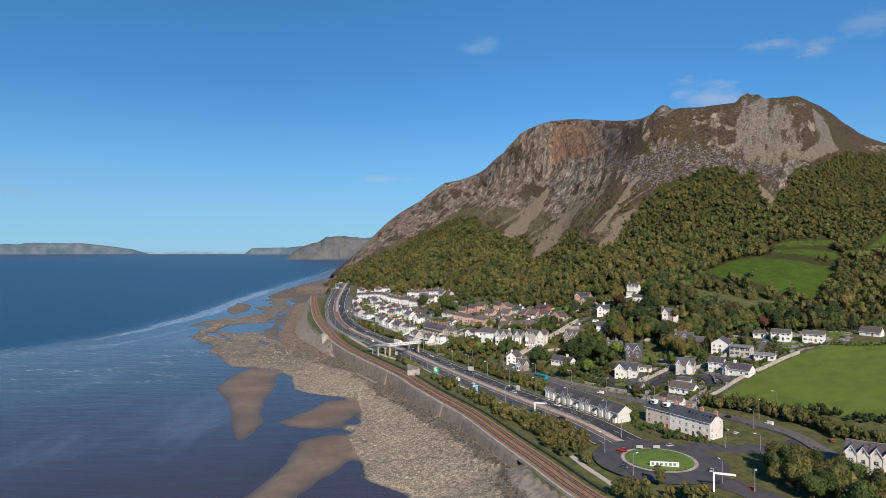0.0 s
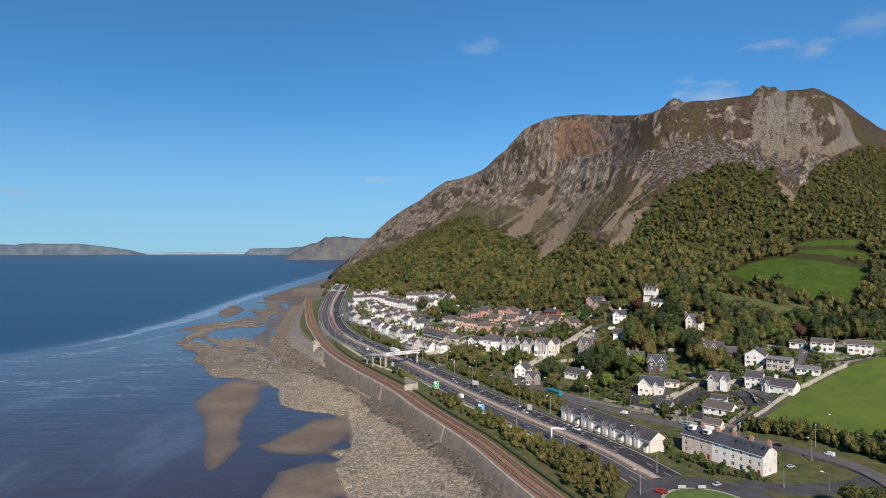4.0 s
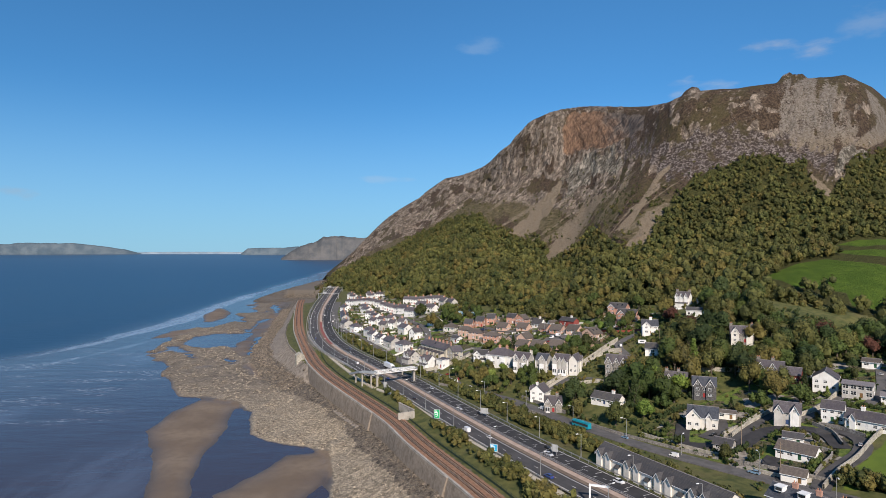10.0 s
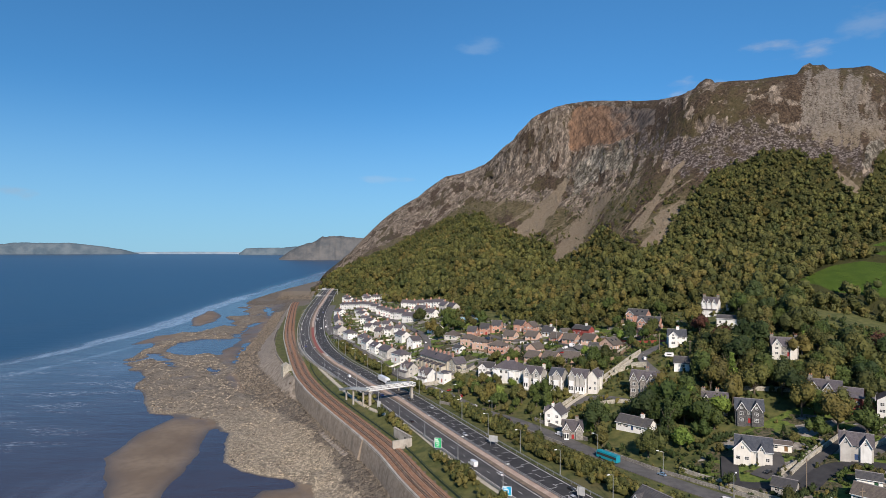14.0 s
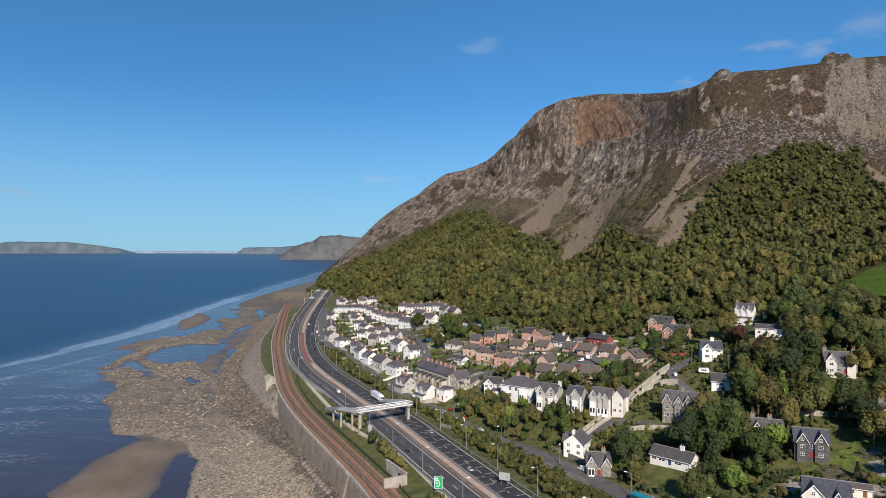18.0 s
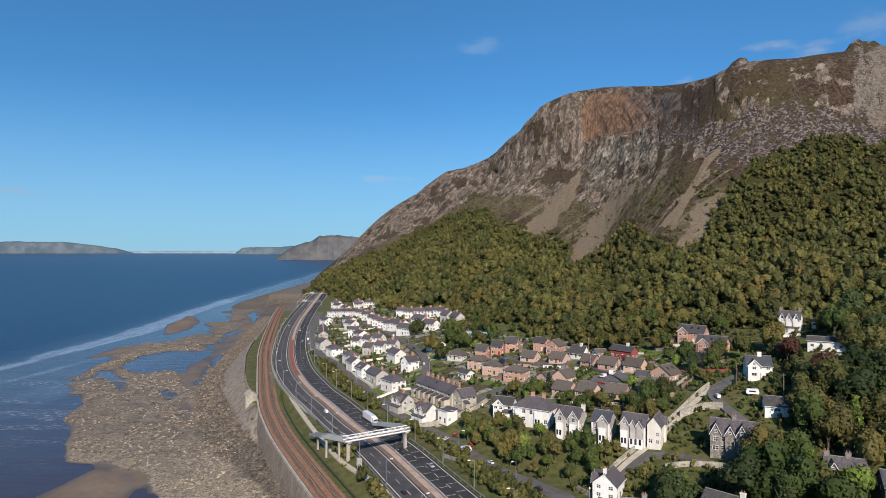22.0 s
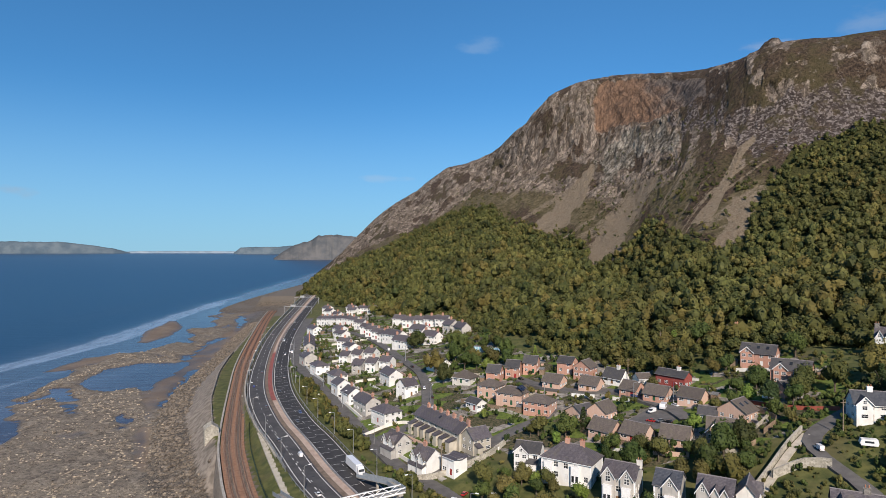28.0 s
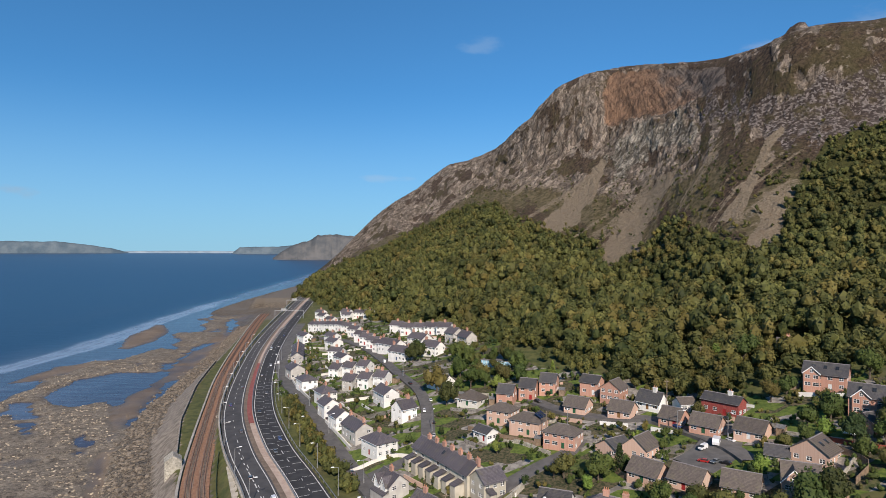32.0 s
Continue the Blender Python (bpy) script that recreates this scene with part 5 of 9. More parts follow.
def gable_roof(s, length, width, eaves, ridge, over=0.35, thick=0.16, gap=0.3):
    """Two slabs along x."""
    half, rise_ = width / 2, ridge - eaves
    k = rise_ / half
    for side in (-1, 1):
        y1, z1 = side * (half + over), eaves - over * k
        for zz in (0,):
            a, b = (-length / 2 - gap, 0, ridge), (length / 2 + gap, 0, ridge)
            c, d = (length / 2 + gap, y1, z1), (-length / 2 - gap, y1, z1)
            up = [(p[0], p[1], p[2] + thick) for p in (a, b, c, d)]
            lo = (a, b, c, d)
            s.face(*up)
            s.face(*reversed(lo))
            for i in range(4):
                j = (i + 1) % 4
                s.face(lo[i], lo[j], up[j], up[i])


def hip_roof(s, length, width, eaves, ridge, over=0.35, thick=0.16):
    hl, hw = length / 2 + over, width / 2 + over
    z = eaves - over * (ridge - eaves) / (width / 2)
    r = max(0.3, length / 2 - width / 2 * 0.9)
    c = [(-hl, -hw, z), (hl, -hw, z), (hl, hw, z), (-hl, hw, z)]
    a, b = (-r, 0, ridge), (r, 0, ridge)
    up = [(p[0], p[1], p[2] + thick) for p in c]
    ua, ub = (a[0], 0, ridge + thick), (b[0], 0, ridge + thick)
    s.face(up[0], up[1], ub, ua), s.face(up[1], up[2], ub), s.face(up[2], up[3], ua, ub), s.face(up[3], up[0], ua)
    for i in range(4):
        s.face(c[i], c[(i + 1) % 4], up[(i + 1) % 4], up[i])
    s.face(*reversed(c))


def chimney(parent, x, y, z0, z1, w, d, material, pots=2):
    def make():
        s = Solid().box(-w / 2, -d / 2, 0, w / 2, d / 2, z1 - z0)
        s.box(-w / 2 - 0.07, -d / 2 - 0.07, z1 - z0 - 0.28, w / 2 + 0.07, d / 2 + 0.07, z1 - z0 - 0.12)
        return s.box(-w / 2 - 0.04, -d / 2 - 0.04, z1 - z0 - 0.12, w / 2 + 0.04, d / 2 + 0.04, z1 - z0)
    c = part("chimney", make, material, parent, at=pose(x, y, z0), key=("chimney", round(z1 - z0, 2), w, d))
    for k in range(pots):
        px = (k - (pots - 1) / 2) * (w / pots)
        part("chimney_pot", lambda: Solid().tube((0, 0, 0), (0, 0, 0.5), 0.13, 0.1, 8), CLAY, c, at=pose(px, 0, z1 - z0), key=("pot",))


def openings(n, storeys, rng_, floor=2.6, door=False, tall=1.3, wide=1.15, skip=0.1):
    """Windows over a wall n metres long: (u0, u1, v0, v1, kind)."""
    out = []
    if n < 2.6:
        return out
    cols = max(1, int(round(n / 2.5)))
    for s in range(storeys):
        for c in range(cols):
            mid = n * (c + 0.5) / cols
            if s == 0 and door and c == cols // 2:
                out.append((mid - 0.46, mid + 0.46, 0.05, min(2.1, 0.8 * floor), "door"))
            elif rng_.random() > skip:
                ww = min(wide * (1.35 if s == 0 and rng_.random() < 0.4 else 1.0), n / cols - 0.5)
                out.append((mid - ww / 2, mid + ww / 2, (s + 0.327) * floor, (s + 0.327) * floor + tall, "window"))
    return out


HOUSE_SEED = [0]


def house(x, y, turn, length, width, eaves, ridge, wall, roof, label, category="house", hip=False, chimneys=(), storeys=None, gables=(), bays=(), floor=2.6,
          lean=None, skylights=0, door=True, pot=None, name="house", group="houses of the village", sink=None, tall=1.3, trim=False, wide=1.15, gable_windows=True):
    """A house with its ridge along its own x axis, standing on the ground. gables: (x, width, ridge, side, wall) of cross wings."""
    HOUSE_SEED[0] += 1
    storeys = storeys or max(1, int((eaves + 0.4) / floor))
    k, h = (0.85, 0.80) if y < 330 else (0.80, 0.78) if y < 400 or eaves > 6.6 else (0.76, 0.80) if y < 560 else (0.86, 0.82)
    if wall in (BRICK, BUFF) and y > 395:
        k, h = 0.70, 0.78
    if length < 6.4:                  # terraced units keep their length
        width, eaves, ridge, floor, tall = width * 0.88, eaves * 0.88, ridge * 0.88, floor * 0.88, tall * 0.88
        gables = [(a, b, c * 0.88, d, e) for a, b, c, d, e in gables]
        lean = lean and (lean[0], lean[1], lean[2] * 0.88, lean[3] * 0.88, lean[4])
    else:
        length, width, eaves, ridge, floor, tall = length * k, width * k, eaves * h, ridge * h, floor * h, tall * h
        chimneys = [c * k for c in chimneys]
        gables = [(a * k, b * k, c * h, d, e) for a, b, c, d, e in gables]
        bays = [(a * k, b, c * k, d * h) for a, b, c, d in bays]
        lean = lean and (lean[0] * k, lean[1] * k, lean[2] * k, lean[3] * h, lean[4])
    rr = random.Random(HOUSE_SEED[0] * 7 + 1)
    c, s_ = math.cos(radians(turn)), math.sin(radians(turn))
    corners = [(x + c * a * length / 2 - s_ * b * width / 2, y + s_ * a * length / 2 + c * b * width / 2) for a in (-1, 1) for b in (-1, 1)]
    levels = [height(*p) for p in corners]
    z = sum(levels) / 4 if sink is None else sink
    low = min(levels) - z - 0.6
    root = thing(name, x, y, z, turn, label, category, group)
    FOOTPRINTS.append((x, y, length / 2, width / 2, radians(turn)))
    hl, hw = length / 2, width / 2
    s = Solid()
    ring = [(-hl, -hw), (hl, -hw), (hl, hw), (-hl, hw)]
    wins = []
    for i in range(4):
        p0, p1 = ring[i], ring[(i + 1) % 4]
        n = math.dist(p0, p1)
        holes = openings(n, storeys, rr, floor, door and i == 0, tall, wide, 0.08 if i in (0, 2) else (0.35 if gable_windows else 1.0))
        holes = [h for h in holes if h[3] < eaves - 0.1]
        facade(s, p0, p1, low, eaves, [h[:4] for h in holes])
        wins += [(p0, p1, h) for h in holes]
    if not hip:
        for sx in (-1, 1):
            s.face((sx * hl, -hw, eaves), (sx * hl, hw, eaves), (sx * hl, 0, ridge))
    part("wall", s, wall, root)
    for p0, p1, h in wins:
        m = wall_matrix(p0, p1, h[0], h[2], 0.07)
        if h[4] == "window":
            put_window(root, m, h[1] - h[0], h[3] - h[2], plain=y > 440 or p0 != ring[0])
        else:
            w_, h_ = round(h[1] - h[0], 2), round(h[3] - h[2], 2)
            d = part("door", lambda: Solid().box(0, 0, 0, w_, 0.06, h_).box(0.12, -0.02, 0.2, w_ - 0.12, 0.01, 0.9).box(0.12, -0.02, 1.05, w_ - 0.12, 0.01, h_ - 0.2), DOOR_PAINTS[rr.randrange(5)], root, at=m, key=("door", w_, h_))
    r = Solid()
    (hip_roof if hip else gable_roof)(r, length, width, eaves, ridge)
    part("roof", r, roof, root)
    rl = max(0.3, length / 2 - width / 2 * 0.9) if hip else length / 2 + 0.3
    part("ridge_cap", Solid().prism([(-0.16, ridge + 0.10), (0, ridge + 0.26), (0.16, ridge + 0.10)], -rl, rl), LEAD, root, at=pose(0, 0, 0, 0, 0, 90))
    k = (ridge - eaves) / hw
    for side in ((-1, 1) if y < 440 else (-1,)):
        yy = side * (hw + 0.40)
        part("gutter", Solid().box(-hl - 0.3, min(yy, yy + side * 0.12), eaves - 0.35 * k - 0.06, hl + 0.3, max(yy, yy + side * 0.12), eaves - 0.35 * k + 0.06), TRIM if wall in (WHITE, CREAM, BEIGE) else LEAD, root)
    for cx in chimneys:
        cy = 0.0
        chimney(root, cx, cy, ridge - 0.7, ridge + 1.25, 1.2, 0.65, pot or wall, 3 if width > 8.5 else 2)
    for gx, gw, gr, side, gm in gables:
        cross_gable(root, gx, gw, gr, side, gm or wall, roof, width, eaves, ridge, low, storeys, floor, rr, tall)
    for bx, side, bw, bh in bays:
        bay(root, bx, side * hw, side, bw, bh, floor)
    if lean:
        lx, lw, ld, lh, side = lean
        y0, y1 = sorted((side * (hw + 0.003), side * (hw + ld)))
        e = part("lean_to", Solid().box(lx - lw / 2, y0, low, lx + lw / 2, y1, lh), wall, root)
        far = side * (hw + ld + 0.2)
        near = side * (hw + 0.01)
        part("lean_to_roof", Solid().face((lx - lw / 2 - 0.15, near, lh + 0.9), (lx + lw / 2 + 0.15, near, lh + 0.9), (lx + lw / 2 + 0.15, far, lh + 0.05), (lx - lw / 2 - 0.15, far, lh + 0.05))
             .face((lx - lw / 2 - 0.15, near, lh + 0.78), (lx + lw / 2 + 0.15, near, lh + 0.78), (lx + lw / 2 + 0.15, far, lh - 0.07), (lx - lw / 2 - 0.15, far, lh - 0.07)), roof, e)
    for q in range(skylights):
        sx = (q + 0.5) / skylights * length * 0.8 - length * 0.4
        a = math.atan2(ridge - eaves, hw)
        part("skylight", lambda: Solid().box(-0.4, -0.6, 0, 0.4, 0.6, 0.09), GLASS, root, at=Matrix.Translation((sx, -hw * 0.45, ridge - 0.45 * (ridge - eaves) + 0.2)) @ pose(0, 0, 0, math.degrees(a)), key=("skylight",))
    if trim:
        for sx in (-1, 1):
            for sy in (-1, 1):
                part("quoin", Solid().box(min(sx * (hl + 0.03), sx * (hl - 0.35)), min(sy * (hw + 0.03), sy * (hw - 0.35)), low, max(sx * (hl + 0.03), sx * (hl - 0.35)), max(sy * (hw + 0.03), sy * (hw - 0.35)), eaves - 0.02), TRIM, root)
    return root


def cross_gable(root, gx, gw, gr, side, wall, roof, width, eaves, ridge, low, storeys, floor, rr, tall):
    """A gabled front that stands a little out of the long wall, its own roof running back into the main one."""
    y0 = side * (width / 2 + 0.6)
    h = gw / 2
    s = Solid()
    p0, p1 = ((gx - h, y0), (gx + h, y0)) if side < 0 else ((gx + h, y0), (gx - h, y0))
    holes = [q for q in openings(gw, storeys, rr, floor, False, tall, 1.2, 0.0) if q[3] < eaves]
    top = []
    if gr - eaves > 1.5:
        top = [(gw / 2 - 0.4, gw / 2 + 0.4, eaves + 0.1, eaves + 1.0)]
    facade(s, p0, p1, low, eaves, [q[:4] for q in holes])
    s.face((p0[0], y0, eaves), (p1[0], y0, eaves), (gx, y0, gr))
    for a in (p0, p1):
        s.face((a[0], y0, low), (a[0], y0, eaves), (a[0], side * (width / 2 - 0.3), eaves), (a[0], side * (width / 2 - 0.3), low))
    g = part("front_gable", s, wall, root)
    for q in holes:
        put_window(root, wall_matrix(p0, p1, q[0], q[2], 0.07), q[1] - q[0], q[3] - q[2])
    for q in top:
        put_window(root, wall_matrix(p0, p1, q[0], q[2], -0.03), 0.8, 0.9, 1)
    back = side * max(0.0, (width / 2) * (1 - (gr - eaves) / max(0.1, ridge - eaves)))
    r = Solid()
    k = (gr - eaves) / h
    front = y0 + side * 0.35
    for q in (-1, 1):
        e = (gx + q * (h + 0.3), front, eaves - 0.3 * k + 0.14)
        r.face((gx, front, gr + 0.14), e, (e[0], side * (width / 2 + 0.2), e[2]), (gx, back, gr + 0.14))
        r.face((gx, front, gr), (e[0], front, e[2] - 0.14), (e[0], side * (width / 2 + 0.2), e[2] - 0.14), (gx, back, gr))
        r.face((gx, front, gr + 0.14), (gx, front, gr), (e[0], front, e[2] - 0.14), e)
    part("gable_roof", r, roof, g)
    b = Solid()
    for q in (-1, 1):
        b.face((gx, front + side * 0.02, gr + 0.16), (gx + q * (h + 0.3), front + side * 0.02, eaves - 0.3 * k + 0.16), (gx + q * (h + 0.3), front + side * 0.02, eaves - 0.3 * k - 0.12), (gx, front + side * 0.02, gr - 0.12))
        b.face((gx, front + side * 0.05, gr + 0.16), (gx + q * (h + 0.3), front + side * 0.05, eaves - 0.3 * k + 0.16), (gx + q * (h + 0.3), front + side * 0.05, eaves - 0.3 * k - 0.12), (gx, front + side * 0.05, gr - 0.12))
    part("bargeboard", b, TRIM, g)


def bay(root, x, y, side, w, h, floor):
    """A white bay with tall panes."""
    d = 0.9
    y0, y1 = sorted((y - side * 0.02, y + side * d))
    b = part("bay_window", Solid().box(x - w / 2, y0, -0.6, x + w / 2, y1, h, 0.0).box(x - w / 2 - 0.12, y0, h, x + w / 2 + 0.12, y1 + (0.12 if side > 0 else 0), h + 0.18), TRIM, root)
    n = max(2, int(w / 1.0))
    for s_ in range(max(1, int(h / floor))):
        for k in range(n):
            px = x - w / 2 + w * (k + 0.5) / n
            yy = y + side * (d + 0.012)
            part("pane", lambda: Solid().box(-0.32, -0.015, 0, 0.32, 0.015, 1.6), GLASS, b, at=pose(px, yy, 0.6 + s_ * floor), key=("baypane",))


# ---- the village ----
def semi(x, y, turn, length, wall=WHITE, roof=SLATE, width=8.0, ridge=7.7, hip=False, stacks=1, label="", **more):
    ch = {0: (), 1: (0.0,), 2: (-length / 2 + 0.7, length / 2 - 0.7)}[stacks]
    words = {WHITE: "white rendered", PEBBLE: "grey pebble-dashed", CREAM: "cream rendered", BEIGE: "beige rendered", OLIVE: "buff rendered", STONE: "grey stone", BRICK: "orange brick", BUFF: "pale brick"}[wall]
    return house(x, y, turn, length, width, 5.1, ridge, wall, roof, label or f"{words} two-storey house with a {'hipped ' if hip else ''}slate roof", hip=hip, chimneys=ch, pot=BRICK if wall is not STONE else STONE, **more)


def bungalow(x, y, turn, length, wall=BUFF, roof=TILE, width=9.0, ridge=5.7, hip=False, label="", **more):
    words = {WHITE: "white rendered", BUFF: "pale pink brick", BRICK: "orange brick", CREAM: "cream rendered", PEBBLE: "grey rendered"}[wall]
    return house(x, y, turn, length, width, 2.75, ridge, wall, roof, label or f"{words} bungalow with a low tiled roof", "bungalow", hip=hip, wide=1.5, tall=1.15, **more)


# slate terrace with brick stacks beside the lane
for k in range(7):
    d = (k - 3) * 3.75
    house(-4.2 + d * math.cos(radians(-57)), 432.6 + d * math.sin(radians(-57)), -57, 3.73, 7.4, 5.3, 8.0, OLIVE, SLATE, "buff terraced house with a slate roof and brick stack", chimneys=(2.0,),
          pot=BRICK, group="slate terrace", lean=(-0.6, 2.2, 3.0, 2.3, -1), skylights=1 if k == 3 else 0, gable_windows=False)
house(5.2, 419.6, 33, 8.6, 8.0, 5.4, 8.3, OLIVE, SLATE, "buff end house of the terrace with a slate gable roof", group="slate terrace", lean=(-2.6, 2.4, 2.4, 2.6, -1))
house(-18.7, 427.8, -54, 9.5, 7.6, 4.9, 7.9, PEBBLE, SLATE, "grey dormered cottage with two white gables", gables=((-2.4, 3.2, 7.2, -1, WHITE), (2.0, 3.2, 7.2, -1, WHITE)), chimneys=(0,), pot=BRICK, lean=(0, 8.6, 2.0, 2.3, -1))
house(-9.2, 413.5, -50, 9.5, 7.8, 4.9, 8.0, WHITE, SLATE, "white dormered cottage with two pointed front gables", gables=((-2.4, 3.2, 7.2, -1, WHITE), (2.0, 3.2, 7.2, -1, WHITE)), chimneys=(-1,), pot=BRICK, lean=(0, 8.6, 2.0, 2.3, -1))
semi(-1.5, 409.0, -50, 5.5, WHITE, SLATE, 5.5, 4.6, stacks=0, label="small white rear annexe with a slate roof", storeys=1)
semi(-24.6, 454.6, -52, 11.5, WHITE, SLATE, 9.5, 7.7, hip=True)
semi(-33.3, 469.2, -58, 14.6, PEBBLE, stacks=2)
semi(-41.0, 482.8, -58, 10.0, WHITE)
semi(-47.7, 497.8, -61, 10.4, WHITE)
semi(-51.9, 513.6, -58, 10.5, WHITE, width=8.6, hip=True)
semi(-26.4, 496.4, -62, 13.3, WHITE)
house(-18.6, 476.9, 42, 8.4, 7.6, 5.2, 8.2, WHITE, SLATE, "tall white gabled house with a slate roof", chimneys=(2.0,), pot=BRICK)
for k in range(6):
    d = (k - 2.5) * 5.6
    semi(-81.2 + d * math.cos(radians(-41)), 674.5 + d * math.sin(radians(-41)), -41, 5.58, WHITE, SLATE, 7, 7.1, label="small white terraced house with a slate roof")
for hx, hy in ((-65.0, 657), (-58.2, 640), (-51.3, 618.5), (-46.5, 606), (-41.5, 594), (-37.0, 583)):
    semi(hx, hy, -32, 8.2, WHITE, SLATE, 6.8, 7.3)
for hx, hy, tt in ((-73, 708, -30), (-65, 710, -22), (-57, 703, -22), (-93, 720, -40), (-83, 697, -40), (-98, 738, -40), (-76, 722, -30)):
    semi(hx, hy, tt, 8.6, WHITE, SLATE, 7, 7.2)
for hx, hy, tt in ((-31.5, 626, -25), (-24.3, 611, -25), (-17.6, 604.5, -25), (-11.0, 599, -25), (-4.4, 592, -25)):
    semi(hx, hy, tt, 8.8, WHITE, SLATE, 7.2, 7.6)
for hx, hy, ll in ((-31.1, 576.4, 15.0), (-24.7, 554.8, 15.0), (-17.0, 575.8, 12.0), (-10.1, 551.3, 12.4)):
    semi(hx, hy, -44, ll, WHITE, SLATE, 8.5, 8.0, stacks=2)
for hx, hy in ((-53.0, 547.5), (-46.4, 544.6), (-39.8, 541.8)):
    semi(hx, hy, -30, 7.1, WHITE, SLATE, 8)
for hx, hy in ((-43.0, 522.6), (-36.3, 519.8), (-29.8, 517.2)):
    semi(hx, hy, -28, 7.0, PEBBLE if hx < -40 else WHITE, SLATE, 8)
semi(-54.2, 569.9, -56, 10.5, WHITE, SLATE, 7, 7.0)
semi(-76.8, 567.0, -62, 12.5, PEBBLE)
for k in range(6):
    semi(-84.1 + (k - 2.5) * 5.4 * math.cos(radians(-78)), 603.9 + (k - 2.5) * 5.4 * math.sin(radians(-78)), -78, 5.38, PEBBLE if k % 2 else WHITE, SLATE, 7, 7.4, label="small terraced house facing the road under slate")
semi(-65.3, 540.3, -60, 12.5, WHITE, SLATE, 9, 7.4, hip=True)
semi(-90.5, 649, -56, 13.0, WHITE, SLATE, 7, 7.2)
semi(-60.0, 586, -20, 8.0, WHITE, SLATE, 7, 7.1)
semi(-70, 630, -50, 11, WHITE, SLATE, 7.2, 7.2)
semi(-66, 612, -50, 11, WHITE, SLATE, 7.2, 7.2)
semi(0.0, 571.8, -52, 8.0, PEBBLE, SLATE, 7.5, 8.0)
semi(5.6, 556.3, -60, 10.8, PEBBLE, SLATE, 7.5, 8.0)
bungalow(-6.1, 500.7, -56, 13.1, WHITE, TILE_DARK, 9, 6.0)
for hx, hy in ((15.4, 472.6), (22.8, 474.2), (29.8, 475.6)):
    semi(hx, hy, -22, 7.6, BRICK, TILE_DARK, 8.4, 8.0, stacks=0, label="orange brick house with a dark tiled gable roof")
for hx, hy, ll in ((12.9, 459.9, 11.5), (19.4, 449.6, 13.5), (27.2, 438.4, 13.0)):
    hh = semi(hx, hy, -33, ll, BUFF if hx < 26 else BRICK, TILE, 9.0, 7.3, hip=True, stacks=0, label="hip-roofed pale brick house with brown tiles")
    if 16 < hx < 22:
        for k in range(6):
            part("solar_panel", lambda: Solid().box(-0.7, -0.5, 0, 0.7, 0.5, 0.05), SOLAR, hh, at=Matrix.Translation((3.3 + (k % 2) * 0.7, (k // 2 - 1) * 1.5, 5.85 - (k % 2) * 0.42)) @ pose(0, 0, 0, 0, 29), key=("solar",))
bungalow(35.6, 457.6, -36, 9.6)
bungalow(4.3, 477.6, -34, 10.5, CREAM, TILE, 9, 5.6, hip=True)
semi(42.4, 468.6, -36, 8.5, BRICK, TILE_DARK, 8, 7.4, stacks=0, label="orange brick house with a dark tiled gable roof")
semi(47.5, 461.5, 52, 9.5, BRICK, TILE, 9, 7.9, stacks=0, label="broad orange brick gabled house at the wood's edge")
bungalow(6.9, 449.9, -53, 6.0, WHITE, TILE_DARK, 5, 4.2, label="small white garden cabin with a grey roof")
bungalow(46.9, 450.0, -38, 9.6, BUFF, TILE)
bungalow(55.8, 451.4, -52, 10.0, WHITE, TILE_DARK, 6.2, 6.3, label="long white cottage with one chimney at the wood's edge", chimneys=(1.5,))
bungalow(63.3, 446.1, 12, 6.4, WHITE, TILE, 5.6, 4.5, label="white garage with a shallow roof")
bungalow(57.7, 439.1, -45, 8.4, BRICK, TILE)
bungalow(63.4, 430.9, -43, 10.4, BRICK, TILE)
bungalow(71.2, 422.9, -45, 10.0, BUFF, TILE)
house(44.3, 425.6, 46, 10.5, 9.0, 3.4, 6.6, BUFF, TILE, "broad pale brick dormer bungalow with a brown roof", "bungalow")
house(38.6, 428.8, 34, 9.5, 10.0, 2.6, 5.2, BUFF, TILE_DARK, "low pale brick bungalow with a wide gable", "bungalow")
for hx, hy, tt, ll in ((42.1, 413.5, -47, 10.6), (49.2, 407.0, -47, 10.4), (57.6, 400.6, -32, 10.4)):
    bungalow(hx, hy, tt, ll, BUFF, TILE, 9.0, 6.0)
house(68.6, 398.2, -25, 10.0, 11.0, 3.0, 6.7, BUFF, TILE, "large pale brick bungalow with a wide gabled wing", "bungalow", gables=((-2.0, 6.5, 6.2, -1, BUFF),))
house(76.8, 406.6, 40, 10.5, 11.0, 3.4, 6.8, BUFF, TILE, "large pale brick bungalow with a low sweeping roof", "bungalow", skylights=2)
bungalow(70.0, 409.5, -30, 7.0, BUFF, TILE_DARK, 6.5, 4.8)
bungalow(80.8, 477.1, -32, 8.6, BRICK, TILE_DARK, 8, 5.0)
house(71.5, 439.5, -50, 13.5, 6.2, 4.4, 6.3, REDBRICK, TILE_DARK, "row cottage with a dark red front and white end", chimneys=(2.5,), pot=WHITE)
house(100.6, 440.8, -40, 15.0, 10.0, 5.4, 8.6, BRICK, TILE_DARK, "large orange brick house with roof lights and a balcony", gables=((-4.2, 5.6, 7.6, -1, BRICK),), skylights=3)
house(100.0, 420.8, -38, 15.0, 10.0, 5.6, 8.8, BRICK, TILE_DARK, "tall orange brick house with roof lights on the slope", gables=((-3.6, 5.4, 7.9, -1, BRICK),), skylights=3, lean=(3.2, 4.4, 2.2, 2.4, -1))
bungalow(94.3, 414.0, 20, 7.4, BRICK, TILE_DARK, 7.0, 5.2, label="orange brick garage with a wide gable")
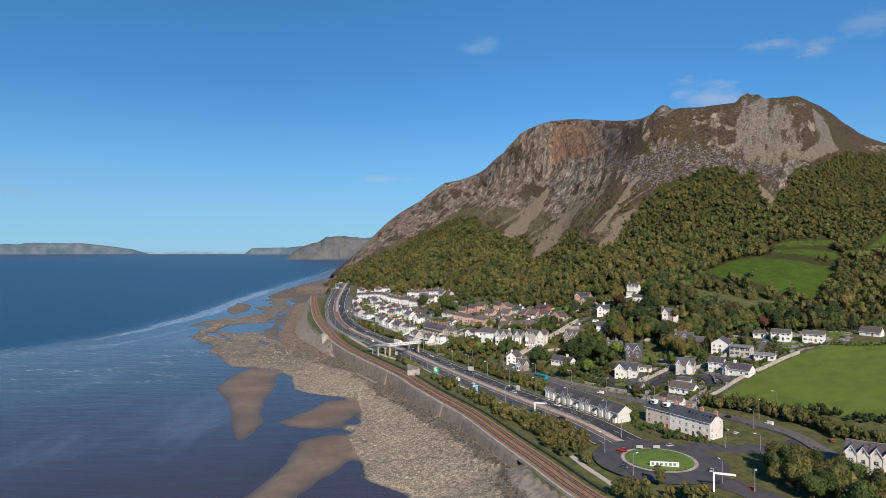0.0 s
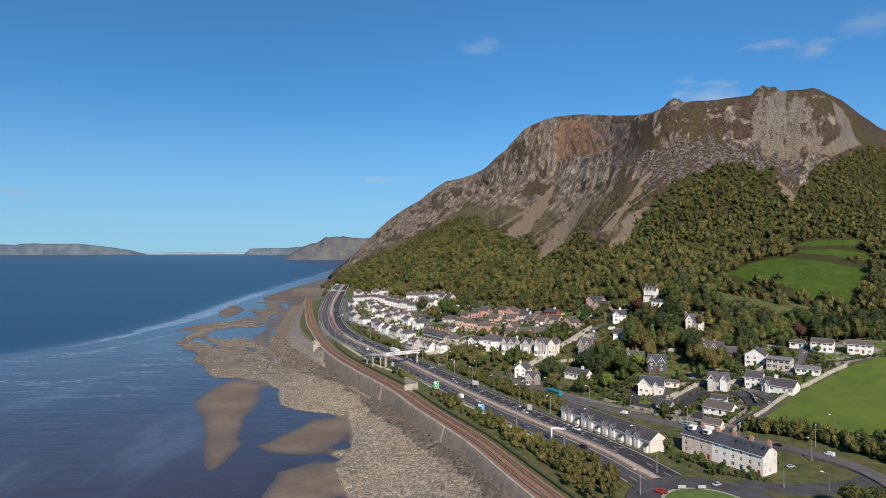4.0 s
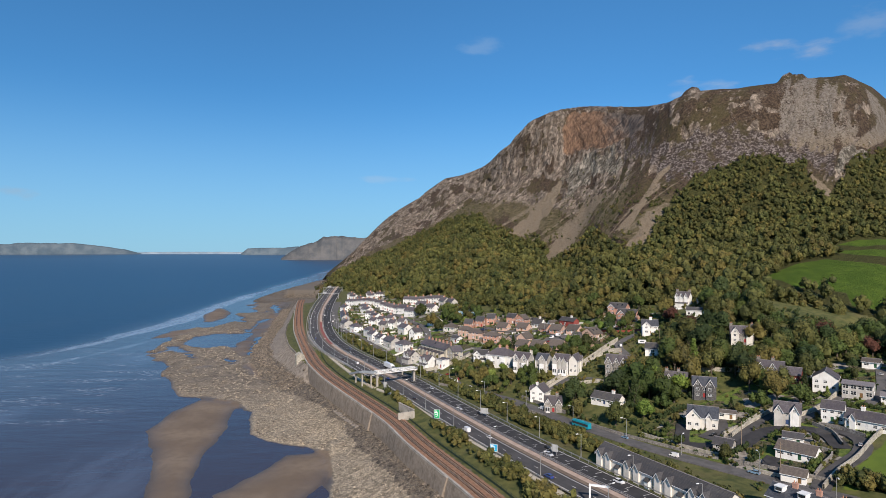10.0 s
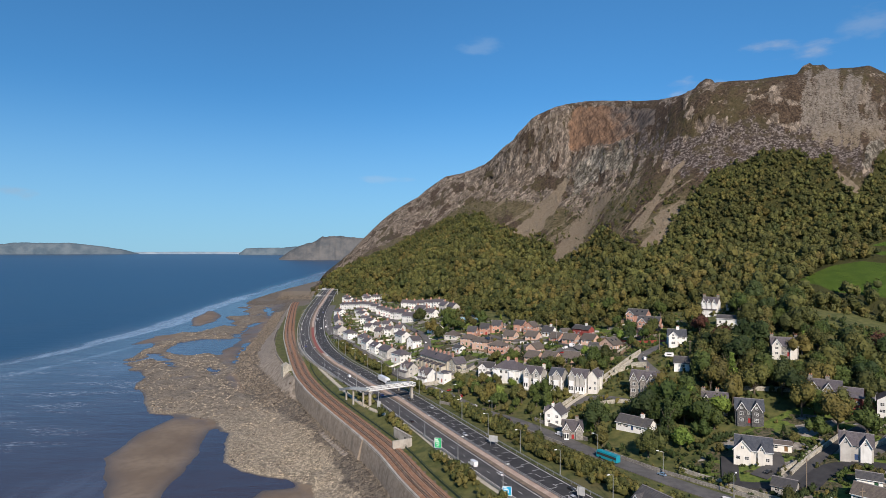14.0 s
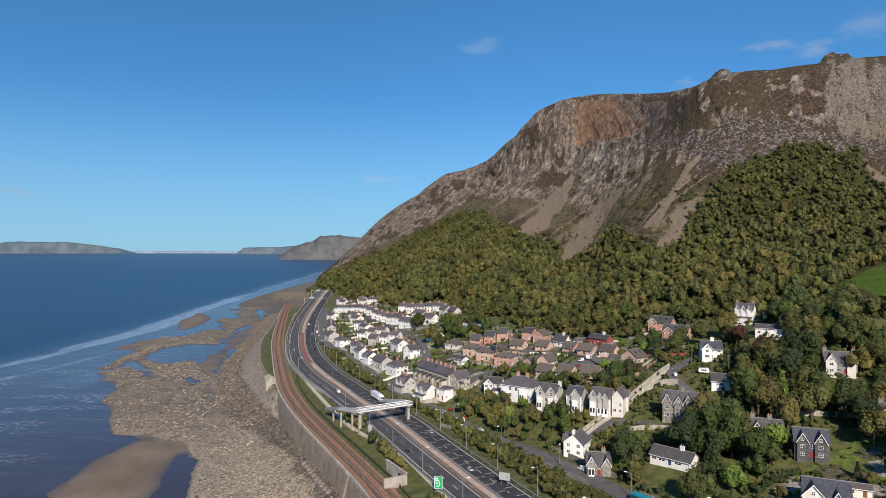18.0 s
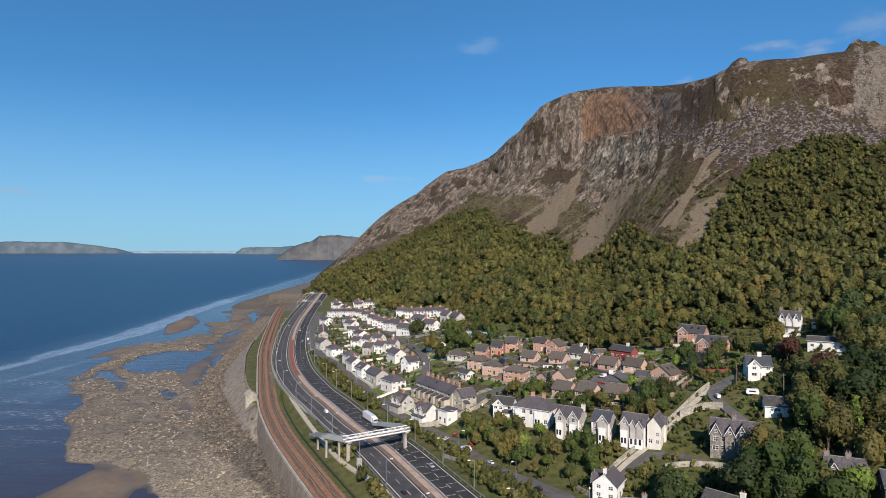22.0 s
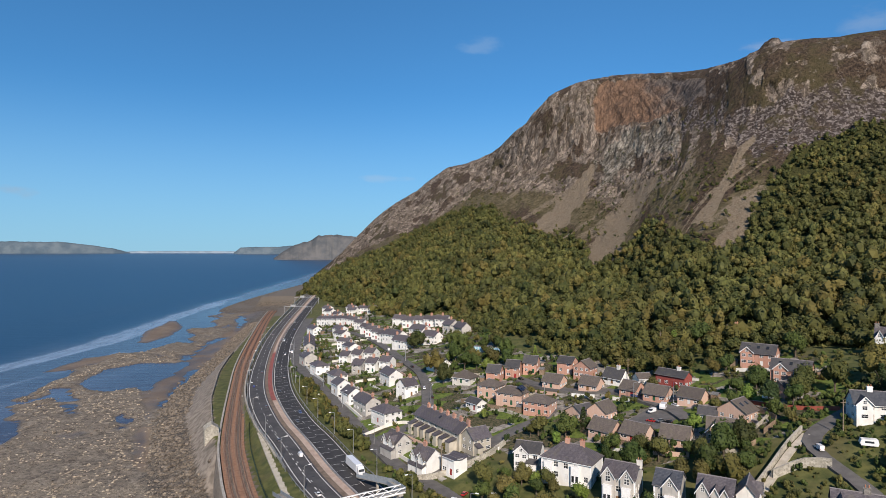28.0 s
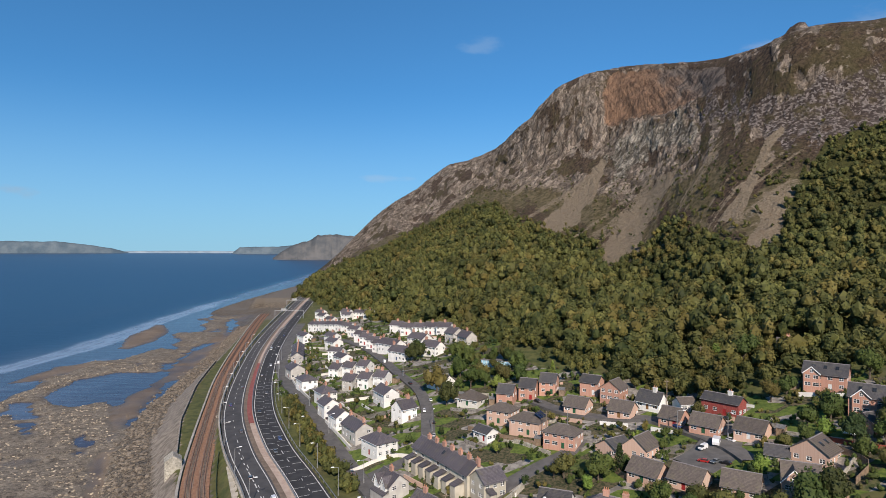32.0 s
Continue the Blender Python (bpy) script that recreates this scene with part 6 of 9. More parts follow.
semi(109.6, 475.8, -30, 9.0, BRICK, TILE, 8, 7.8, label="red brick house half hidden in the wood", stacks=1)
# tall seaside villas
house(19.1, 405.2, -22, 9.0, 8.0, 5.4, 8.0, WHITE, TILE_DARK, "white modern house with a dark roof and balcony", gables=((-2.0, 5.0, 7.6, -1, WHITE),), lean=(2.2, 4.0, 2.4, 2.4, -1))
house(28.6, 395.0, -33, 16.5, 11.0, 7.0, 10.8, WHITE, SLATE, "large white double villa with a hipped slate roof", hip=True, chimneys=(-1.5, 3.5), pot=BRICK, bays=((-5.6, -1, 2.6, 5.6), (3.4, -1, 2.6, 5.6)), floor=3.2, tall=1.8, trim=True)
house(37.6, 381.6, -31, 9.6, 9.0, 8.0, 11.0, PEBBLE, SLATE, "tall grey villa with two gables and white bays", chimneys=(5.0,), pot=CREAM, gables=((-2.8, 3.6, 10.7, -1, PEBBLE), (2.6, 3.6, 10.7, -1, PEBBLE)), bays=((-2.8, -1.12, 2.4, 5.2), (2.6, -1.12, 2.4, 5.2)), floor=2.7, tall=1.7, trim=True)
house(46.2, 374.6, -31, 6.8, 9.0, 7.8, 10.8, PEBBLE, SLATE_BLUE, "narrow grey villa with a white bay and blue slates", gables=((1.0, 4.0, 10.5, -1, PEBBLE),), bays=((1.0, -1.12, 2.5, 5.2),), floor=2.7, tall=1.7, trim=True)
house(54.0, 368.4, -31, 8.8, 9.0, 7.8, 10.8, PEBBLE, SLATE, "tall grey villa with white trim and a glazed porch", gables=((-2.8, 3.2, 10.5, -1, PEBBLE), (0.2, 2.0, 9.6, -1, PEBBLE), (2.5, 2.0, 9.6, -1, PEBBLE)), bays=((-2.8, -1.12, 2.4, 5.2), (1.4, -1.06, 4.6, 2.4)), floor=2.7, tall=1.7, trim=True)
house(59.3, 365.6, 59, 9.4, 4.8, 7.6, 10.6, CREAM, SLATE, "cream gabled end wing of the grey villa", floor=2.7, tall=1.4, gables=((1.6, 2.6, 9.8, -1, CREAM),), wide=0.8)
house(76.5, 354.2, -28, 14.5, 9.5, 6.8, 10.6, STONE, SLATE, "large grey stone house with four gables", gables=((-5.4, 3.4, 10.2, -1, STONE), (-1.0, 3.0, 9.6, -1, STONE), (2.6, 3.4, 10.2, -1, STONE), (5.8, 2.4, 9.0, -1, STONE)), chimneys=(0.0,), pot=STONE, floor=3.0, tall=1.6)
house(131.2, 423.3, -38, 9.0, 8.2, 6.8, 10.2, WHITE, SLATE, "tall white house with three gables below the wood", gables=((-3.0, 2.6, 9.4, -1, WHITE), (0.0, 2.6, 9.4, -1, WHITE), (3.0, 2.6, 9.4, -1, WHITE)), chimneys=(-4.0, 4.0), pot=STONE, lean=(0, 8.6, 1.6, 2.5, -1), floor=2.9)
house(140.5, 418.6, -38, 8.5, 5.0, 2.5, 3.6, WHITE, SLATE, "low white outbuilding beside the tall house", "outbuilding")
house(128.9, 397.6, -30, 14.0, 7.5, 3.6, 5.1, WHITE, TILE_DARK, "long white flat-roofed house among trees")
house(101.4, 390.2, -14, 9.5, 7.0, 5.2, 8.6, WHITE, SLATE_BLUE, "white cottage with a blue slate roof and tall stack", gables=((-2.2, 4.6, 7.6, -1, WHITE),), chimneys=(0.6,), pot=WHITE)
bungalow(96.8, 368.2, -22, 11.0, WHITE, TILE_DARK, 9, 5.4)
house(40.2, 347.0, 58, 9.0, 7.8, 5.2, 8.6, WHITE, SLATE, "white gabled house with a slate roof and dormers", chimneys=(-4.0,), pot=WHITE, gables=((1.6, 2.6, 7.4, 1, WHITE), (-1.6, 2.6, 7.4, 1, WHITE)), bays=((0.4, 1, 3.2, 2.7),))
house(43.0, 332.2, -8, 8.4, 7.6, 4.2, 7.4, STONE, SLATE, "grey stone lodge with white bargeboards", gables=((-2.8, 3.2, 7.0, -1, STONE), (2.6, 3.0, 6.8, -1, STONE)), chimneys=(2.0,), pot=STONE, bays=((-2.8, -1.15, 2.0, 2.6),))
bungalow(64.6, 330.0, -46, 15.0, WHITE, TILE_DARK, 7.4, 5.3, label="long white bungalow with a dark brown roof", chimneys=(3.0,))
house(134.8, 365.0, -20, 12.0, 8.6, 5.6, 9.0, STONE, SLATE, "stone house with cream timbered gables among trees", gables=((-3.8, 4.0, 8.6, -1, CREAM), (3.6, 3.2, 8.2, -1, CREAM)), chimneys=(-5.4, 5.4), pot=STONE)
house(93.2, 333.6, -24, 10.5, 8.6, 5.0, 8.2, STONE, SLATE, "grey stone house behind garden trees", gables=((-3.4, 3.2, 7.8, -1, STONE),), chimneys=(-4.6, 1.0), pot=STONE)
house(100.6, 324.6, -22, 10.0, 8.6, 5.8, 9.1, DARKSTONE, SLATE_BLUE, "dark slate-stone house with white windows", gables=((-2.8, 3.2, 8.6, -1, DARKSTONE), (2.4, 3.4, 8.8, -1, DARKSTONE)))
house(90.0, 300.6, -26, 11.5, 9.6, 4.6, 8.2, CREAM, SLATE_BLUE, "cream house with a wide glazed gable and blue slates", gables=((-3.4, 5.4, 7.8, -1, CREAM), (2.4, 2.2, 6.6, -1, CREAM)))
house(99.8, 304.0, -26, 7.0, 5.0, 2.6, 3.3, CREAM, TILE, "cream garage with a flat brown roof", "garage")
house(128.4, 328.2, -36, 11.5, 8.6, 7.6, 11.0, STONE, SLATE, "tall stone villa with two gables and big stacks", gables=((-3.4, 3.6, 10.6, -1, STONE), (1.6, 3.6, 10.6, -1, STONE)), chimneys=(-5.0, 1.0), pot=STONE, floor=2.8, tall=1.6)
house(134.4, 322.7, -36, 6.5, 8.0, 6.4, 9.2, REDBRICK, SLATE, "red painted end house joined to the villa")
house(143.4, 317.0, 55, 10.5, 9.6, 5.8, 9.2, WHITE, SLATE, "white gabled house with glazed balconies")
house(148.6, 306.4, -40, 11.0, 8.6, 5.6, 6.4, PEBBLE, LEAD, "modern grey house with a flat roof and balconies", floor=2.7, wide=1.9, tall=1.7)
house(115.8, 293.6, -32, 9.4, 7.8, 5.4, 8.6, PEBBLE, SLATE, "grey house with a white gable and front gables", gables=((-3.0, 3.0, 8.0, -1, PEBBLE), (2.6, 3.0, 8.2, -1, WHITE)))
house(88.6, 281.1, -40, 6.6, 6.0, 2.6, 4.4, PEBBLE, TILE_DARK, "grey double garage with white doors", "garage")
bungalow(105.4, 269.3, -48, 12.5, WHITE, TILE, 7.6, 5.2)
house(109.1, 278.5, -32, 5.6, 5.0, 2.4, 3.7, WHITE, TILE_DARK, "small white garage with a red door", "garage")
house(97.2, 256.9, -40, 6.2, 5.0, 2.4, 4.0, WHITE, TILE, "small white bungalow annexe behind a wall", "outbuilding")
house(135.2, 281.4, -50, 14.0, 7.8, 3.4, 6.2, WHITE, SLATE, "long white cottage with a slate roof", chimneys=(-2.0,), pot=WHITE, gables=((-4.4, 2.0, 5.2, -1, WHITE),))
house(129.4, 290.4, -40, 7.6, 7.2, 5.4, 8.0, WHITE, SLATE, "white house with a dark slate roof and garage")
bungalow(155.0, 296.2, -38, 10.5, WHITE, LEAD, 6.4, 3.8, label="low white garden house with a glazed front")
house(177.2, 322.2, -38, 10.6, 8.0, 4.9, 6.8, WHITE, TILE, "white two-storey house with a shallow roof")
house(170.8, 331.4, -42, 6.0, 5.6, 2.6, 3.8, WHITE, TILE, "white annexe beside a drive", "outbuilding")
house(188.0, 312.0, -38, 11.0, 8.0, 4.9, 6.8, WHITE, TILE, "white house with wide windows above the field")
bungalow(217.0, 311.5, -50, 10.5, WHITE, TILE, 8, 5.6)
# the new white row behind the main road, and the tall beige terrace
for k in range(12):
    d = (k - 5.5) * 3.62 + (k // 3) * 0.35 - 0.5
    house(58.6 + d * math.cos(radians(-62)), 252.9 + d * math.sin(radians(-62)), -62, 3.6, 8.2, 4.5, 7.2, CREAM if k % 5 else WHITE, TILE_DARK, "new cream terraced house with a dark tiled roof", group="new terrace",
          gables=((0.0, 2.0, 6.0, -1, CREAM),) if k % 3 != 2 else (), gable_windows=False, lean=(0.4, 1.5, 1.0, 2.2, -1) if k % 3 == 2 else ())
for k in range(5):
    d = (k - 2) * 5.36
    tt = house(87.4 + d * math.cos(radians(-56.7)), 224.5 + d * math.sin(radians(-56.7)), -56.7, 5.34, 8.4, 6.9, 9.5, BEIGE if k in (0, 1) else (WHITE if k == 2 else CREAM), SLATE_BLUE, "tall beige terraced house with arched windows and slates",
               chimneys=(2.4,), pot=BRICK, group="tall terrace", floor=2.3, tall=1.4, wide=0.85, skylights=0 if k < 3 else 3, gable_windows=k == 4)
    if k in (0, 1):
        d_ = part("dormer", Solid().box(-0.9, -3.1, 7.5, 0.9, -1.0, 8.6).box(-1.05, -3.25, 8.6, 1.05, -0.8, 8.75), TRIM, tt)
        part("pane", Solid().box(-0.75, -3.13, 7.7, 0.75, -3.11, 8.45), GLASS, d_)
for k in range(3):
    dd = (k - 1) * 6.2
    house(128.6 + dd * 0.755, 179.4 - dd * 0.656, -41, 6.15, 9.0, 6.6, 9.4, CREAM, SLATE, "tall cream terraced house with twin gables", gables=((-1.5, 2.8, 8.9, -1, CREAM), (1.5, 2.8, 8.9, -1, CREAM)), floor=2.5, tall=1.5, group="cream terrace", gable_windows=False)
# blue cabin in the playground
cabin = thing("portable_cabin", 15.5, 510.5, height(15.5, 510.5) - 0.4, -20, "pale blue panelled cabin behind the gardens", "cabin")
BLUE = dull("pale blue panel paint", (0.22, 0.40, 0.52), (0.32, 0.52, 0.62), 1.0, 0.6, local=True)
part("body", Solid().box(-6.0, -2.0, 0, 6.0, 2.0, 3.0), BLUE, cabin)
part("roof", Solid().box(-6.15, -2.15, 3.0, 6.15, 2.15, 3.15), LEAD, cabin)
for k in range(8):
    part("panel_rib", lambda: Solid().box(-0.06, -2.06, 0, 0.06, -2.0, 3.0), TRIM, cabin, at=pose(-5.25 + k * 1.5, 0, 0), key=("cabinrib",))


# ---- carriageways, median and railway ----
main = ROAD[ROAD[:, 1] > 206]
mz = road_z(main[:, 1])
ml, mr = road_half(main[:, 1])
ribbon("road", main, -ml, -2.2, mz, ASPHALT, "worn grey carriageway on the sea side")
ribbon("road", main, 1.4, mr, mz, ASPHALT_DARK, "dark newly surfaced carriageway on the land side")
GRAVEL = dull("brown median gravel", (0.13, 0.095, 0.07), (0.21, 0.16, 0.12), 0.6, 0.95, 8.0)
PINKISH = dull("pinkish concrete median", (0.34, 0.25, 0.20), (0.46, 0.36, 0.29), 0.5, 0.9, 5.0)
ribbon("median", main, -2.2, -0.7, mz + 0.06, GRAVEL, "brown gravel margin of the median", category="median")
ribbon("median", main, -0.7, 1.4, mz + 0.14, PINKISH, "pinkish concrete strip between the carriageways", category="median")
red = main[(main[:, 1] > 492) & (main[:, 1] < 600)]
ribbon("median", red, -0.9, 0.9, road_z(red[:, 1]) + 0.2, REDSTRIP, "red surfaced strip in the median", category="median")


def stripes(name, line, off, width, z_up, on=None, gap=0.0, material=PAINT, label="white painted lane line", lo=-1e9, hi=1e9):
    """A painted line along the road, whole or in dashes."""
    fine = spline(line[::2], 1.5) if on else line
    fine = fine[(fine[:, 1] > lo) & (fine[:, 1] < hi)]
    if callable(off):
        off = off(fine[:, 1])
    a, b = offset(fine, np.asarray(off) - width / 2), offset(fine, np.asarray(off) + width / 2)
    z = (road_z(fine[:, 1]) + z_up)[:, None]
    v = np.concatenate([np.hstack([a, z]), np.hstack([b, z])])
    n = len(fine)
    i = np.arange(n - 1)
    if on:
        d = np.concatenate([[0], np.cumsum(np.linalg.norm(np.diff(fine[:, :2], axis=0), axis=1))])[:-1]
        i = i[(d % (on + gap)) < on]
    return tagged(sheet(name, v, np.stack([i, i + n, i + 1 + n, i + 1], 1), material), label, "road marking", kind="stuff")


stripes("edge_line", main, lambda y: -road_half(y)[0] + 1.0, 0.24, 0.012, label="white edge line of the road")
stripes("edge_line", main, -2.9, 0.22, 0.012, label="white edge line of the road")
stripes("edge_line", main, 2.0, 0.22, 0.012, label="white edge line of the road")
stripes("edge_line", main, lambda y: road_half(y)[1] - 0.7, 0.24, 0.012, label="white edge line of the road")
stripes("lane_line", main, lambda y: (-road_half(y)[0] - 1.9) / 2, 0.17, 0.012, 2.2, 6.0)
stripes("lane_line", main, lambda y: (road_half(y)[1] + 1.3) / 2, 0.17, 0.012, 2.2, 6.0)
stripes("slip_line", main, lambda y: -road_half(y)[0] + 3.6, 0.3, 0.012, 1.2, 1.3, lo=395, hi=470, label="broken white line of the slip lane")


def along(line, y, off):
    """Place and heading (degrees from +x) on a line at height y of the plan."""
    i = int(np.argmin(np.abs(line[:, 1] - y)))
    i = min(max(i, 1), len(line) - 2)
    d = line[i + 1, :2] - line[i - 1, :2]
    d = d / np.linalg.norm(d)
    f = (y - line[i, 1]) / (d[1] if abs(d[1]) > 0.1 else 0.1)
    p = line[i, :2] + d * f + np.array([d[1], -d[0]]) * off
    return float(p[0]), float(p[1]), math.degrees(math.atan2(d[1], d[0]))


# thin bars across the two newly surfaced lanes
bars = Solid()
yy = 232.0
while yy < 560:
    for lane, half in ((3.7, 1.35), (7.3, 1.35)):
        px, py, hd = along(main, yy + (1.4 if lane > 5 else 0), lane)
        c, s_ = math.cos(radians(hd)), math.sin(radians(hd))
        z = float(road_z(py)) + 0.013
        bars.face(*[(px + c * a + s_ * b, py + s_ * a - c * b, z) for a, b in ((-0.09, -half), (0.09, -half), (0.09, half), (-0.09, half))])
    yy += 5.2
o = new("cross_bars", bars.mesh("cross_bars", PAINT))
tagged(o, "thin pale bars across the new lanes", "road marking", kind="stuff")

# railway
rails = RAIL[(RAIL[:, 1] > -150) & (RAIL[:, 1] < 915)]
ribbon("track_bed", rails, -3.8, 3.8, RAIL_Z, BALLAST, "rust brown ballast bed of a double railway", 0.9, category="railway")
RAIL_STEEL = dull("rusty rail steel", (0.16, 0.085, 0.055), (0.26, 0.15, 0.10), 2.0, 0.55, metal=0.3)
SLEEPER = dull("pale concrete sleeper", (0.26, 0.20, 0.155), (0.34, 0.27, 0.21), 2.0, 0.9)
DARKBALLAST = dull("oily dark ballast", (0.055, 0.038, 0.03), (0.10, 0.07, 0.052), 1.0, 0.95)
for mid in (-1.75, 1.75):
    tr_ = thing("railway_track", *rails[40, :2], RAIL_Z, 0, "rusty railway track on concrete sleepers", "railway track", "tracks")
    inv = tr_.matrix_basis.inverted()
    for side in (-0.72, 0.72):
        r = ribbon("rail", rails, mid + side - 0.075, mid + side + 0.075, RAIL_Z + 0.32, RAIL_STEEL, "", 0.2, kind="", category="")
        r.parent, r.matrix_parent_inverse = tr_, inv
        for key in ("label", "category", "kind"):
            if key in r:
                del r[key]
    fine = spline(rails[::2], 0.75)
    fine = fine[(fine[:, 1] > 100) & (fine[:, 1] < 620)]
    t = np.gradient(fine[:, :2], axis=0)
    t /= np.linalg.norm(t, axis=1)[:, None]
    nn = np.stack([t[:, 1], -t[:, 0]], 1)
    c = fine[:, :2] + nn * mid
    q = np.stack([c - nn * 1.25 - t * 0.12, c + nn * 1.25 - t * 0.12, c + nn * 1.25 + t * 0.12, c - nn * 1.25 + t * 0.12], 1)
    v = np.concatenate([q.reshape(-1, 2), np.full((len(q) * 4, 1), RAIL_Z + 0.12)], 1)
    sl = sheet("sleeper_run", v, np.arange(len(v)).reshape(-1, 4), SLEEPER)
    sl.parent, sl.matrix_parent_inverse = tr_, inv
    tagged(sl, "concrete sleepers in a row", kind="stuff")
    w = ribbon("four_foot", rails, mid - 0.35, mid + 0.35, RAIL_Z + 0.06, DARKBALLAST, "", 0.05, kind="", category="")
    w.parent, w.matrix_parent_inverse = tr_, inv
    for key in ("label", "category", "kind"):
        if key in w:
            del w[key]


def strip_thing(name, line, d0, d1, z, material, thick, parent):
    r = ribbon(name, line, d0, d1, z, material, "", thick, kind="", category="")
    for key in ("label", "category", "kind"):
        if key in r:
            del r[key]
    r.parent, r.matrix_parent_inverse = parent, parent.matrix_basis.inverted()
    return r


STEEL = dull("galvanised steel", (0.30, 0.30, 0.30), (0.44, 0.44, 0.43), 2.0, 0.45, metal=0.6, local=True)
GREENFENCE = dull("dark green fence paint", (0.022, 0.040, 0.026), (0.04, 0.06, 0.04), 2.0, 0.6, local=True)


def barrier(name, line, off, lo, hi, label, category, zf, beams=((0.45, 0.32),), post=0.75, gap=4.0, material=STEEL, thick=0.09, w=0.12):
    """A rail or fence on posts along a line."""
    l = line[(line[:, 1] > lo) & (line[:, 1] < hi)]
    mid = offset(l, off if not callable(off) else off(l[:, 1]))
    z = zf(l, mid)
    root = thing(name, float(mid[len(l) // 2, 0]), float(mid[len(l) // 2, 1]), float(z[len(l) // 2]), 0, label, category)
    lm = np.hstack([mid, np.zeros((len(mid), 1))])
    for top, deep in beams:
        strip_thing("beam", lm, -thick / 2, thick / 2, z + top + deep / 2, material, deep, root)
    d = np.concatenate([[0], np.cumsum(np.linalg.norm(np.diff(mid, axis=0), axis=1))])
    for s_ in np.arange(0, d[-1], gap):
        x, y, zz = np.interp(s_, d, mid[:, 0]), np.interp(s_, d, mid[:, 1]), np.interp(s_, d, z)
        part("post", lambda: Solid().box(-w / 2, -w / 2, -0.4, w / 2, w / 2, post), material, root, at=pose(x - root.location.x, y - root.location.y, zz - root.location.z), key=("post", name, post, w))
    return root


road_level = lambda l, m: road_z(l[:, 1]) + 0.1
land_level = lambda l, m: heights(m[:, 0], m[:, 1])
barrier("guard_rail", main, 1.1, 225, 700, "galvanised guard rail along the median", "guard rail", road_level, ((0.5, 0.32), (0.95, 0.1)), 1.0, 3.6)
barrier("guard_rail", main, lambda y: road_half(y)[1] + 0.6, 225, 560, "galvanised guard rail beside the grass verge", "guard rail", road_level, ((0.5, 0.32),), 0.75, 4.0)
barrier("guard_rail", main, lambda y: -road_half(y)[0] - 0.5, 215, 420, "galvanised guard rail on the sea side of the road", "guard rail", road_level, ((0.5, 0.32),), 0.75, 4.0)
barrier("metal_fence", main, lambda y: -road_half(y)[0] - 0.6, 420, 880, "pale metal parapet on the retaining wall", "fence", road_level, ((0.3, 0.5), (0.75, 0.25), (1.15, 0.1)), 1.3, 4.0)
barrier("wire_fence", RAIL, 5.6, 160, 470, "dark green mesh fence beside the railway", "fence", land_level, ((0.45, 0.7), (1.2, 0.1)), 1.4, 3.0, GREENFENCE, 0.03)
# retaining wall between railway and road where the road climbs
tagged(ribbon("retaining_wall", main[(main[:, 1] > 430) & (main[:, 1] < 890)], -main[(main[:, 1] > 430) & (main[:, 1] < 890)][:, 1] * 0 - 11.4, -main[(main[:, 1] > 430) & (main[:, 1] < 890)][:, 1] * 0 - 10.9 + 0.0,
             road_z(main[(main[:, 1] > 430) & (main[:, 1] < 890)][:, 1]) + 0.25, CONCRETE, "weathered concrete retaining wall below the road", 14.0, category="wall"), kind="structure")
def sea_face():
    n = Nodes("sloped sea wall masonry, stained")
    cell = n.axis(n.voronoi(1.5, out="Color"), 0)
    c = n.mix(cell, (0.165, 0.135, 0.106), (0.24, 0.20, 0.158))
    c = n.mix(n.step(n.noise(0.35, 4), 0.4, 0.7, 0, 0.5), c, (0.29, 0.245, 0.195))
    c = n.mix(n.step(n.noise(0.5, 5, stretch=(1, 1, 0.25)), 0.52, 0.7, 0, 0.6), c, (0.105, 0.088, 0.07))
    return n.done(c, 0.9, 0, n.math("ADD", n.noise(6.0, 3), cell), 0.4, 0.05, 0.2)


SEAFACE = sea_face()
SEAWALL = stone_wall("weathered sea wall masonry", (0.17, 0.145, 0.12), (0.33, 0.29, 0.245), 1.1)
near_rail = RAIL[(RAIL[:, 1] > 100) & (RAIL[:, 1] < 900)]
ribbon("sea_wall", near_rail, -4.9, -4.2, RAIL_Z + 0.35, CONCRETE, "pale concrete coping of the sea wall", 1.2, category="wall")
# the sloping masonry face down to the shingle
face_line = RAIL[(RAIL[:, 1] > 192) & (RAIL[:, 1] < 446)]
face_toe = toe(face_line[:, 1]) - 0.9 - (RAIL_Z - 0.1)
profile = ((4.5, 0.0), (4.75, -0.02), (4.95, -0.22), (5.0, -0.26), (5.4, 0.25), (5.85, 0.6), (6.3, 1.0))
face_v = np.stack([np.hstack([offset(face_line, -d_), (RAIL_Z - 0.1 + (dz if dz <= 0 else dz * face_toe))[:, None] if dz > 0 else np.full((len(face_line), 1), RAIL_Z - 0.1 + dz)]) for d_, dz in profile], 1)
tagged(sheet("sea_wall", face_v.reshape(-1, 3), grid_faces(len(face_line), len(profile)), SEAFACE), "sloping grey brown masonry face of the sea wall", "wall", kind="structure")
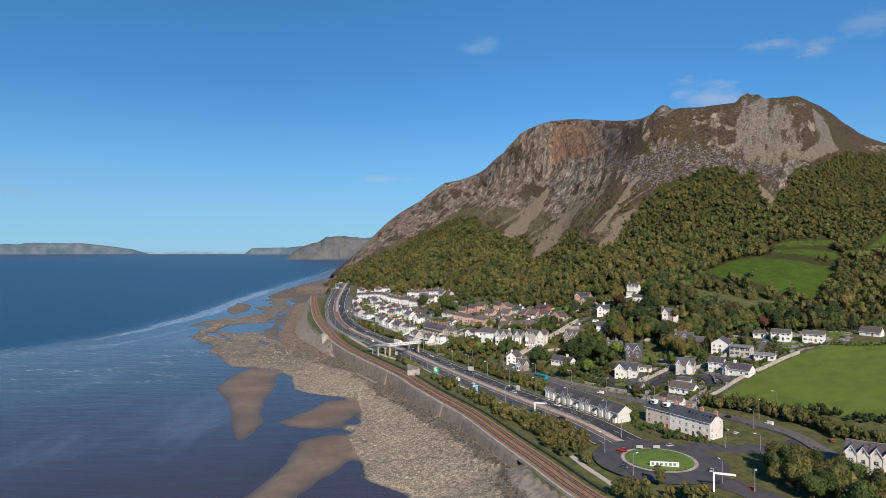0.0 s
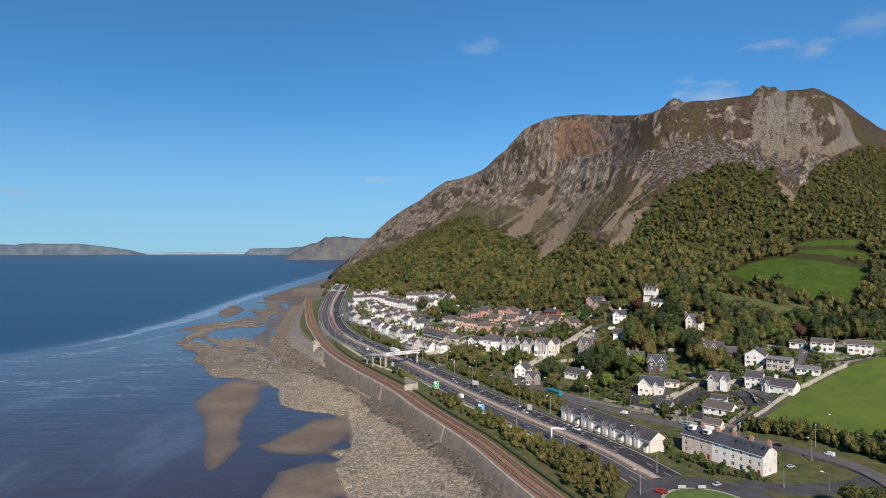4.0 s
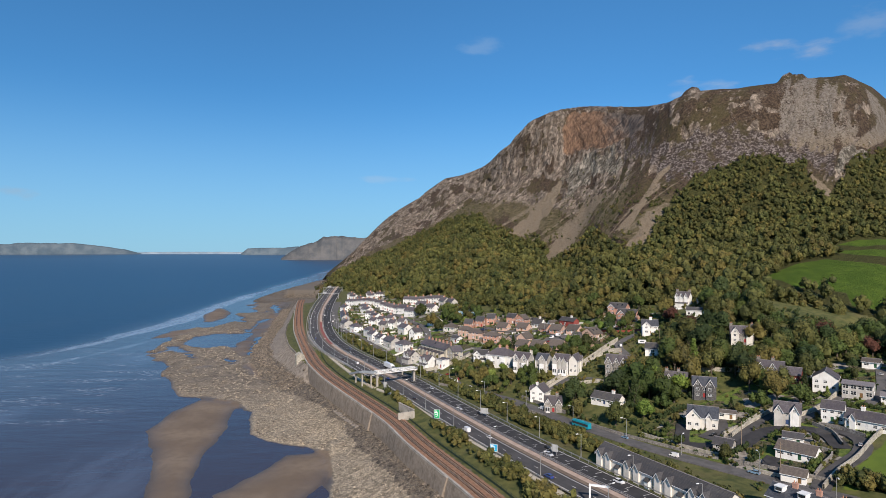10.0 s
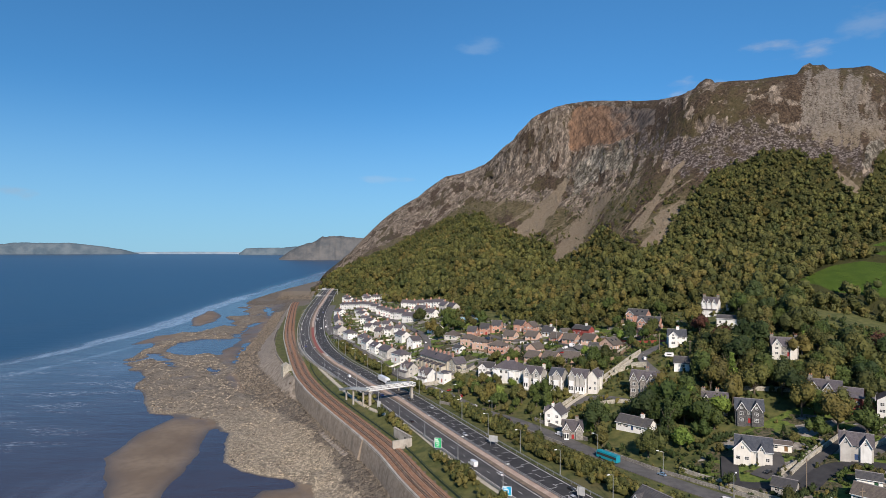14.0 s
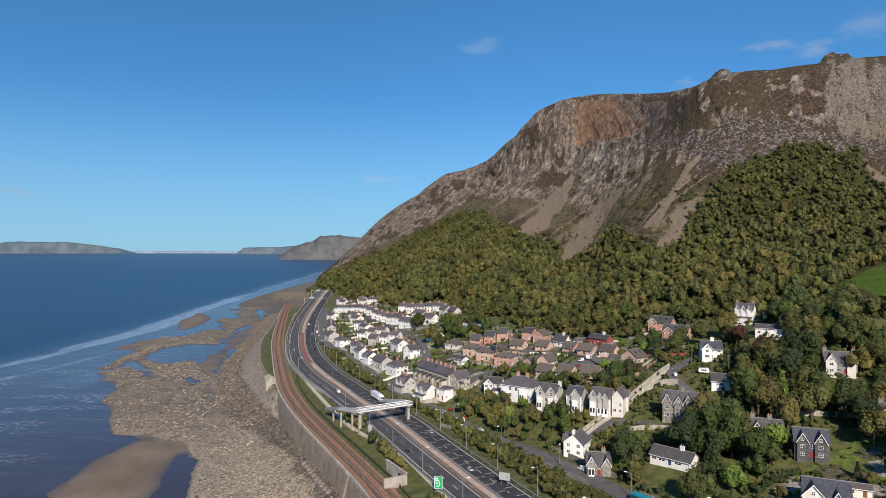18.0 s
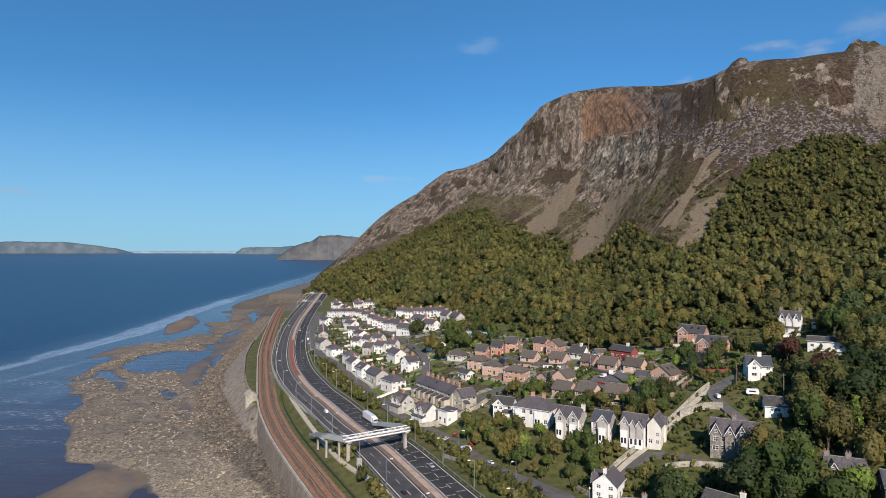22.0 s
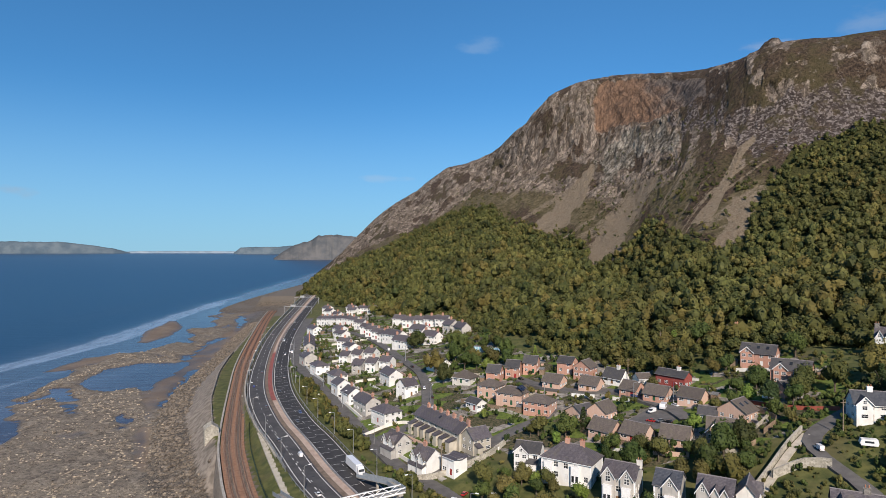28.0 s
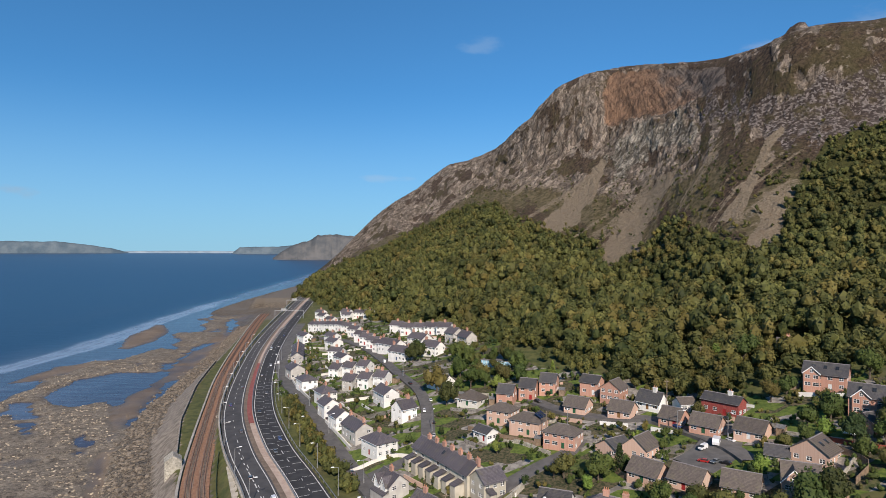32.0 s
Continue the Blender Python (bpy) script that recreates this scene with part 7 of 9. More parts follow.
# stone buttress on the face and the slabbed toe beside it
for by_, wide in ((337.0, 2.6), (262.0, 2.0)):
    k = int(np.argmin(np.abs(RAIL[:, 1] - by_)))
    d_ = RAIL[k + 1] - RAIL[k - 1]
    bt = thing("buttress", float(RAIL[k, 0]), float(RAIL[k, 1]), RAIL_Z, math.degrees(math.atan2(d_[1], d_[0])), "pale stone buttress stepping down the sea wall", "buttress")
    drop = float(toe(by_)) - RAIL_Z - 0.6
    body = Solid()
    x0, x1 = -wide / 2, wide / 2
    side = [(4.6, 0.2), (5.3, 0.2), (7.2, drop), (4.6, drop)]
    for xx in (x0, x1):
        body.face(*[(xx, yy, zz) for yy, zz in (side if xx == x1 else side[::-1])])
    for (ya, za), (yb, zb) in zip(side, side[1:] + side[:1]):
        body.face((x0, ya, za), (x1, ya, za), (x1, yb, zb), (x0, yb, zb))
    part("body", body, SEAFACE, bt)
    part("coping", Solid().box(-wide / 2 - 0.1, 4.5, 0.2, wide / 2 + 0.1, 5.4, 0.42), CONCRETE, bt)
slab_line = spline([tuple(p) for p in offset(RAIL[(RAIL[:, 1] > 340) & (RAIL[:, 1] < 378)], -8.6)], 2.9)
ledge = thing("toe_ledge", float(slab_line[5, 0]), float(slab_line[5, 1]), 0.0, 0, "row of worn pale concrete slabs at the wall's foot", "ledge")
for a_, b_ in zip(slab_line[:-1], slab_line[1:]):
    turn_ = math.atan2(b_[1] - a_[1], b_[0] - a_[0])
    part("slab", lambda: Solid().box(-1.2, -1.1, -1.6, 1.2, 1.1, 0.1, 0.12), SEAWALL, ledge, at=pose(float(a_[0]) - ledge.location.x, float(a_[1]) - ledge.location.y, float(ground(a_[0], a_[1])) + 0.15, 0, 0, math.degrees(turn_)), key=("toeslab",))

# low wall at the edge of the grass apron
ap_line = RAIL[(RAIL[:, 1] > 470) & (RAIL[:, 1] < 640)]
ribbon("sea_wall", ap_line, -0.5 * apron(ap_line[:, 1]) - 0.5, -0.5 * apron(ap_line[:, 1]), RAIL_Z + 0.5, SEAWALL, "low dark stone wall round the grass apron", 1.4, category="wall")

# tunnel mouth
# near-black colour that holds the darkness inside tunnel and underpass
DARK = dull("near-black tunnel shade", (0.006, 0.006, 0.006), (0.012, 0.012, 0.012), 1.0, 0.95)
tun = thing("tunnel_portal", -136.5, 904, 33.0, 6, "grey concrete road tunnel mouth in the headland", "tunnel")
ps = Solid()
ps.box(-13, -1, -4, -10.5, 14, 7.5).box(10.5, -1, -4, 13, 14, 7.5).box(-1.4, -1, -4, 1.4, 14, 6.2).box(-13, -1, 6.2, 13, 14, 8.2)
part("portal_wall", ps, CONCRETE, tun)
part("bore", Solid().box(-10.5, 13, -2, -1.4, 13.6, 6.2).box(1.4, 13, -2, 10.5, 13.6, 6.2), DARK, tun)
for yy, hi in ((742, 6.0), (800, 5.6)):
    gxx, gyy, hd = along(main, yy, 0)
    g = thing("sign_gantry", gxx, gyy, float(road_z(yy)), hd - 90, "slim grey steel sign gantry over the lanes", "gantry")
    part("post", Solid().box(-10.8, -0.15, 0, -10.5, 0.15, hi), STEEL, g)
    part("post", Solid().box(10.5, -0.15, 0, 10.8, 0.15, hi), STEEL, g)
    part("beam", Solid().box(-10.8, -0.25, hi, 10.8, 0.25, hi + 0.35), STEEL, g)
    part("sign_board", Solid().box(-6, -0.35, hi - 0.2, -2, -0.27, hi + 1.6), STEEL, g)


# ---- street furniture ----
def lamp(x, y, z, turn, high, proto={}):
    key = round(high, 1)
    if key not in proto:
        root = thing("street_lamp", x, y, z, turn, "slim grey street lamp column with one arm", "street lamp", "road lamps")
        part("column", Solid().tube((0, 0, -0.5), (0, 0, high), 0.13, 0.07, 6).tube((0, 0, -0.5), (0, 0, 1.4), 0.19, 0.17, 6), STEEL, root)
        part("arm", Solid().tube((0, 0, high - 0.05), (1.5, 0, high + 0.25), 0.055, 0.045, 6), STEEL, root)
        part("lantern", Solid().box(1.2, -0.16, high + 0.15, 2.0, 0.16, high + 0.33, 0.03), TRIM, root)
        proto[key] = root
        return root
    return copy_thing(proto[key], pose(x, y, z, 0, 0, turn))


for k in range(20):
    y = 232 + k * 19.5
    x_, y_, hd = along(main, y, float(road_half(y)[1]) + 2.0)
    lamp(x_, y_, height(x_, y_), hd + 90, 7.4)
for k in range(18):
    y = 240 + k * 23.5
    x_, y_, hd = along(main, y, -float(road_half(y)[0]) - 0.1)
    lamp(x_, y_, float(road_z(y)), hd - 90, 7.2)
for x, y in ((93, 203), (101, 196), (62, 214), (52, 198), (78, 172), (84, 166), (55, 178), (112, 222), (100, 243), (90, 262), (74, 279), (62, 297), (47, 313), (33, 338), (17, 356), (2, 384), (-12, 408), (-27, 437),
             (-44, 478), (-58, 512), (-80, 568), (30, 446), (56, 432), (-9, 462), (-22, 524), (118, 230), (128, 236), (66, 425)):
    lamp(x, y, height(x, y), (x * 37 + y * 11) % 360, 6.5)
WOODPOLE = dull("weathered timber pole", (0.16, 0.12, 0.085), (0.25, 0.20, 0.15), 2.0, 0.9, local=True)
for x, y, h in ((93, 279, 9), (96, 262, 9), (59, 448, 8), (78, 470, 12), (100, 372, 10), (23, 441, 8), (-5, 408, 8), (112, 345, 9), (92, 385, 8)):
    p = thing("utility_pole", x, y, height(x, y), 0, "weathered timber utility pole with a crossarm", "utility pole", "poles")
    part("pole", lambda: Solid().tube((0, 0, -0.5), (0, 0, 9), 0.15, 0.1, 7), WOODPOLE, p, key=("upole",))
    part("crossarm", lambda: Solid().box(-0.7, -0.06, 8.3, 0.7, 0.06, 8.42), WOODPOLE, p, key=("uarm",))

SIGN_GREEN = dull("green sign sheeting", (0.01, 0.30, 0.10), (0.015, 0.36, 0.13), 1.0, 0.4, local=True)
SIGN_BLUE = dull("blue sign sheeting", (0.01, 0.26, 0.50), (0.015, 0.31, 0.58), 1.0, 0.4, local=True)
SIGN_BACK = dull("grey sign back", (0.36, 0.37, 0.37), (0.46, 0.46, 0.45), 1.0, 0.5, local=True, metal=0.2)


def road_sign(x, y, z, turn, w, h, up, face, label, bars_=()):
    w, h, up = w * 0.66, h * 0.66, up * 0.8
    r = thing("road_sign", x, y, z, turn, label, "road sign")
    for px in (-w * 0.3, w * 0.3):
        part("post", Solid().tube((px, 0.12, -0.4), (px, 0.12, up + h * 0.9), 0.07, 0.07, 6), STEEL, r)
    b = part("board", Solid().box(-w / 2, -0.03, up, w / 2, 0.03, up + h), face, r)
    if bars_:
        part("border", Solid().box(-w / 2, -0.045, up, w / 2, -0.035, up + 0.12).box(-w / 2, -0.045, up + h - 0.12, w / 2, -0.035, up + h).box(-w / 2, -0.045, up, -w / 2 + 0.12, -0.035, up + h).box(w / 2 - 0.12, -0.045, up, w / 2, -0.035, up + h), TRIM, b)
    for x0, z0, x1, z1 in bars_:
        part("lettering_bar", Solid().box(x0 * w, -0.05, up + z0 * h, x1 * w, -0.034, up + z1 * h), TRIM, b)


text = ((-0.38, 0.78, -0.02, 0.88), (-0.38, 0.62, 0.12, 0.72), (0.1, 0.25, 0.18, 0.6), (-0.3, 0.42, -0.05, 0.5), (-0.2, 0.18, 0.06, 0.26))
road_sign(-3.6, 316.5, 13.6, -8, 3.4, 5.0, 1.6, SIGN_GREEN, "tall green direction sign on two posts", text)
road_sign(14.6, 278.0, 13.3, -10, 3.6, 3.6, 2.0, SIGN_BLUE, "blue lane sign beside the carriageway", text)
road_sign(14.6, 321.5, 13.6, 160, 4.6, 3.2, 2.2, SIGN_BACK, "large sign seen from its grey back", ())
road_sign(33.8, 278.0, 13.3, 155, 3.0, 3.4, 2.0, SIGN_BACK, "grey backed sign on the verge", ())
road_sign(-27.5, 365.0, 14.2, 160, 2.6, 3.6, 2.0, SIGN_BACK, "grey sign back on the sea side verge", ())
road_sign(-56.0, 492.0, 17.0, -10, 1.6, 2.4, 0.8, TRIM, "white village sign board on the verge", ())
for gxx, gyy, arm in ((36.0, 241.0, 4.8), (73.0, 166.0, 5.4)):
    g = thing("sign_gantry", gxx, gyy, float(road_z(gyy)), -20, "white cantilever sign gantry", "gantry")
    part("post", Solid().box(-0.22, -0.22, 0, 0.22, 0.22, 4.9), TRIM, g)
    part("arm", Solid().box(-0.25, -0.25, 4.9, arm, 0.25, 5.35), TRIM, g)

# footbridge
BRIDGE_BLUE = dull("pale blue grey bridge paint", (0.24, 0.27, 0.29), (0.32, 0.35, 0.37), 1.0, 0.5, local=True)
ax, ay, bx, by = -32.6, 375.6, -15.3, 386.6
bl, bt = math.hypot(bx - ax, by - ay), math.degrees(math.atan2(by - ay, bx - ax))
fb = thing("footbridge", ax, ay, 14.2, bt, "white steel truss footbridge over the dual carriageway", "footbridge")
part("deck", Solid().box(-1.2, -1.1, 5.5, bl + 1.2, 1.1, 5.85), CONCRETE, fb)
for side in (-1.15, 1.15):
    tr_s = Solid().box(-1.0, side - 0.09, 5.7, bl + 1.0, side + 0.09, 6.0).box(-1.0, side - 0.09, 6.85, bl + 1.0, side + 0.09, 7.05)
    n = 10
    for k in range(n):
        x0, x1 = k * bl / n, (k + 1) * bl / n
        tr_s.tube((x0, side, 5.85 if k % 2 else 6.95), (x1, side, 6.95 if k % 2 else 5.85), 0.085, None, 5)
    part("truss", tr_s, TRIM, fb)
for px in (0.2, bl - 0.2):
    part("pier", Solid().box(px - 0.45, -0.45, -1.5, px + 0.45, 0.45, 5.1).box(px - 0.6, -1.3, 5.1, px + 0.6, 1.3, 5.5), CONCRETE, fb)


def ramp(parent, p, q, pier_at):
    """A sloping path with parapets from p to q (local places)."""
    d = Vector(q) - Vector(p)
    s_ = Vector((-d.y, d.x, 0)).normalized() * 1.0
    r = Solid()
    lo, hi = Vector((0, 0, -0.25)), Vector((0, 0, 0))
    P, Q = Vector(p), Vector(q)
    c = [P - s_, P + s_, Q + s_, Q - s_]
    r.face(*c), r.face(*[v + lo for v in reversed(c)])
    for i in range(4):
        j = (i + 1) % 4
        r.face(c[i], c[j], c[j] + lo, c[i] + lo)
    rp = part("ramp", r, CONCRETE, parent)
    for k in (-1, 1):
        e = s_ * k
        up = Vector((0, 0, 0.85))
        t_ = s_.normalized() * 0.05
        w = Solid()
        for off_ in (t_, -t_):
            w.face(P + e + off_, Q + e + off_, Q + e + up + off_, P + e + up + off_)
        w.face(P + e + up + t_, Q + e + up + t_, Q + e + up - t_, P + e + up - t_)
        part("parapet", w, BRIDGE_BLUE, rp)
    for f in pier_at:
        m = P + d * f
        part("pier", Solid().box(m.x - 0.3, m.y - 0.3, -1.5, m.x + 0.3, m.y + 0.3, m.z - 0.25), CONCRETE, rp)


ramp(fb, (-0.6, 0, 5.85), (-3.6, 10.0, 5.0), (0.3, 0.9))
ramp(fb, (-3.6, 10.0, 5.0), (-1.6, 26.0, 1.2), (0.5,))
ramp(fb, (bl + 0.8, 0, 5.85), (bl + 2.2, 9.0, 4.6), (0.5,))
ramp(fb, (bl + 2.2, 9.0, 4.6), (bl + 1.0, 25.0, 1.6), (0.4,))

# underpass wing walls on the sea side
uw = thing("underpass", -14.0, 331.5, 12.6, -60, "pale concrete underpass mouth beside the railway", "underpass")
part("wing_wall", Solid().box(-7.5, -2.0, -1.5, 5.0, -1.4, 3.0), CONCRETE, uw)
part("wing_wall", Solid().box(5.0, -8.5, -1.5, 5.6, -1.4, 2.6, 0.0), CONCRETE, uw)
part("coping", Solid().box(-7.6, -2.1, 3.0, 5.7, -1.3, 3.2), CONCRETE, uw)
# thin dark plate on the wall, painted as the mouth's shade
part("opening", Solid().box(1.0, -2.02, -0.6, 4.0, -2.005, 1.9), DARK, uw)
# stone hut on the apron
hut = thing("stone_hut", -88.5, 459.5, 11.0, -65, "roofless pale stone hut beside the railway", "hut")
hs = Solid()
facade(hs, (-2.6, -2.4), (2.6, -2.4), -2.5, 3.6, [(2.2, 3.0, 0.6, 1.6)])
facade(hs, (2.6, -2.4), (2.6, 2.4), -2.5, 3.6, []), facade(hs, (2.6, 2.4), (-2.6, 2.4), -2.5, 3.6, []), facade(hs, (-2.6, 2.4), (-2.6, -2.4), -2.5, 3.6, [])
hs.face((2.6, -2.4, 3.6), (2.6, 2.4, 3.6), (2.6, 0, 5.2)), hs.face((-2.6, -2.4, 3.6), (-2.6, 2.4, 3.6), (-2.6, 0, 5.2))
part("wall", hs, PALESTONE, hut)
hr = Solid()
gable_roof(hr, 5.2, 4.8, 3.6, 5.2, 0.15, 0.12, 0.1)
part("roof", hr, PALESTONE, hut)
cab = thing("lineside_cabinet", -93.5, 512, 11.9, -70, "small pale concrete cabinet on the grass apron", "cabinet")
part("body", Solid().box(-1.3, -0.9, -0.3, 1.3, 0.9, 1.6, 0.05), CONCRETE, cab)
part("lid", Solid().box(-1.4, -1.0, 1.6, 1.4, 1.0, 1.75), CONCRETE, cab)


# ---- streets, gardens, trees ----
STREETS = []


def street(points, width, label, material=LANE, up=0.22, name="street"):
    line = spline([(x, y) for x, y in points], 3.0)
    STREETS.append((line, width))
    n = 5
    rows = [offset(line, d) for d in np.linspace(-width / 2, width / 2, n)]
    v = np.stack(rows, 1)
    z = heights(v[..., 0].ravel(), v[..., 1].ravel()).reshape(v.shape[:2])
    z = np.maximum(z, z.mean(1, keepdims=True) - 0.15) * 0.4 + 0.6 * z.mean(1, keepdims=True) + up
    top = np.concatenate([v, z[..., None]], 2)
    skirt0, skirt1 = top[:, :1] - [0, 0, 1.2], top[:, -1:] - [0, 0, 1.2]
    g = np.concatenate([skirt0, top, skirt1], 1)
    return tagged(sheet(name, g.reshape(-1, 3), grid_faces(len(line), n + 2), material), label, "street", kind="structure")


street([(122, 186), (122.5, 200), (121, 213), (115, 226), (106, 241), (94, 255), (79, 271), (66, 286), (54, 303), (45, 317), (37, 332), (26, 350), (13, 366), (3, 385), (-6, 402), (-16, 416), (-21, 426), (-31, 448), (-46, 484), (-63, 524), (-76, 553), (-87, 583), (-97, 626), (-104, 672), (-109, 720)], 6.4, "old coast road through the village")
street([(-16, 417), (-8, 411.5), (4, 417), (12, 424), (21, 430), (28, 434), (32, 440)], 4.6, "narrow village lane beside the terrace")
street([(18, 482), (24, 472), (30, 462), (37, 454.5), (45, 449.5), (52, 446), (57, 439), (61.5, 429), (65, 420), (66, 412)], 6.0, "pale estate road between bungalows")
street([(65, 424), (60, 419), (53, 415)], 11.0, "paved turning area of the estate")
street([(-12, 447), (-10, 456), (-10, 468), (-11, 485), (-14, 501), (-19, 516), (-25, 533), (-33, 560), (-42, 586), (-52, 609), (-62, 628), (-74, 644), (-88, 658), (-99, 668)], 5.2, "village street between white houses")
street([(-26, 440), (-19, 443), (-12, 448)], 5.0, "short side street by the hipped house")
street([(82, 352), (85, 366), (84, 378), (85, 386), (90, 391), (98, 394.5), (108, 399)], 4.2, "narrow lane climbing past the stone house")
street([(69, 350), (62, 357), (55, 360), (48, 357), (39, 352)], 4.0, "walled side lane")
street([(100, 250), (106, 256), (114, 261), (122, 266), (127, 273), (126, 281), (118, 285)], 5.0, "dark asphalt drive beside the field wall", ASPHALT)
street([(92, 285), (100, 291), (109, 297.5), (120, 305), (132, 312)], 3.4, "narrow walled back lane", ASPHALT)
street([(98, 309), (94, 296), (86, 290)], 5.0, "dark drive beside the cream house", ASPHALT)
PATH = dull("pale gravel path", (0.36, 0.32, 0.25), (0.48, 0.43, 0.35), 0.6, 0.9, 6.0)
street([(44, 355), (50, 360), (57, 365), (64.5, 371), (72, 378), (79, 384.5), (86, 390)], 1.8, "pale footpath up the slope", PATH, 0.3, "footpath")
street([(-18, 352), (-12, 340), (-3, 318), (8, 294), (20, 270), (31, 246)], 2.4, "pale maintenance path beside the railway", PATH, 0.15, "footpath")
street([(-20, 354), (-33, 374), (-46, 400), (-58, 427), (-69, 453)], 1.7, "pale maintenance path beside the railway", PATH, 0.15, "footpath")
street([(41, 197), (43, 188), (46, 178), (48.5, 169), (50, 160)], 1.8, "pale gravel path down from the roundabout", PATH, 0.2, "footpath")
street([(84, 206), (93, 202), (108, 203), (121, 206)], 7.5, "link road from the roundabout", ASPHALT)

street([(93, 280), (99, 285), (106, 289), (113, 289), (119, 286), (121, 279), (119, 270)], 5.4, "dark asphalt yard between the houses", ASPHALT_DARK)
street([(84, 303), (81, 296), (79, 289), (86, 285), (95, 283)], 4.6, "dark asphalt forecourt beside the garage", ASPHALT_DARK)
street([(94, 255.5), (96, 262), (96, 268), (99, 271)], 4.2, "short parking drive by the white bungalow", ASPHALT_DARK)
street([(119, 294), (126, 297), (134, 303), (143, 306), (150, 309)], 4.0, "pale ramped drive behind stone walls", LANE)
street([(146, 298), (156, 305), (166, 319), (172, 328)], 3.6, "drive to the white houses above the field", LANE)

# roundabout
CX, CY, CZ = 67.0, 191.0, 13.08


def disc(name, r0, r1, z, material, label, n=64, dome=0.0, category="road"):
    a = np.linspace(0, 2 * math.pi, n, endpoint=False)
    rr = np.linspace(r0, r1, 8)
    v = np.array([[(CX + r * math.cos(t) * 1.0, CY + r * math.sin(t), z + dome * (1 - (r / r1) ** 2)) for r in rr] for t in np.append(a, a[:1])]).reshape(-1, 3)
    return tagged(sheet(name, v, grid_faces(n + 1, 8)[:, ::-1], material), label, category, kind="structure")


GRASS = dull("mown verge grass", (0.075, 0.125, 0.020), (0.12, 0.175, 0.034), 0.4, 0.95, 5.0, 0.6, 0.06)
disc("road", 8.5, 20.0, CZ, ASPHALT, "roundabout carriageway of worn asphalt")
disc("kerb", 10.2, 11.4, CZ + 0.14, CONCRETE, "pale concrete kerb ring of the roundabout", category="kerb")
disc("grass_island", 0.01, 10.2, CZ + 0.3, GRASS, "green mown centre of the roundabout", 48, 0.9, "island")
for pts, w in (([(98, 130), (91, 148), (84, 164), (76, 177)], 9.0), ([(62, 205), (58, 214), (52, 228)], 15.0), ([(78, 200), (86, 205)], 8.0)):
    ln = spline(pts, 2.0)
    ribbon("road", ln, -w / 2, w / 2, CZ + 0.02, ASPHALT, "approach of the roundabout in worn asphalt", 0.4)
south = ROAD[ROAD[:, 1] < 140]
ribbon("road", south, -7.5, 7.5, 13.05, ASPHALT, "main road running on past the roundabout", 0.4)
board = thing("banner_sign", 66.0, 183.6, CZ + 0.3, -8, "long white village banner on the roundabout", "sign")
bb = part("board", Solid().box(-4.2, -0.06, 0.3, 4.2, 0.06, 1.7), TRIM, board)
for k in range(6):
    part("lettering_bar", Solid().box(-3.7 + k * 1.25, -0.075, 0.55, -2.9 + k * 1.25, -0.062, 1.4), LEAD, bb)
for k in (-3.6, 0, 3.6):
    part("leg", Solid().box(k - 0.08, 0.061, -0.5, k + 0.08, 0.2, 1.2), STEEL, board)
for dx in (-3, 2.5):
    road_sign(CX + dx, CY + 9.4, CZ + 0.3, 5, 3.4, 1.3, 0.5, SIGN_BACK, "low grey chevron board on the roundabout")


def dry_wall(points, high, label, material=PALESTONE, thick=0.45, name="stone_wall"):
    line = spline(points, 2.5)
    z = heights(line[:, 0], line[:, 1]) + high
    return tagged(ribbon(name, line, -thick / 2, thick / 2, z, material, label, high + 1.0, kind="", category="wall"), label, "wall")


dry_wall([(101, 250), (109, 256.5), (119, 263), (133, 274.5), (148, 283.5), (161, 291.5), (172, 297)], 1.6, "pale mortared stone wall round the green field")
dry_wall([(42, 356), (50, 362.2), (57, 367.4), (64.5, 373.4), (72, 380), (79, 386.5), (86, 392)], 1.5, "pale wall along the climbing footpath")
dry_wall([(92, 289.5), (99, 293.5), (106, 298.5), (112.5, 303)], 1.5, "stone wall along the narrow back lane")
dry_wall([(119.5, 296), (124, 297.2), (129.5, 299.5), (136, 304)], 1.7, "grey retaining wall of the ramped drive")
dry_wall([(121.5, 289), (123, 281), (120.5, 272)], 1.2, "grey terrace wall beside the asphalt yard", STONE)
dry_wall([(123, 288), (127, 282), (129.5, 275)], 1.2, "grey terrace wall beside the asphalt yard", STONE)
dry_wall([(88.5, 266.5), (92.5, 261.5), (97, 256.5), (100.5, 254.5)], 1.2, "low stone garden wall beside the old road")
dry_wall([(102.5, 256.5), (108.5, 262), (113, 265.5), (114.5, 268.5), (112.5, 271.5)], 1.3, "curved garden wall with a timber top", STONE)
dry_wall([(76, 288), (80, 283), (85, 277)], 1.1, "low stone garden wall beside the old road")
dry_wall([(68, 300), (72, 294), (76, 290)], 1.1, "low stone garden wall beside the old road")
dry_wall([(132, 300), (142, 309), (152, 314)], 1.6, "pale wall below the balconied house")
dry_wall([(70, 376), (78, 377.5), (83, 375)], 2.2, "stone retaining wall above a lawn")
dry_wall([(-12, 408), (-4, 408.2), (8, 413.5), (14, 420)], 1.6, "rubble wall between lane and trees")
dry_wall([(-3, 378), (6, 369), (18, 351), (29, 336), (38, 322)], 1.1, "grey roadside garden wall", STONE)
dry_wall([(33, 352), (41, 338), (47, 327)], 1.3, "stone garden wall of the lodge", STONE)
dry_wall([(50, 316), (60, 301), (74, 285), (84, 275)], 1.0, "low stone wall before front gardens", STONE)
dry_wall([(88, 271), (97, 262), (104, 253)], 1.2, "low stone wall before front gardens", STONE)
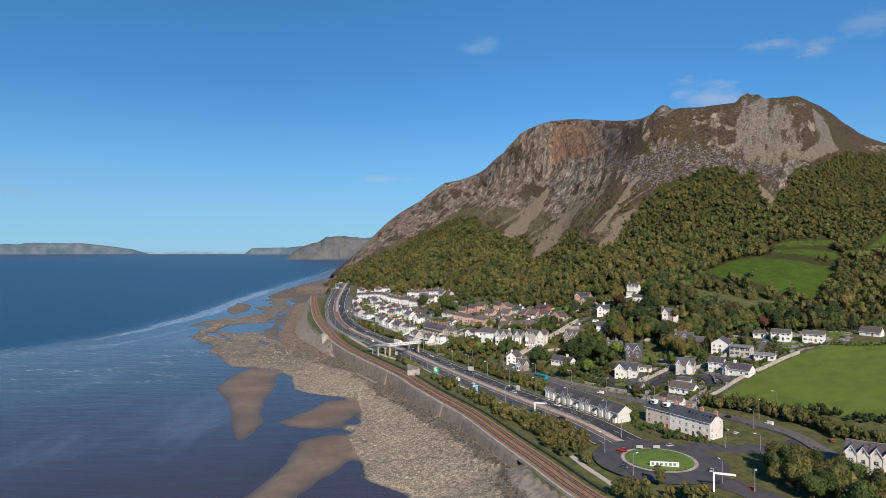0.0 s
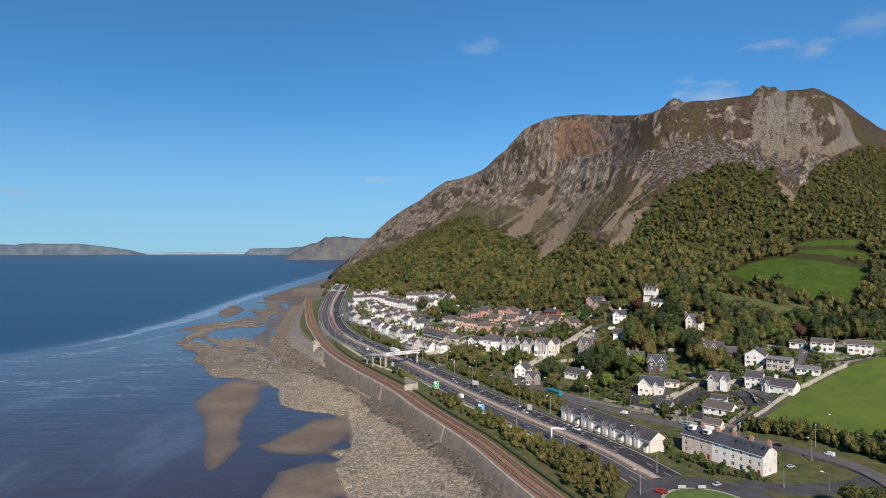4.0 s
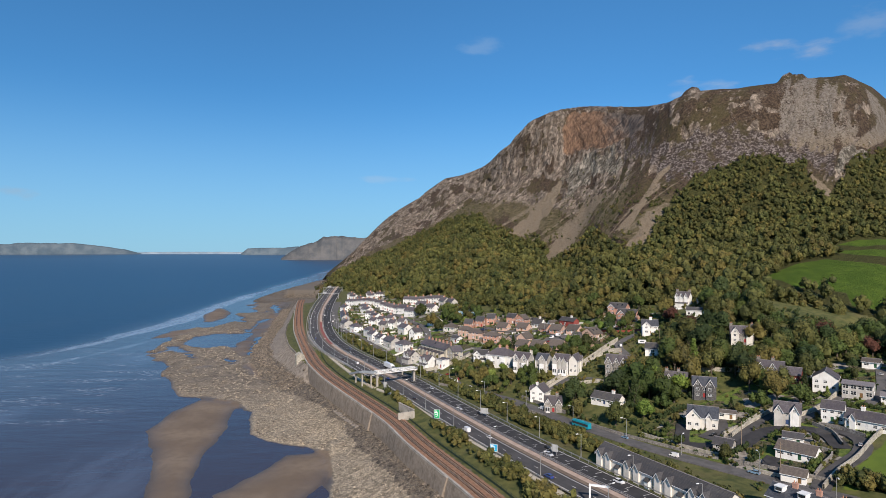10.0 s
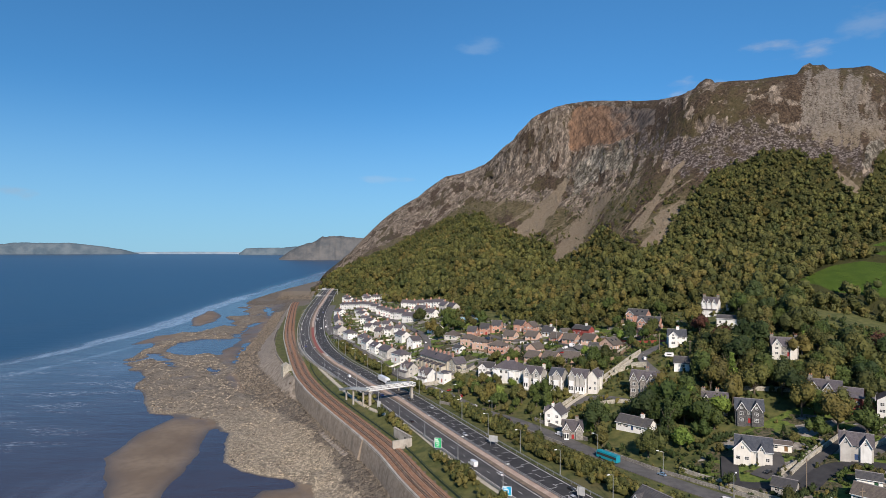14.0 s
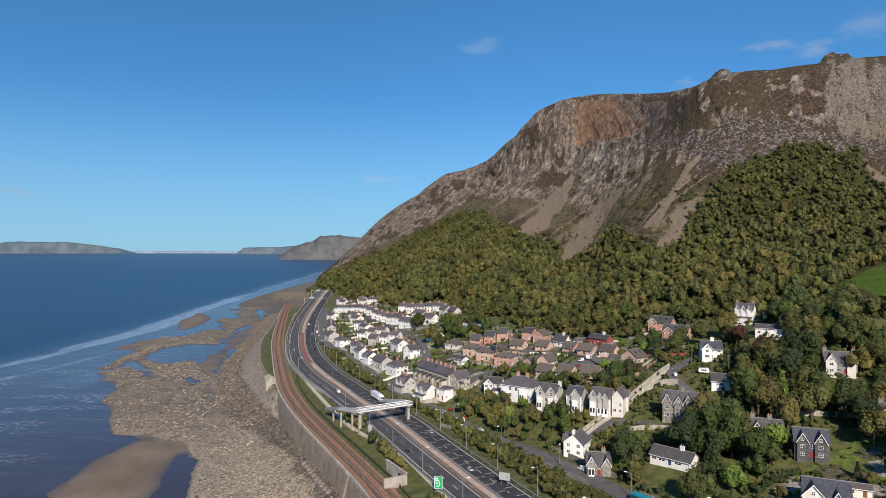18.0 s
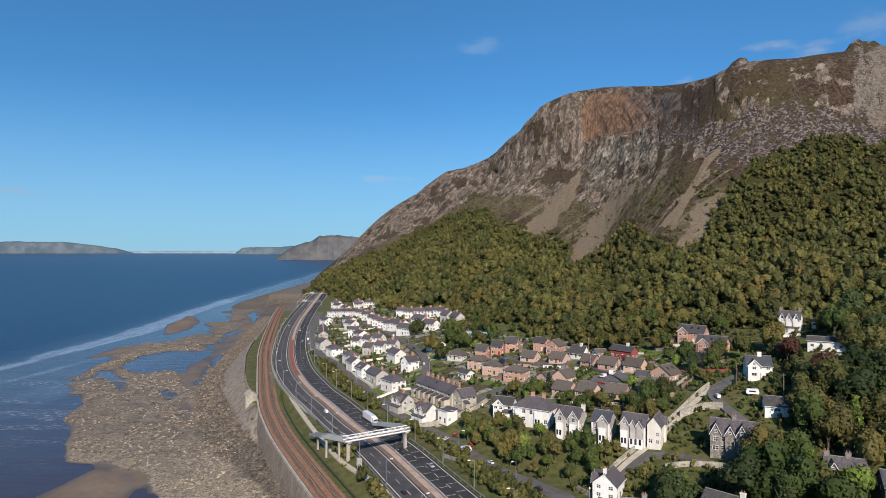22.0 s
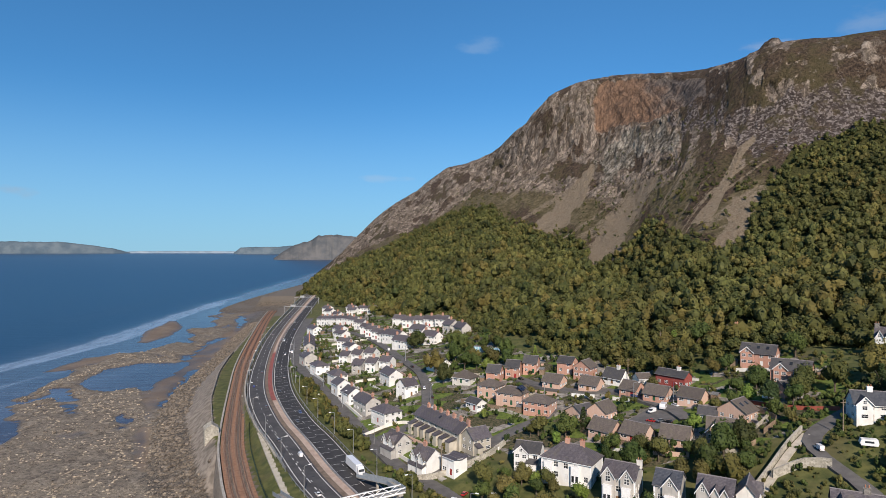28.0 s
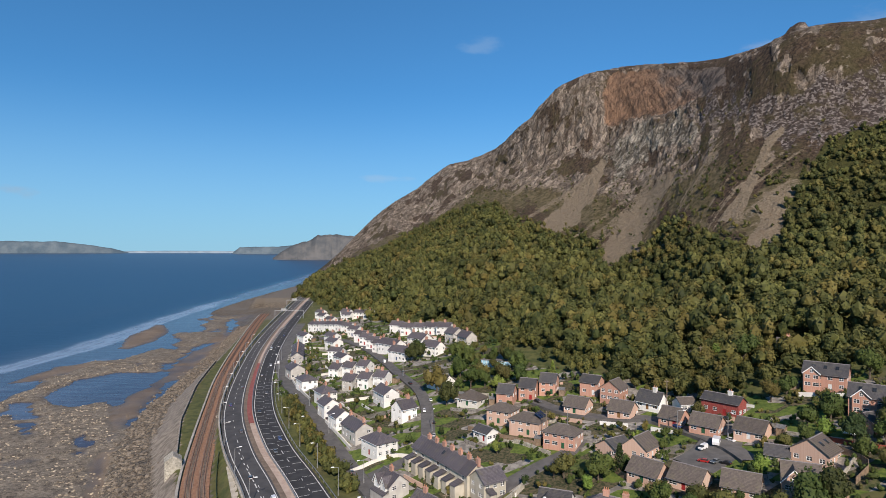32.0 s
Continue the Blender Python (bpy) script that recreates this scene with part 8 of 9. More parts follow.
dry_wall([(94, 288), (102, 294.4), (111, 300.5), (122, 308)], 1.5, "stone wall of the back lane", PALESTONE)
dry_wall([(57, 352.5), (64, 351), (72, 346.5)], 1.4, "pale lane wall beside the trees", PALESTONE)
dry_wall([(100, 344), (112, 343), (124, 340), (132, 336)], 1.6, "pale garden wall behind the dark house", PALESTONE)
for pts in ([(-23, 432), (-15, 419.5), (-8, 407.5)], [(-32, 445.5), (-21, 449.5), (-14, 446)], [(-34, 461), (-41, 476), (-47.5, 490)], [(-59, 519), (-71, 546), (-80, 570)], [(-43, 507), (-32, 504), (-22, 503)],
            [(-62, 556), (-48, 553), (-35, 549)], [(-30, 588), (-20, 590), (-8, 583)], [(-70, 600), (-60, 597), (-48, 596)], [(-90, 630), (-80, 622), (-72, 615)], [(13, 447), (23, 434)], [(86, 411), (78, 420), (72, 432)]):
    dry_wall(pts, 1.0, "low pale front garden wall", PALESTONE if pts[0][0] > 0 else CREAM)
FENCE = dull("weathered timber fence", (0.15, 0.105, 0.07), (0.26, 0.19, 0.13), 1.5, 0.9)
for pts in ([(20, 440), (11, 448), (2, 458)], [(36, 424), (37, 416), (47, 402.5)], [(78, 395), (84, 400), (82, 410)], [(-2, 438), (6, 427)], [(52, 397), (63, 392), (74, 391)]):
    dry_wall(pts, 1.5, "weathered timber garden fence", FENCE, 0.1, "garden_fence")
dry_wall([(82, 415), (90, 405), (99, 397)], 1.1, "red painted timber fence beside the lane", dull("red brown fence paint", (0.25, 0.06, 0.04), (0.32, 0.09, 0.06), 1.0, 0.8), 0.1, "garden_fence")


CLEAR = {}


def free(x, y, gap=1.5, road_gap=1.2):
    """Whether a place is clear of houses and streets."""
    if CLEAR.get("n") != (len(FOOTPRINTS), len(STREETS)):
        CLEAR["n"] = (len(FOOTPRINTS), len(STREETS))
        CLEAR["houses"] = np.array(FOOTPRINTS)
        CLEAR["roads"] = np.concatenate([np.column_stack([line[:, :2], np.full(len(line), w / 2)]) for line, w in STREETS])
    f, r = CLEAR["houses"], CLEAR["roads"]
    dx, dy, c, s = x - f[:, 0], y - f[:, 1], np.cos(f[:, 4]), np.sin(f[:, 4])
    if np.any((np.abs(dx * c + dy * s) < f[:, 2] + gap) & (np.abs(dy * c - dx * s) < f[:, 3] + gap)):
        return False
    if np.any((r[:, 0] - x) ** 2 + (r[:, 1] - y) ** 2 < (r[:, 2] + road_gap) ** 2):
        return False
    return (x - CX) ** 2 + (y - CY) ** 2 > 22 ** 2


def scatter(poly, count, gap, seed, road_gap=1.2, tight=0.0):
    rs = np.random.default_rng(seed)
    xs, ys = [p[0] for p in poly], [p[1] for p in poly]
    px, py = rs.uniform(min(xs), max(xs), count * 12), rs.uniform(min(ys), max(ys), count * 12)
    within = inside(poly, px, py) > 0
    out = []
    for x, y in zip(px[within].tolist(), py[within].tolist()):
        if len(out) >= count:
            break
        if not free(x, y, gap, road_gap):
            continue
        if tight and any((x - a) ** 2 + (y - b) ** 2 < tight ** 2 for a, b in out):
            continue
        out.append((x, y))
    return out


def tree_proto(kind, seed):
    """A trunk with limbs, and a crown of leaf clumps."""
    rs = np.random.default_rng(seed)
    tall = {"broad": 9.0, "round": 7.0, "pine": 10.5, "conifer": 8.5}[kind]
    s = Solid().tube((0, 0, -0.8), (0.1, 0.05, tall * 0.35), 0.34, 0.22, 7)
    for k in range(5):
        a = k * 1.26 + rs.uniform(-0.3, 0.3)
        r = tall * rs.uniform(0.2, 0.32)
        s.tube((0.1, 0.05, tall * rs.uniform(0.24, 0.36)), (r * math.cos(a), r * math.sin(a), tall * rs.uniform(0.55, 0.75)), 0.15, 0.05, 5)
    if kind == "conifer":
        s.tube((0.1, 0.05, tall * 0.35), (0, 0, tall * 0.95), 0.2, 0.04, 6)
        n = 1000
        h = rs.uniform(0.06, 1.0, n) ** 0.85
        a = rs.uniform(0, 2 * math.pi, n)
        r = (1 - h) * 2.3 * rs.uniform(0.6, 1.1, n) + 0.15
        p = np.stack([r * np.cos(a), r * np.sin(a), h * tall], 1)
        q = p[:, None] + rs.normal(0, 0.24, (n, 3, 3))
        verts = q.reshape(-1, 3)
    elif kind == "pine":
        verts = np.concatenate([leaf_cloud(rs, 4.2, tall, 620, 0.30, 0.5), leaf_cloud(rs, 3.4, tall * 0.95, 520, 0.30, 0.55)])
        verts[:, 2] = np.maximum(verts[:, 2], tall * 0.45)
    else:
        r = 3.7 if kind == "broad" else 3.0
        verts = np.concatenate([leaf_cloud(rs, r, tall, 600, 0.30, 0.16), leaf_cloud(rs, r * 0.85, tall * 0.95, 430, 0.30, 0.14)])
    return s, verts


PROTOS = {}


def tree(kind, leaf, variant, x, y, size, label, z=None):
    key = (kind, leaf.name, variant)
    m = pose(x, y, height(x, y) if z is None else z, 0, 0, (x * 53 + y * 29) % 360) @ Matrix.Diagonal((size, size, size * (0.9 + ((x * 7 + y * 3) % 10) / 45), 1))
    if key not in PROTOS:
        s, verts = tree_proto(kind, 100 + variant * 7 + len(kind))
        root = tagged(new("tree", s.mesh("trunk", BARK)), label, "tree", "garden trees")
        cr = sheet("crown", verts, np.arange(len(verts)).reshape(-1, 3), leaf)
        cr.parent = root
        root.matrix_basis = m
        PROTOS[key] = root
        return root
    root = PROTOS[key]
    r = copy_thing(root, m)
    r.matrix_basis = m
    return r


LEAF_LIME = leaf_material("bright yellow green leaves", (0.10, 0.15, 0.025), (0.17, 0.20, 0.045))
LEAF_COPPER = leaf_material("dark copper red leaves", (0.055, 0.022, 0.016), (0.10, 0.045, 0.028))
MIX = [("broad", LEAF_GREEN, "broad green garden tree with a full crown"), ("broad", LEAF_WOOD, "broad mixed green and olive tree"), ("round", LEAF_RUST, "rounded tree turning rust and yellow"), ("round", LEAF_GREEN, "rounded green garden tree"),
       ("pine", LEAF_DARK, "dark spreading pine tree"), ("conifer", LEAF_LIME, "bright green conical conifer tree"), ("round", LEAF_LIME, "light green rounded garden tree"), ("broad", LEAF_COPPER, "dark copper red garden tree"), ("conifer", LEAF_DARK, "dark green narrow conifer tree")]


def grove(poly, count, gap, seed, weights, lo, hi, tight=3.0):
    rs = random.Random(seed)
    for x, y in scatter(poly, count, gap, seed, 1.5, tight):
        kind, leaf, label = rs.choices(MIX, weights)[0]
        tree(kind, leaf, rs.randrange(2), x, y, rs.uniform(lo, hi), label)


# open ground in front of four houses
open_ground = [(126, 409, 8, 7, -0.6), (123, 387, 9, 6, -0.5), (130, 354, 9, 7, -0.35), (60, 321, 9, 5, -0.8)]
FOOTPRINTS.extend(open_ground)
W_GARDEN = (4, 4, 2, 3, 2, 1, 1, 0.4, 0.6)
grove([(46, 318), (62, 308), (84, 316), (112, 340), (150, 350), (160, 400), (150, 425), (118, 415), (110, 402), (112, 385), (90, 345), (62, 342), (52, 345)], 92, 0.8, 5, W_GARDEN, 0.75, 1.25, 4.0)
grove([(2, 388), (20, 360), (32, 352), (40, 356), (50, 365), (34, 374), (20, 396), (8, 404)], 34, 0.6, 6, (4, 4, 3, 3, 0, 0.5, 2, 0, 0), 0.42, 0.78, 3.2)
grove([(92, 172), (96, 184), (104, 190), (112, 184), (116, 172), (117, 150), (112, 134), (102, 134), (97, 152)], 46, 0.5, 7, (2, 5, 2, 1, 0, 0, 0, 0, 0), 0.62, 0.95, 3.0)
grove([(160, 338), (215, 324), (262, 330), (262, 352), (200, 368), (165, 362)], 44, 0.8, 17, (4, 5, 2, 3, 2, 0, 0, 0.4, 1), 0.7, 1.15, 4.0)
grove([(160, 322), (168, 338), (200, 318), (206, 330), (226, 316), (232, 324), (200, 336), (164, 342)], 16, 1.0, 18, (4, 4, 1, 3, 1, 1, 1, 0, 1), 0.4, 0.8, 3.0)
grove([(112, 300), (128, 300), (150, 330), (170, 345), (215, 330), (215, 350), (160, 365), (120, 345)], 42, 0.8, 8, (4, 5, 1, 3, 2, 0, 0, 0.4, 1), 0.8, 1.3, 4.2)
grove([(52, 420), (62, 405), (84, 390), (96, 402), (96, 432), (84, 446), (66, 446)], 12, 1.2, 9, W_GARDEN, 0.4, 0.75, 4.0)
grove([(62, 390), (50, 397), (36, 410), (34, 400), (60, 376), (82, 383)], 18, 0.8, 10, (3, 4, 2, 3, 0, 0, 1, 0, 0), 0.45, 0.75, 3.0)
grove([(-28, 486), (-6, 484), (4, 520), (-8, 545), (10, 540), (26, 500), (14, 486), (-4, 470)], 24, 0.8, 12, (3, 4, 3, 3, 0, 0, 1, 0, 0), 0.5, 0.95, 3.5)
grove([(20, 440), (36, 446), (52, 432), (60, 412), (40, 404), (24, 416), (8, 440), (0, 452)], 12, 0.7, 14, (2, 1, 1, 3, 0, 0.5, 2, 0, 0.5), 0.25, 0.5, 2.5)


def scrub(name, places, lo, hi, material, label, seed, clumps=60, tall=0.75):
    rs = np.random.default_rng(seed)
    p = np.array([(x, y, height(x, y) - 0.2) for x, y in places])
    return forest(name, p, rs.uniform(lo, hi, len(p)), material, label, clumps, 5, seed, tall, 3)


def strip(line, d0, d1, y0, y1, count, seed, gap=0.4):
    rs = random.Random(seed)
    out = []
    while len(out) < count:
        x, y, _ = along(line, rs.uniform(y0, y1), rs.uniform(d0, d1))
        out.append((x, y))
    return [p for p in out if free(*p, gap, 0.6)]


land_scrub = strip(main, 16, 24, 226, 300, 150, 1) + strip(main, 14.5, 22, 300, 372, 170, 2) + strip(main, 15, 20, 372, 412, 60, 3) + strip(main, 13, 19, 425, 520, 120, 4)
sea_scrub = strip(main, -22, -13, 218, 300, 190, 5) + strip(main, -18, -12.5, 300, 318, 40, 6) + strip(main, -19, -12.8, 338, 392, 120, 7)
sea_scrub = [p for p in sea_scrub if beside(RAIL, np.array([p[0]]), np.array([p[1]]))[0][0] > 9.5]
scrub("roadside_scrub", land_scrub + [(x + 1.3, y + 1.1) for x, y in land_scrub if free(x + 1.3, y + 1.1, 0.4, 0.6)], 0.22, 0.72, LEAF_WOOD, "dense olive scrub on the road bank", 21)
scrub("roadside_scrub", sea_scrub[::2], 0.2, 0.7, LEAF_RUST, "autumn coloured scrub between road and railway", 22)
scrub("roadside_scrub", sea_scrub[1::2], 0.2, 0.78, LEAF_WOOD, "green scrub between road and railway", 23)
everywhere = [(-105, 700), (-30, 640), (10, 575), (30, 500), (60, 478), (100, 470), (130, 440), (165, 400), (215, 345), (215, 310), (175, 300), (120, 265), (85, 245), (40, 315), (0, 390), (-40, 470), (-80, 560)]
scrub("garden_shrubs", scatter(everywhere, 900, 0.3, 31, 0.8), 0.12, 0.30, LEAF_GREEN, "garden shrubs and hedges between the houses", 24, 34, 0.7)
scrub("garden_shrubs", scatter(everywhere, 420, 0.3, 32, 0.8), 0.10, 0.28, LEAF_RUST, "brown and golden garden shrubs", 25, 34, 0.7)
def hedge(points, high, label, material=LEAF_GREEN, seed=60):
    line = spline(points, 0.8)
    scrub("hedge", [(float(x), float(y)) for x, y in line], high * 0.16, high * 0.2, material, label, seed, 60, 0.8)


for k_, pts in enumerate(([(87, 275.5), (91, 277), (95, 279)], [(99, 293), (104, 297.5), (110, 302)], [(70, 301), (74, 296), (79, 303)], [(91, 269), (95, 273), (99, 276.5)], [(103, 259), (108, 264), (111, 268)], [(124, 301), (131, 307), (138, 312)],
                          [(78, 309), (84, 313), (92, 316)], [(104, 283), (109, 286), (114, 285)], [(128, 287), (136, 292), (143, 296)], [(150, 291), (158, 296), (166, 300)])):
    hedge(pts, 1.6 if k_ % 2 else 2.0, "clipped garden hedge between the drives", LEAF_GREEN if k_ % 3 else LEAF_DARK, 60 + k_)
shade_ground = [(46, 318), (62, 306), (84, 314), (112, 336), (135, 330), (170, 332), (215, 322), (215, 345), (165, 395), (150, 425), (118, 415), (108, 402), (100, 380), (88, 350), (62, 345), (52, 348)]
scrub("undergrowth", scatter(shade_ground, 420, 0.6, 91, 0.7), 0.2, 0.62, LEAF_DARK, "dark undergrowth beneath the garden trees", 92, 40, 0.7)
scrub("undergrowth", scatter(shade_ground, 260, 0.6, 93, 0.7), 0.2, 0.55, LEAF_WOOD, "olive undergrowth beneath the garden trees", 94, 40, 0.7)
rough_slope = [(66, 345), (90, 345), (112, 350), (130, 372), (150, 372), (160, 400), (146, 424), (120, 432), (112, 452), (92, 452), (86, 432), (96, 412), (84, 392), (72, 372)]
scrub("undergrowth", scatter(rough_slope, 420, 0.7, 201, 0.8), 0.1, 0.36, LEAF_WOOD, "low olive scrub on the rough slope", 202, 40, 0.8)
scrub("undergrowth", scatter(rough_slope, 160, 0.9, 203, 0.8), 0.12, 0.4, LEAF_RUST, "bracken and brambles turning brown", 204, 40, 0.7)
slope_gardens = [(66, 380), (88, 372), (100, 352), (118, 350), (124, 372), (118, 400), (96, 412), (112, 432), (96, 432), (84, 400)]
scrub("undergrowth", scatter(slope_gardens, 240, 0.5, 96, 0.6), 0.12, 0.42, LEAF_GREEN, "rough shrubs on the sloping gardens", 97, 44, 0.8)
scrub("undergrowth", scatter([(30, 352), (44, 340), (60, 352), (80, 340), (72, 372), (48, 372)], 140, 0.4, 98, 0.5), 0.12, 0.4, LEAF_WOOD, "rough shrubs below the villas", 99, 44, 0.8)
lawns = [(66, 296), (80, 276), (92, 262), (101, 255), (132, 275), (168, 298), (176, 318), (150, 330), (112, 306), (92, 318), (70, 312)]
scrub("garden_shrubs", scatter(lawns, 260, 0.4, 71, 0.5), 0.10, 0.30, LEAF_DARK, "dark shrubs in the gardens above the road", 72, 50, 0.8)
scrub("garden_shrubs", scatter(lawns, 200, 0.4, 73, 0.5), 0.10, 0.34, LEAF_WOOD, "mixed olive shrubs in the gardens above the road", 74, 50, 0.8)
grove(lawns, 16, 1.2, 75, (3, 2, 2, 3, 0, 1, 2, 0, 1), 0.3, 0.55, 3.5)
# garden plots: low walls, paved strips, sheds and small trees round the village houses
SHED = dull("weathered shed boards", (0.16, 0.11, 0.07), (0.27, 0.20, 0.14), 2.0, 0.85, local=True)
SHED_GREY = dull("grey felt shed roof", (0.10, 0.10, 0.10), (0.17, 0.165, 0.16), 2.0, 0.9, local=True)
PAVING = dull("pale concrete paving", (0.25, 0.235, 0.21), (0.38, 0.36, 0.325), 0.5, 0.85, 5.0)
GARDEN_WALLS = ((WHITE, "low white rendered garden wall"), (PALESTONE, "low pale stone garden wall"), (STONE, "low grey stone garden wall"), (BUFF, "low pink brick garden wall"))
gr = random.Random(404)
plots = [f for f in FOOTPRINTS if f not in open_ground and 395 < f[1] < 720 and f[2] > 2.4]
garden_trees, garden_bushes, garden_gold = [], [], []
for fx, fy, hl, hw, tt in plots:
    c_, s_ = math.cos(tt), math.sin(tt)

    def spot(u, v):
        return fx + c_ * u - s_ * v, fy + s_ * u + c_ * v

    for side in (-1, 1):
        v = side * (hw + gr.uniform(2.6, 5.0))
        a, b = spot(-hl - 0.8, v), spot(hl + 0.8, v)
        m = spot(0, v)
        if all(free(*p, 0.4, 0.4) for p in (a, b, m)) and gr.random() < 0.75:
            wm, wl_ = gr.choice(GARDEN_WALLS)
            dry_wall([a, m, b], gr.uniform(0.7, 1.2), wl_, wm, 0.3, "garden_wall")
        if gr.random() < 0.6:
            a, b = spot(-hl * gr.uniform(0.2, 1.0), side * (hw + 1.5)), spot(hl * gr.uniform(0.2, 1.0), side * (hw + 1.5))
            if free(*a, 0.6, 0.2) and free(*b, 0.6, 0.2):
                street([a, b], gr.uniform(1.6, 2.6), "pale paved strip beside a house", PAVING, 0.14, "paving")
                STREETS.pop()
        for q in range(9):
            p = spot(gr.uniform(-hl - 3, hl + 3), side * (hw + gr.uniform(1.5, 8.0)))
            if free(*p, 0.5, 0.5):
                (garden_trees if q == 0 and gr.random() < 0.55 else garden_gold if q == 1 else garden_bushes).append(p)
    p = spot(gr.choice((-1, 1)) * (hl + 2.2), gr.uniform(-hw, hw))
    if gr.random() < 0.45 and free(*p, 1.4, 1.6):
        sh = thing("garden_shed", *p, height(*p) - 0.1, math.degrees(tt) + gr.choice((0, 90)), "small boarded garden shed with a felt roof", "shed", "garden sheds")
        part("wall", lambda: Solid().box(-1.2, -0.9, -0.4, 1.2, 0.9, 1.9), SHED, sh, key=("shedwall",))
        part("roof", lambda: Solid().prism([(-1.35, 1.85), (0, 2.5), (1.35, 1.85), (1.35, 1.95), (0, 2.62), (-1.35, 1.95)], -1.05, 1.05), SHED_GREY, sh, key=("shedroof",))
scrub("garden_shrubs", garden_bushes, 0.12, 0.30, LEAF_GREEN, "clipped shrubs in the village gardens", 81, 34, 0.8)
hedges = [p for i_, p in enumerate(scatter(VILLAGE, 520, 0.5, 181, 0.5)) if i_ % 3]
scrub("garden_shrubs", hedges[::2], 0.22, 0.46, LEAF_GREEN, "tall green shrubs crowding the back gardens", 182, 48, 0.9)
scrub("garden_shrubs", hedges[1::2], 0.2, 0.42, LEAF_DARK, "dark evergreen shrubs in the back gardens", 183, 48, 0.9)
scrub("garden_shrubs", garden_gold, 0.12, 0.28, LEAF_RUST, "golden shrubs in the village gardens", 82, 34, 0.8)
scrub("small_garden_trees", [p for p in garden_trees if free(*p, 1.4, 0.9)], 0.3, 0.5, LEAF_WOOD, "small mixed trees in the village gardens", 83, 90, 1.0)
for x, y, sz, q in ((-13, 553, 1.0, 1), (-19, 545, 0.9, 1), (-16, 549, 0.85, 0), (-8, 546, 0.8, 2), (-7.8, 494.6, 0.9, 1), (7, 506, 0.7, 3), (-1, 508, 0.6, 6), (21.8, 487, 0.7, 0), (32.8, 486, 0.7, 5), (31.4, 417, 0.75, 0), (39.9, 416, 0.9, 8), (37, 419, 0.8, 8),
                    (24, 421, 0.7, 1), (98, 411, 0.8, 1), (92, 406, 0.7, 0), (85, 403, 0.6, 3), (104, 407, 0.9, 1), (112, 440, 0.9, 0), (86, 473, 1.0, 6), (92, 470, 1.1, 0), (80, 470, 1.0, 1), (64, 387, 0.9, 0), (70, 389, 0.8, 1)):
    if free(x, y, 0.8, 0.4):
        tree(MIX[q][0], MIX[q][1], (int(x) + 60) % 2, x, y, sz, MIX[q][2])
field_hedge = [(140 + t * 60 + random.Random(i).uniform(-2, 2), 222 - t * 55 + random.Random(i + 500).uniform(-3, 3)) for i, t in enumerate(np.linspace(-0.45, 1, 90))]
scrub("field_hedge", [p for p in field_hedge if free(*p, 0.5, 2.0)], 0.35, 0.6, LEAF_DARK, "dark overgrown hedge along the field's edge", 26)
bank = spline([(103, 253), (112, 244), (121, 233), (127, 222), (131, 209), (135, 197), (142, 186)], 1.0)
bank_rng = random.Random(171)
scrub("field_hedge", [p for x, y in bank for p in [(float(x) + bank_rng.uniform(-1.5, 4), float(y) + bank_rng.uniform(-2, 3)) for _ in range(3)] if free(*p, 0.5, 1.0)], 0.3, 0.72, LEAF_WOOD, "dark brambles and small trees on the bank above the old road", 172, 70, 0.9)
front = scatter([(60, 244), (66, 247), (79, 226), (92, 207), (86, 203), (76, 214)], 60, 0.3, 191, 0.4)
scrub("roadside_scrub", front, 0.18, 0.42, LEAF_GREEN, "bushy green shrubs before the terraces", 192, 60, 0.9)
corner = scatter([(38, 192), (49, 186), (53, 204), (44, 226), (32, 228), (34, 206)], 70, 0.4, 173, 0.5) + scatter([(46, 146), (72, 146), (70, 164), (56, 172), (50, 180), (45, 168)], 60, 0.4, 174, 0.5)
scrub("roadside_scrub", corner[::2], 0.3, 0.75, LEAF_WOOD, "green scrub between road and railway", 175, 80, 0.9)
scrub("roadside_scrub", corner[1::2], 0.25, 0.6, LEAF_RUST, "autumn coloured scrub between road and railway", 176, 80, 0.9)
low_hedge = spline([(104.9, 256.9), (110.2, 251.7), (116.7, 245.8), (122.2, 238.9)], 1.2)
hr_ = random.Random(77)
scrub("field_hedge", [p for x, y in low_hedge for p in [(float(x) + hr_.uniform(-2, 3), float(y) + hr_.uniform(-3.5, 2)) for _ in range(3)] if free(*p, 0.5, 0.8)], 0.25, 0.55, LEAF_DARK, "dark tangled hedge below the green field", 95, 50, 0.8)
top_hedge = [(176 + t * 60, 303 - 14 * t + 4 * math.sin(t * 9)) for t in np.linspace(0, 1, 46)]
scrub("field_hedge", top_hedge, 0.22, 0.36, LEAF_GREEN, "clipped green hedge above the field", 27)
fringe = scatter([(62, 452), (74, 446), (92, 450), (112, 446), (126, 436), (150, 428), (160, 440), (120, 470), (90, 486), (64, 490), (50, 480), (46, 470)], 230, 1.6, 33, 2.0)
scrub("wood_edge", fringe, 0.45, 0.95, LEAF_WOOD, "mixed trees at the edge of the wood", 28, 150, 0.95)
fringe2 = scatter([(-30, 640), (2, 585), (8, 575), (18, 552), (30, 520), (36, 486), (46, 478), (62, 490), (38, 540), (4, 602), (-36, 690), (-70, 770), (-112, 900), (-116, 850), (-96, 760), (-62, 730)], 330, 1.5, 34, 2.0)
scrub("wood_edge", fringe2, 0.45, 0.9, LEAF_WOOD, "mixed trees at the edge of the wood", 29, 150, 0.95)

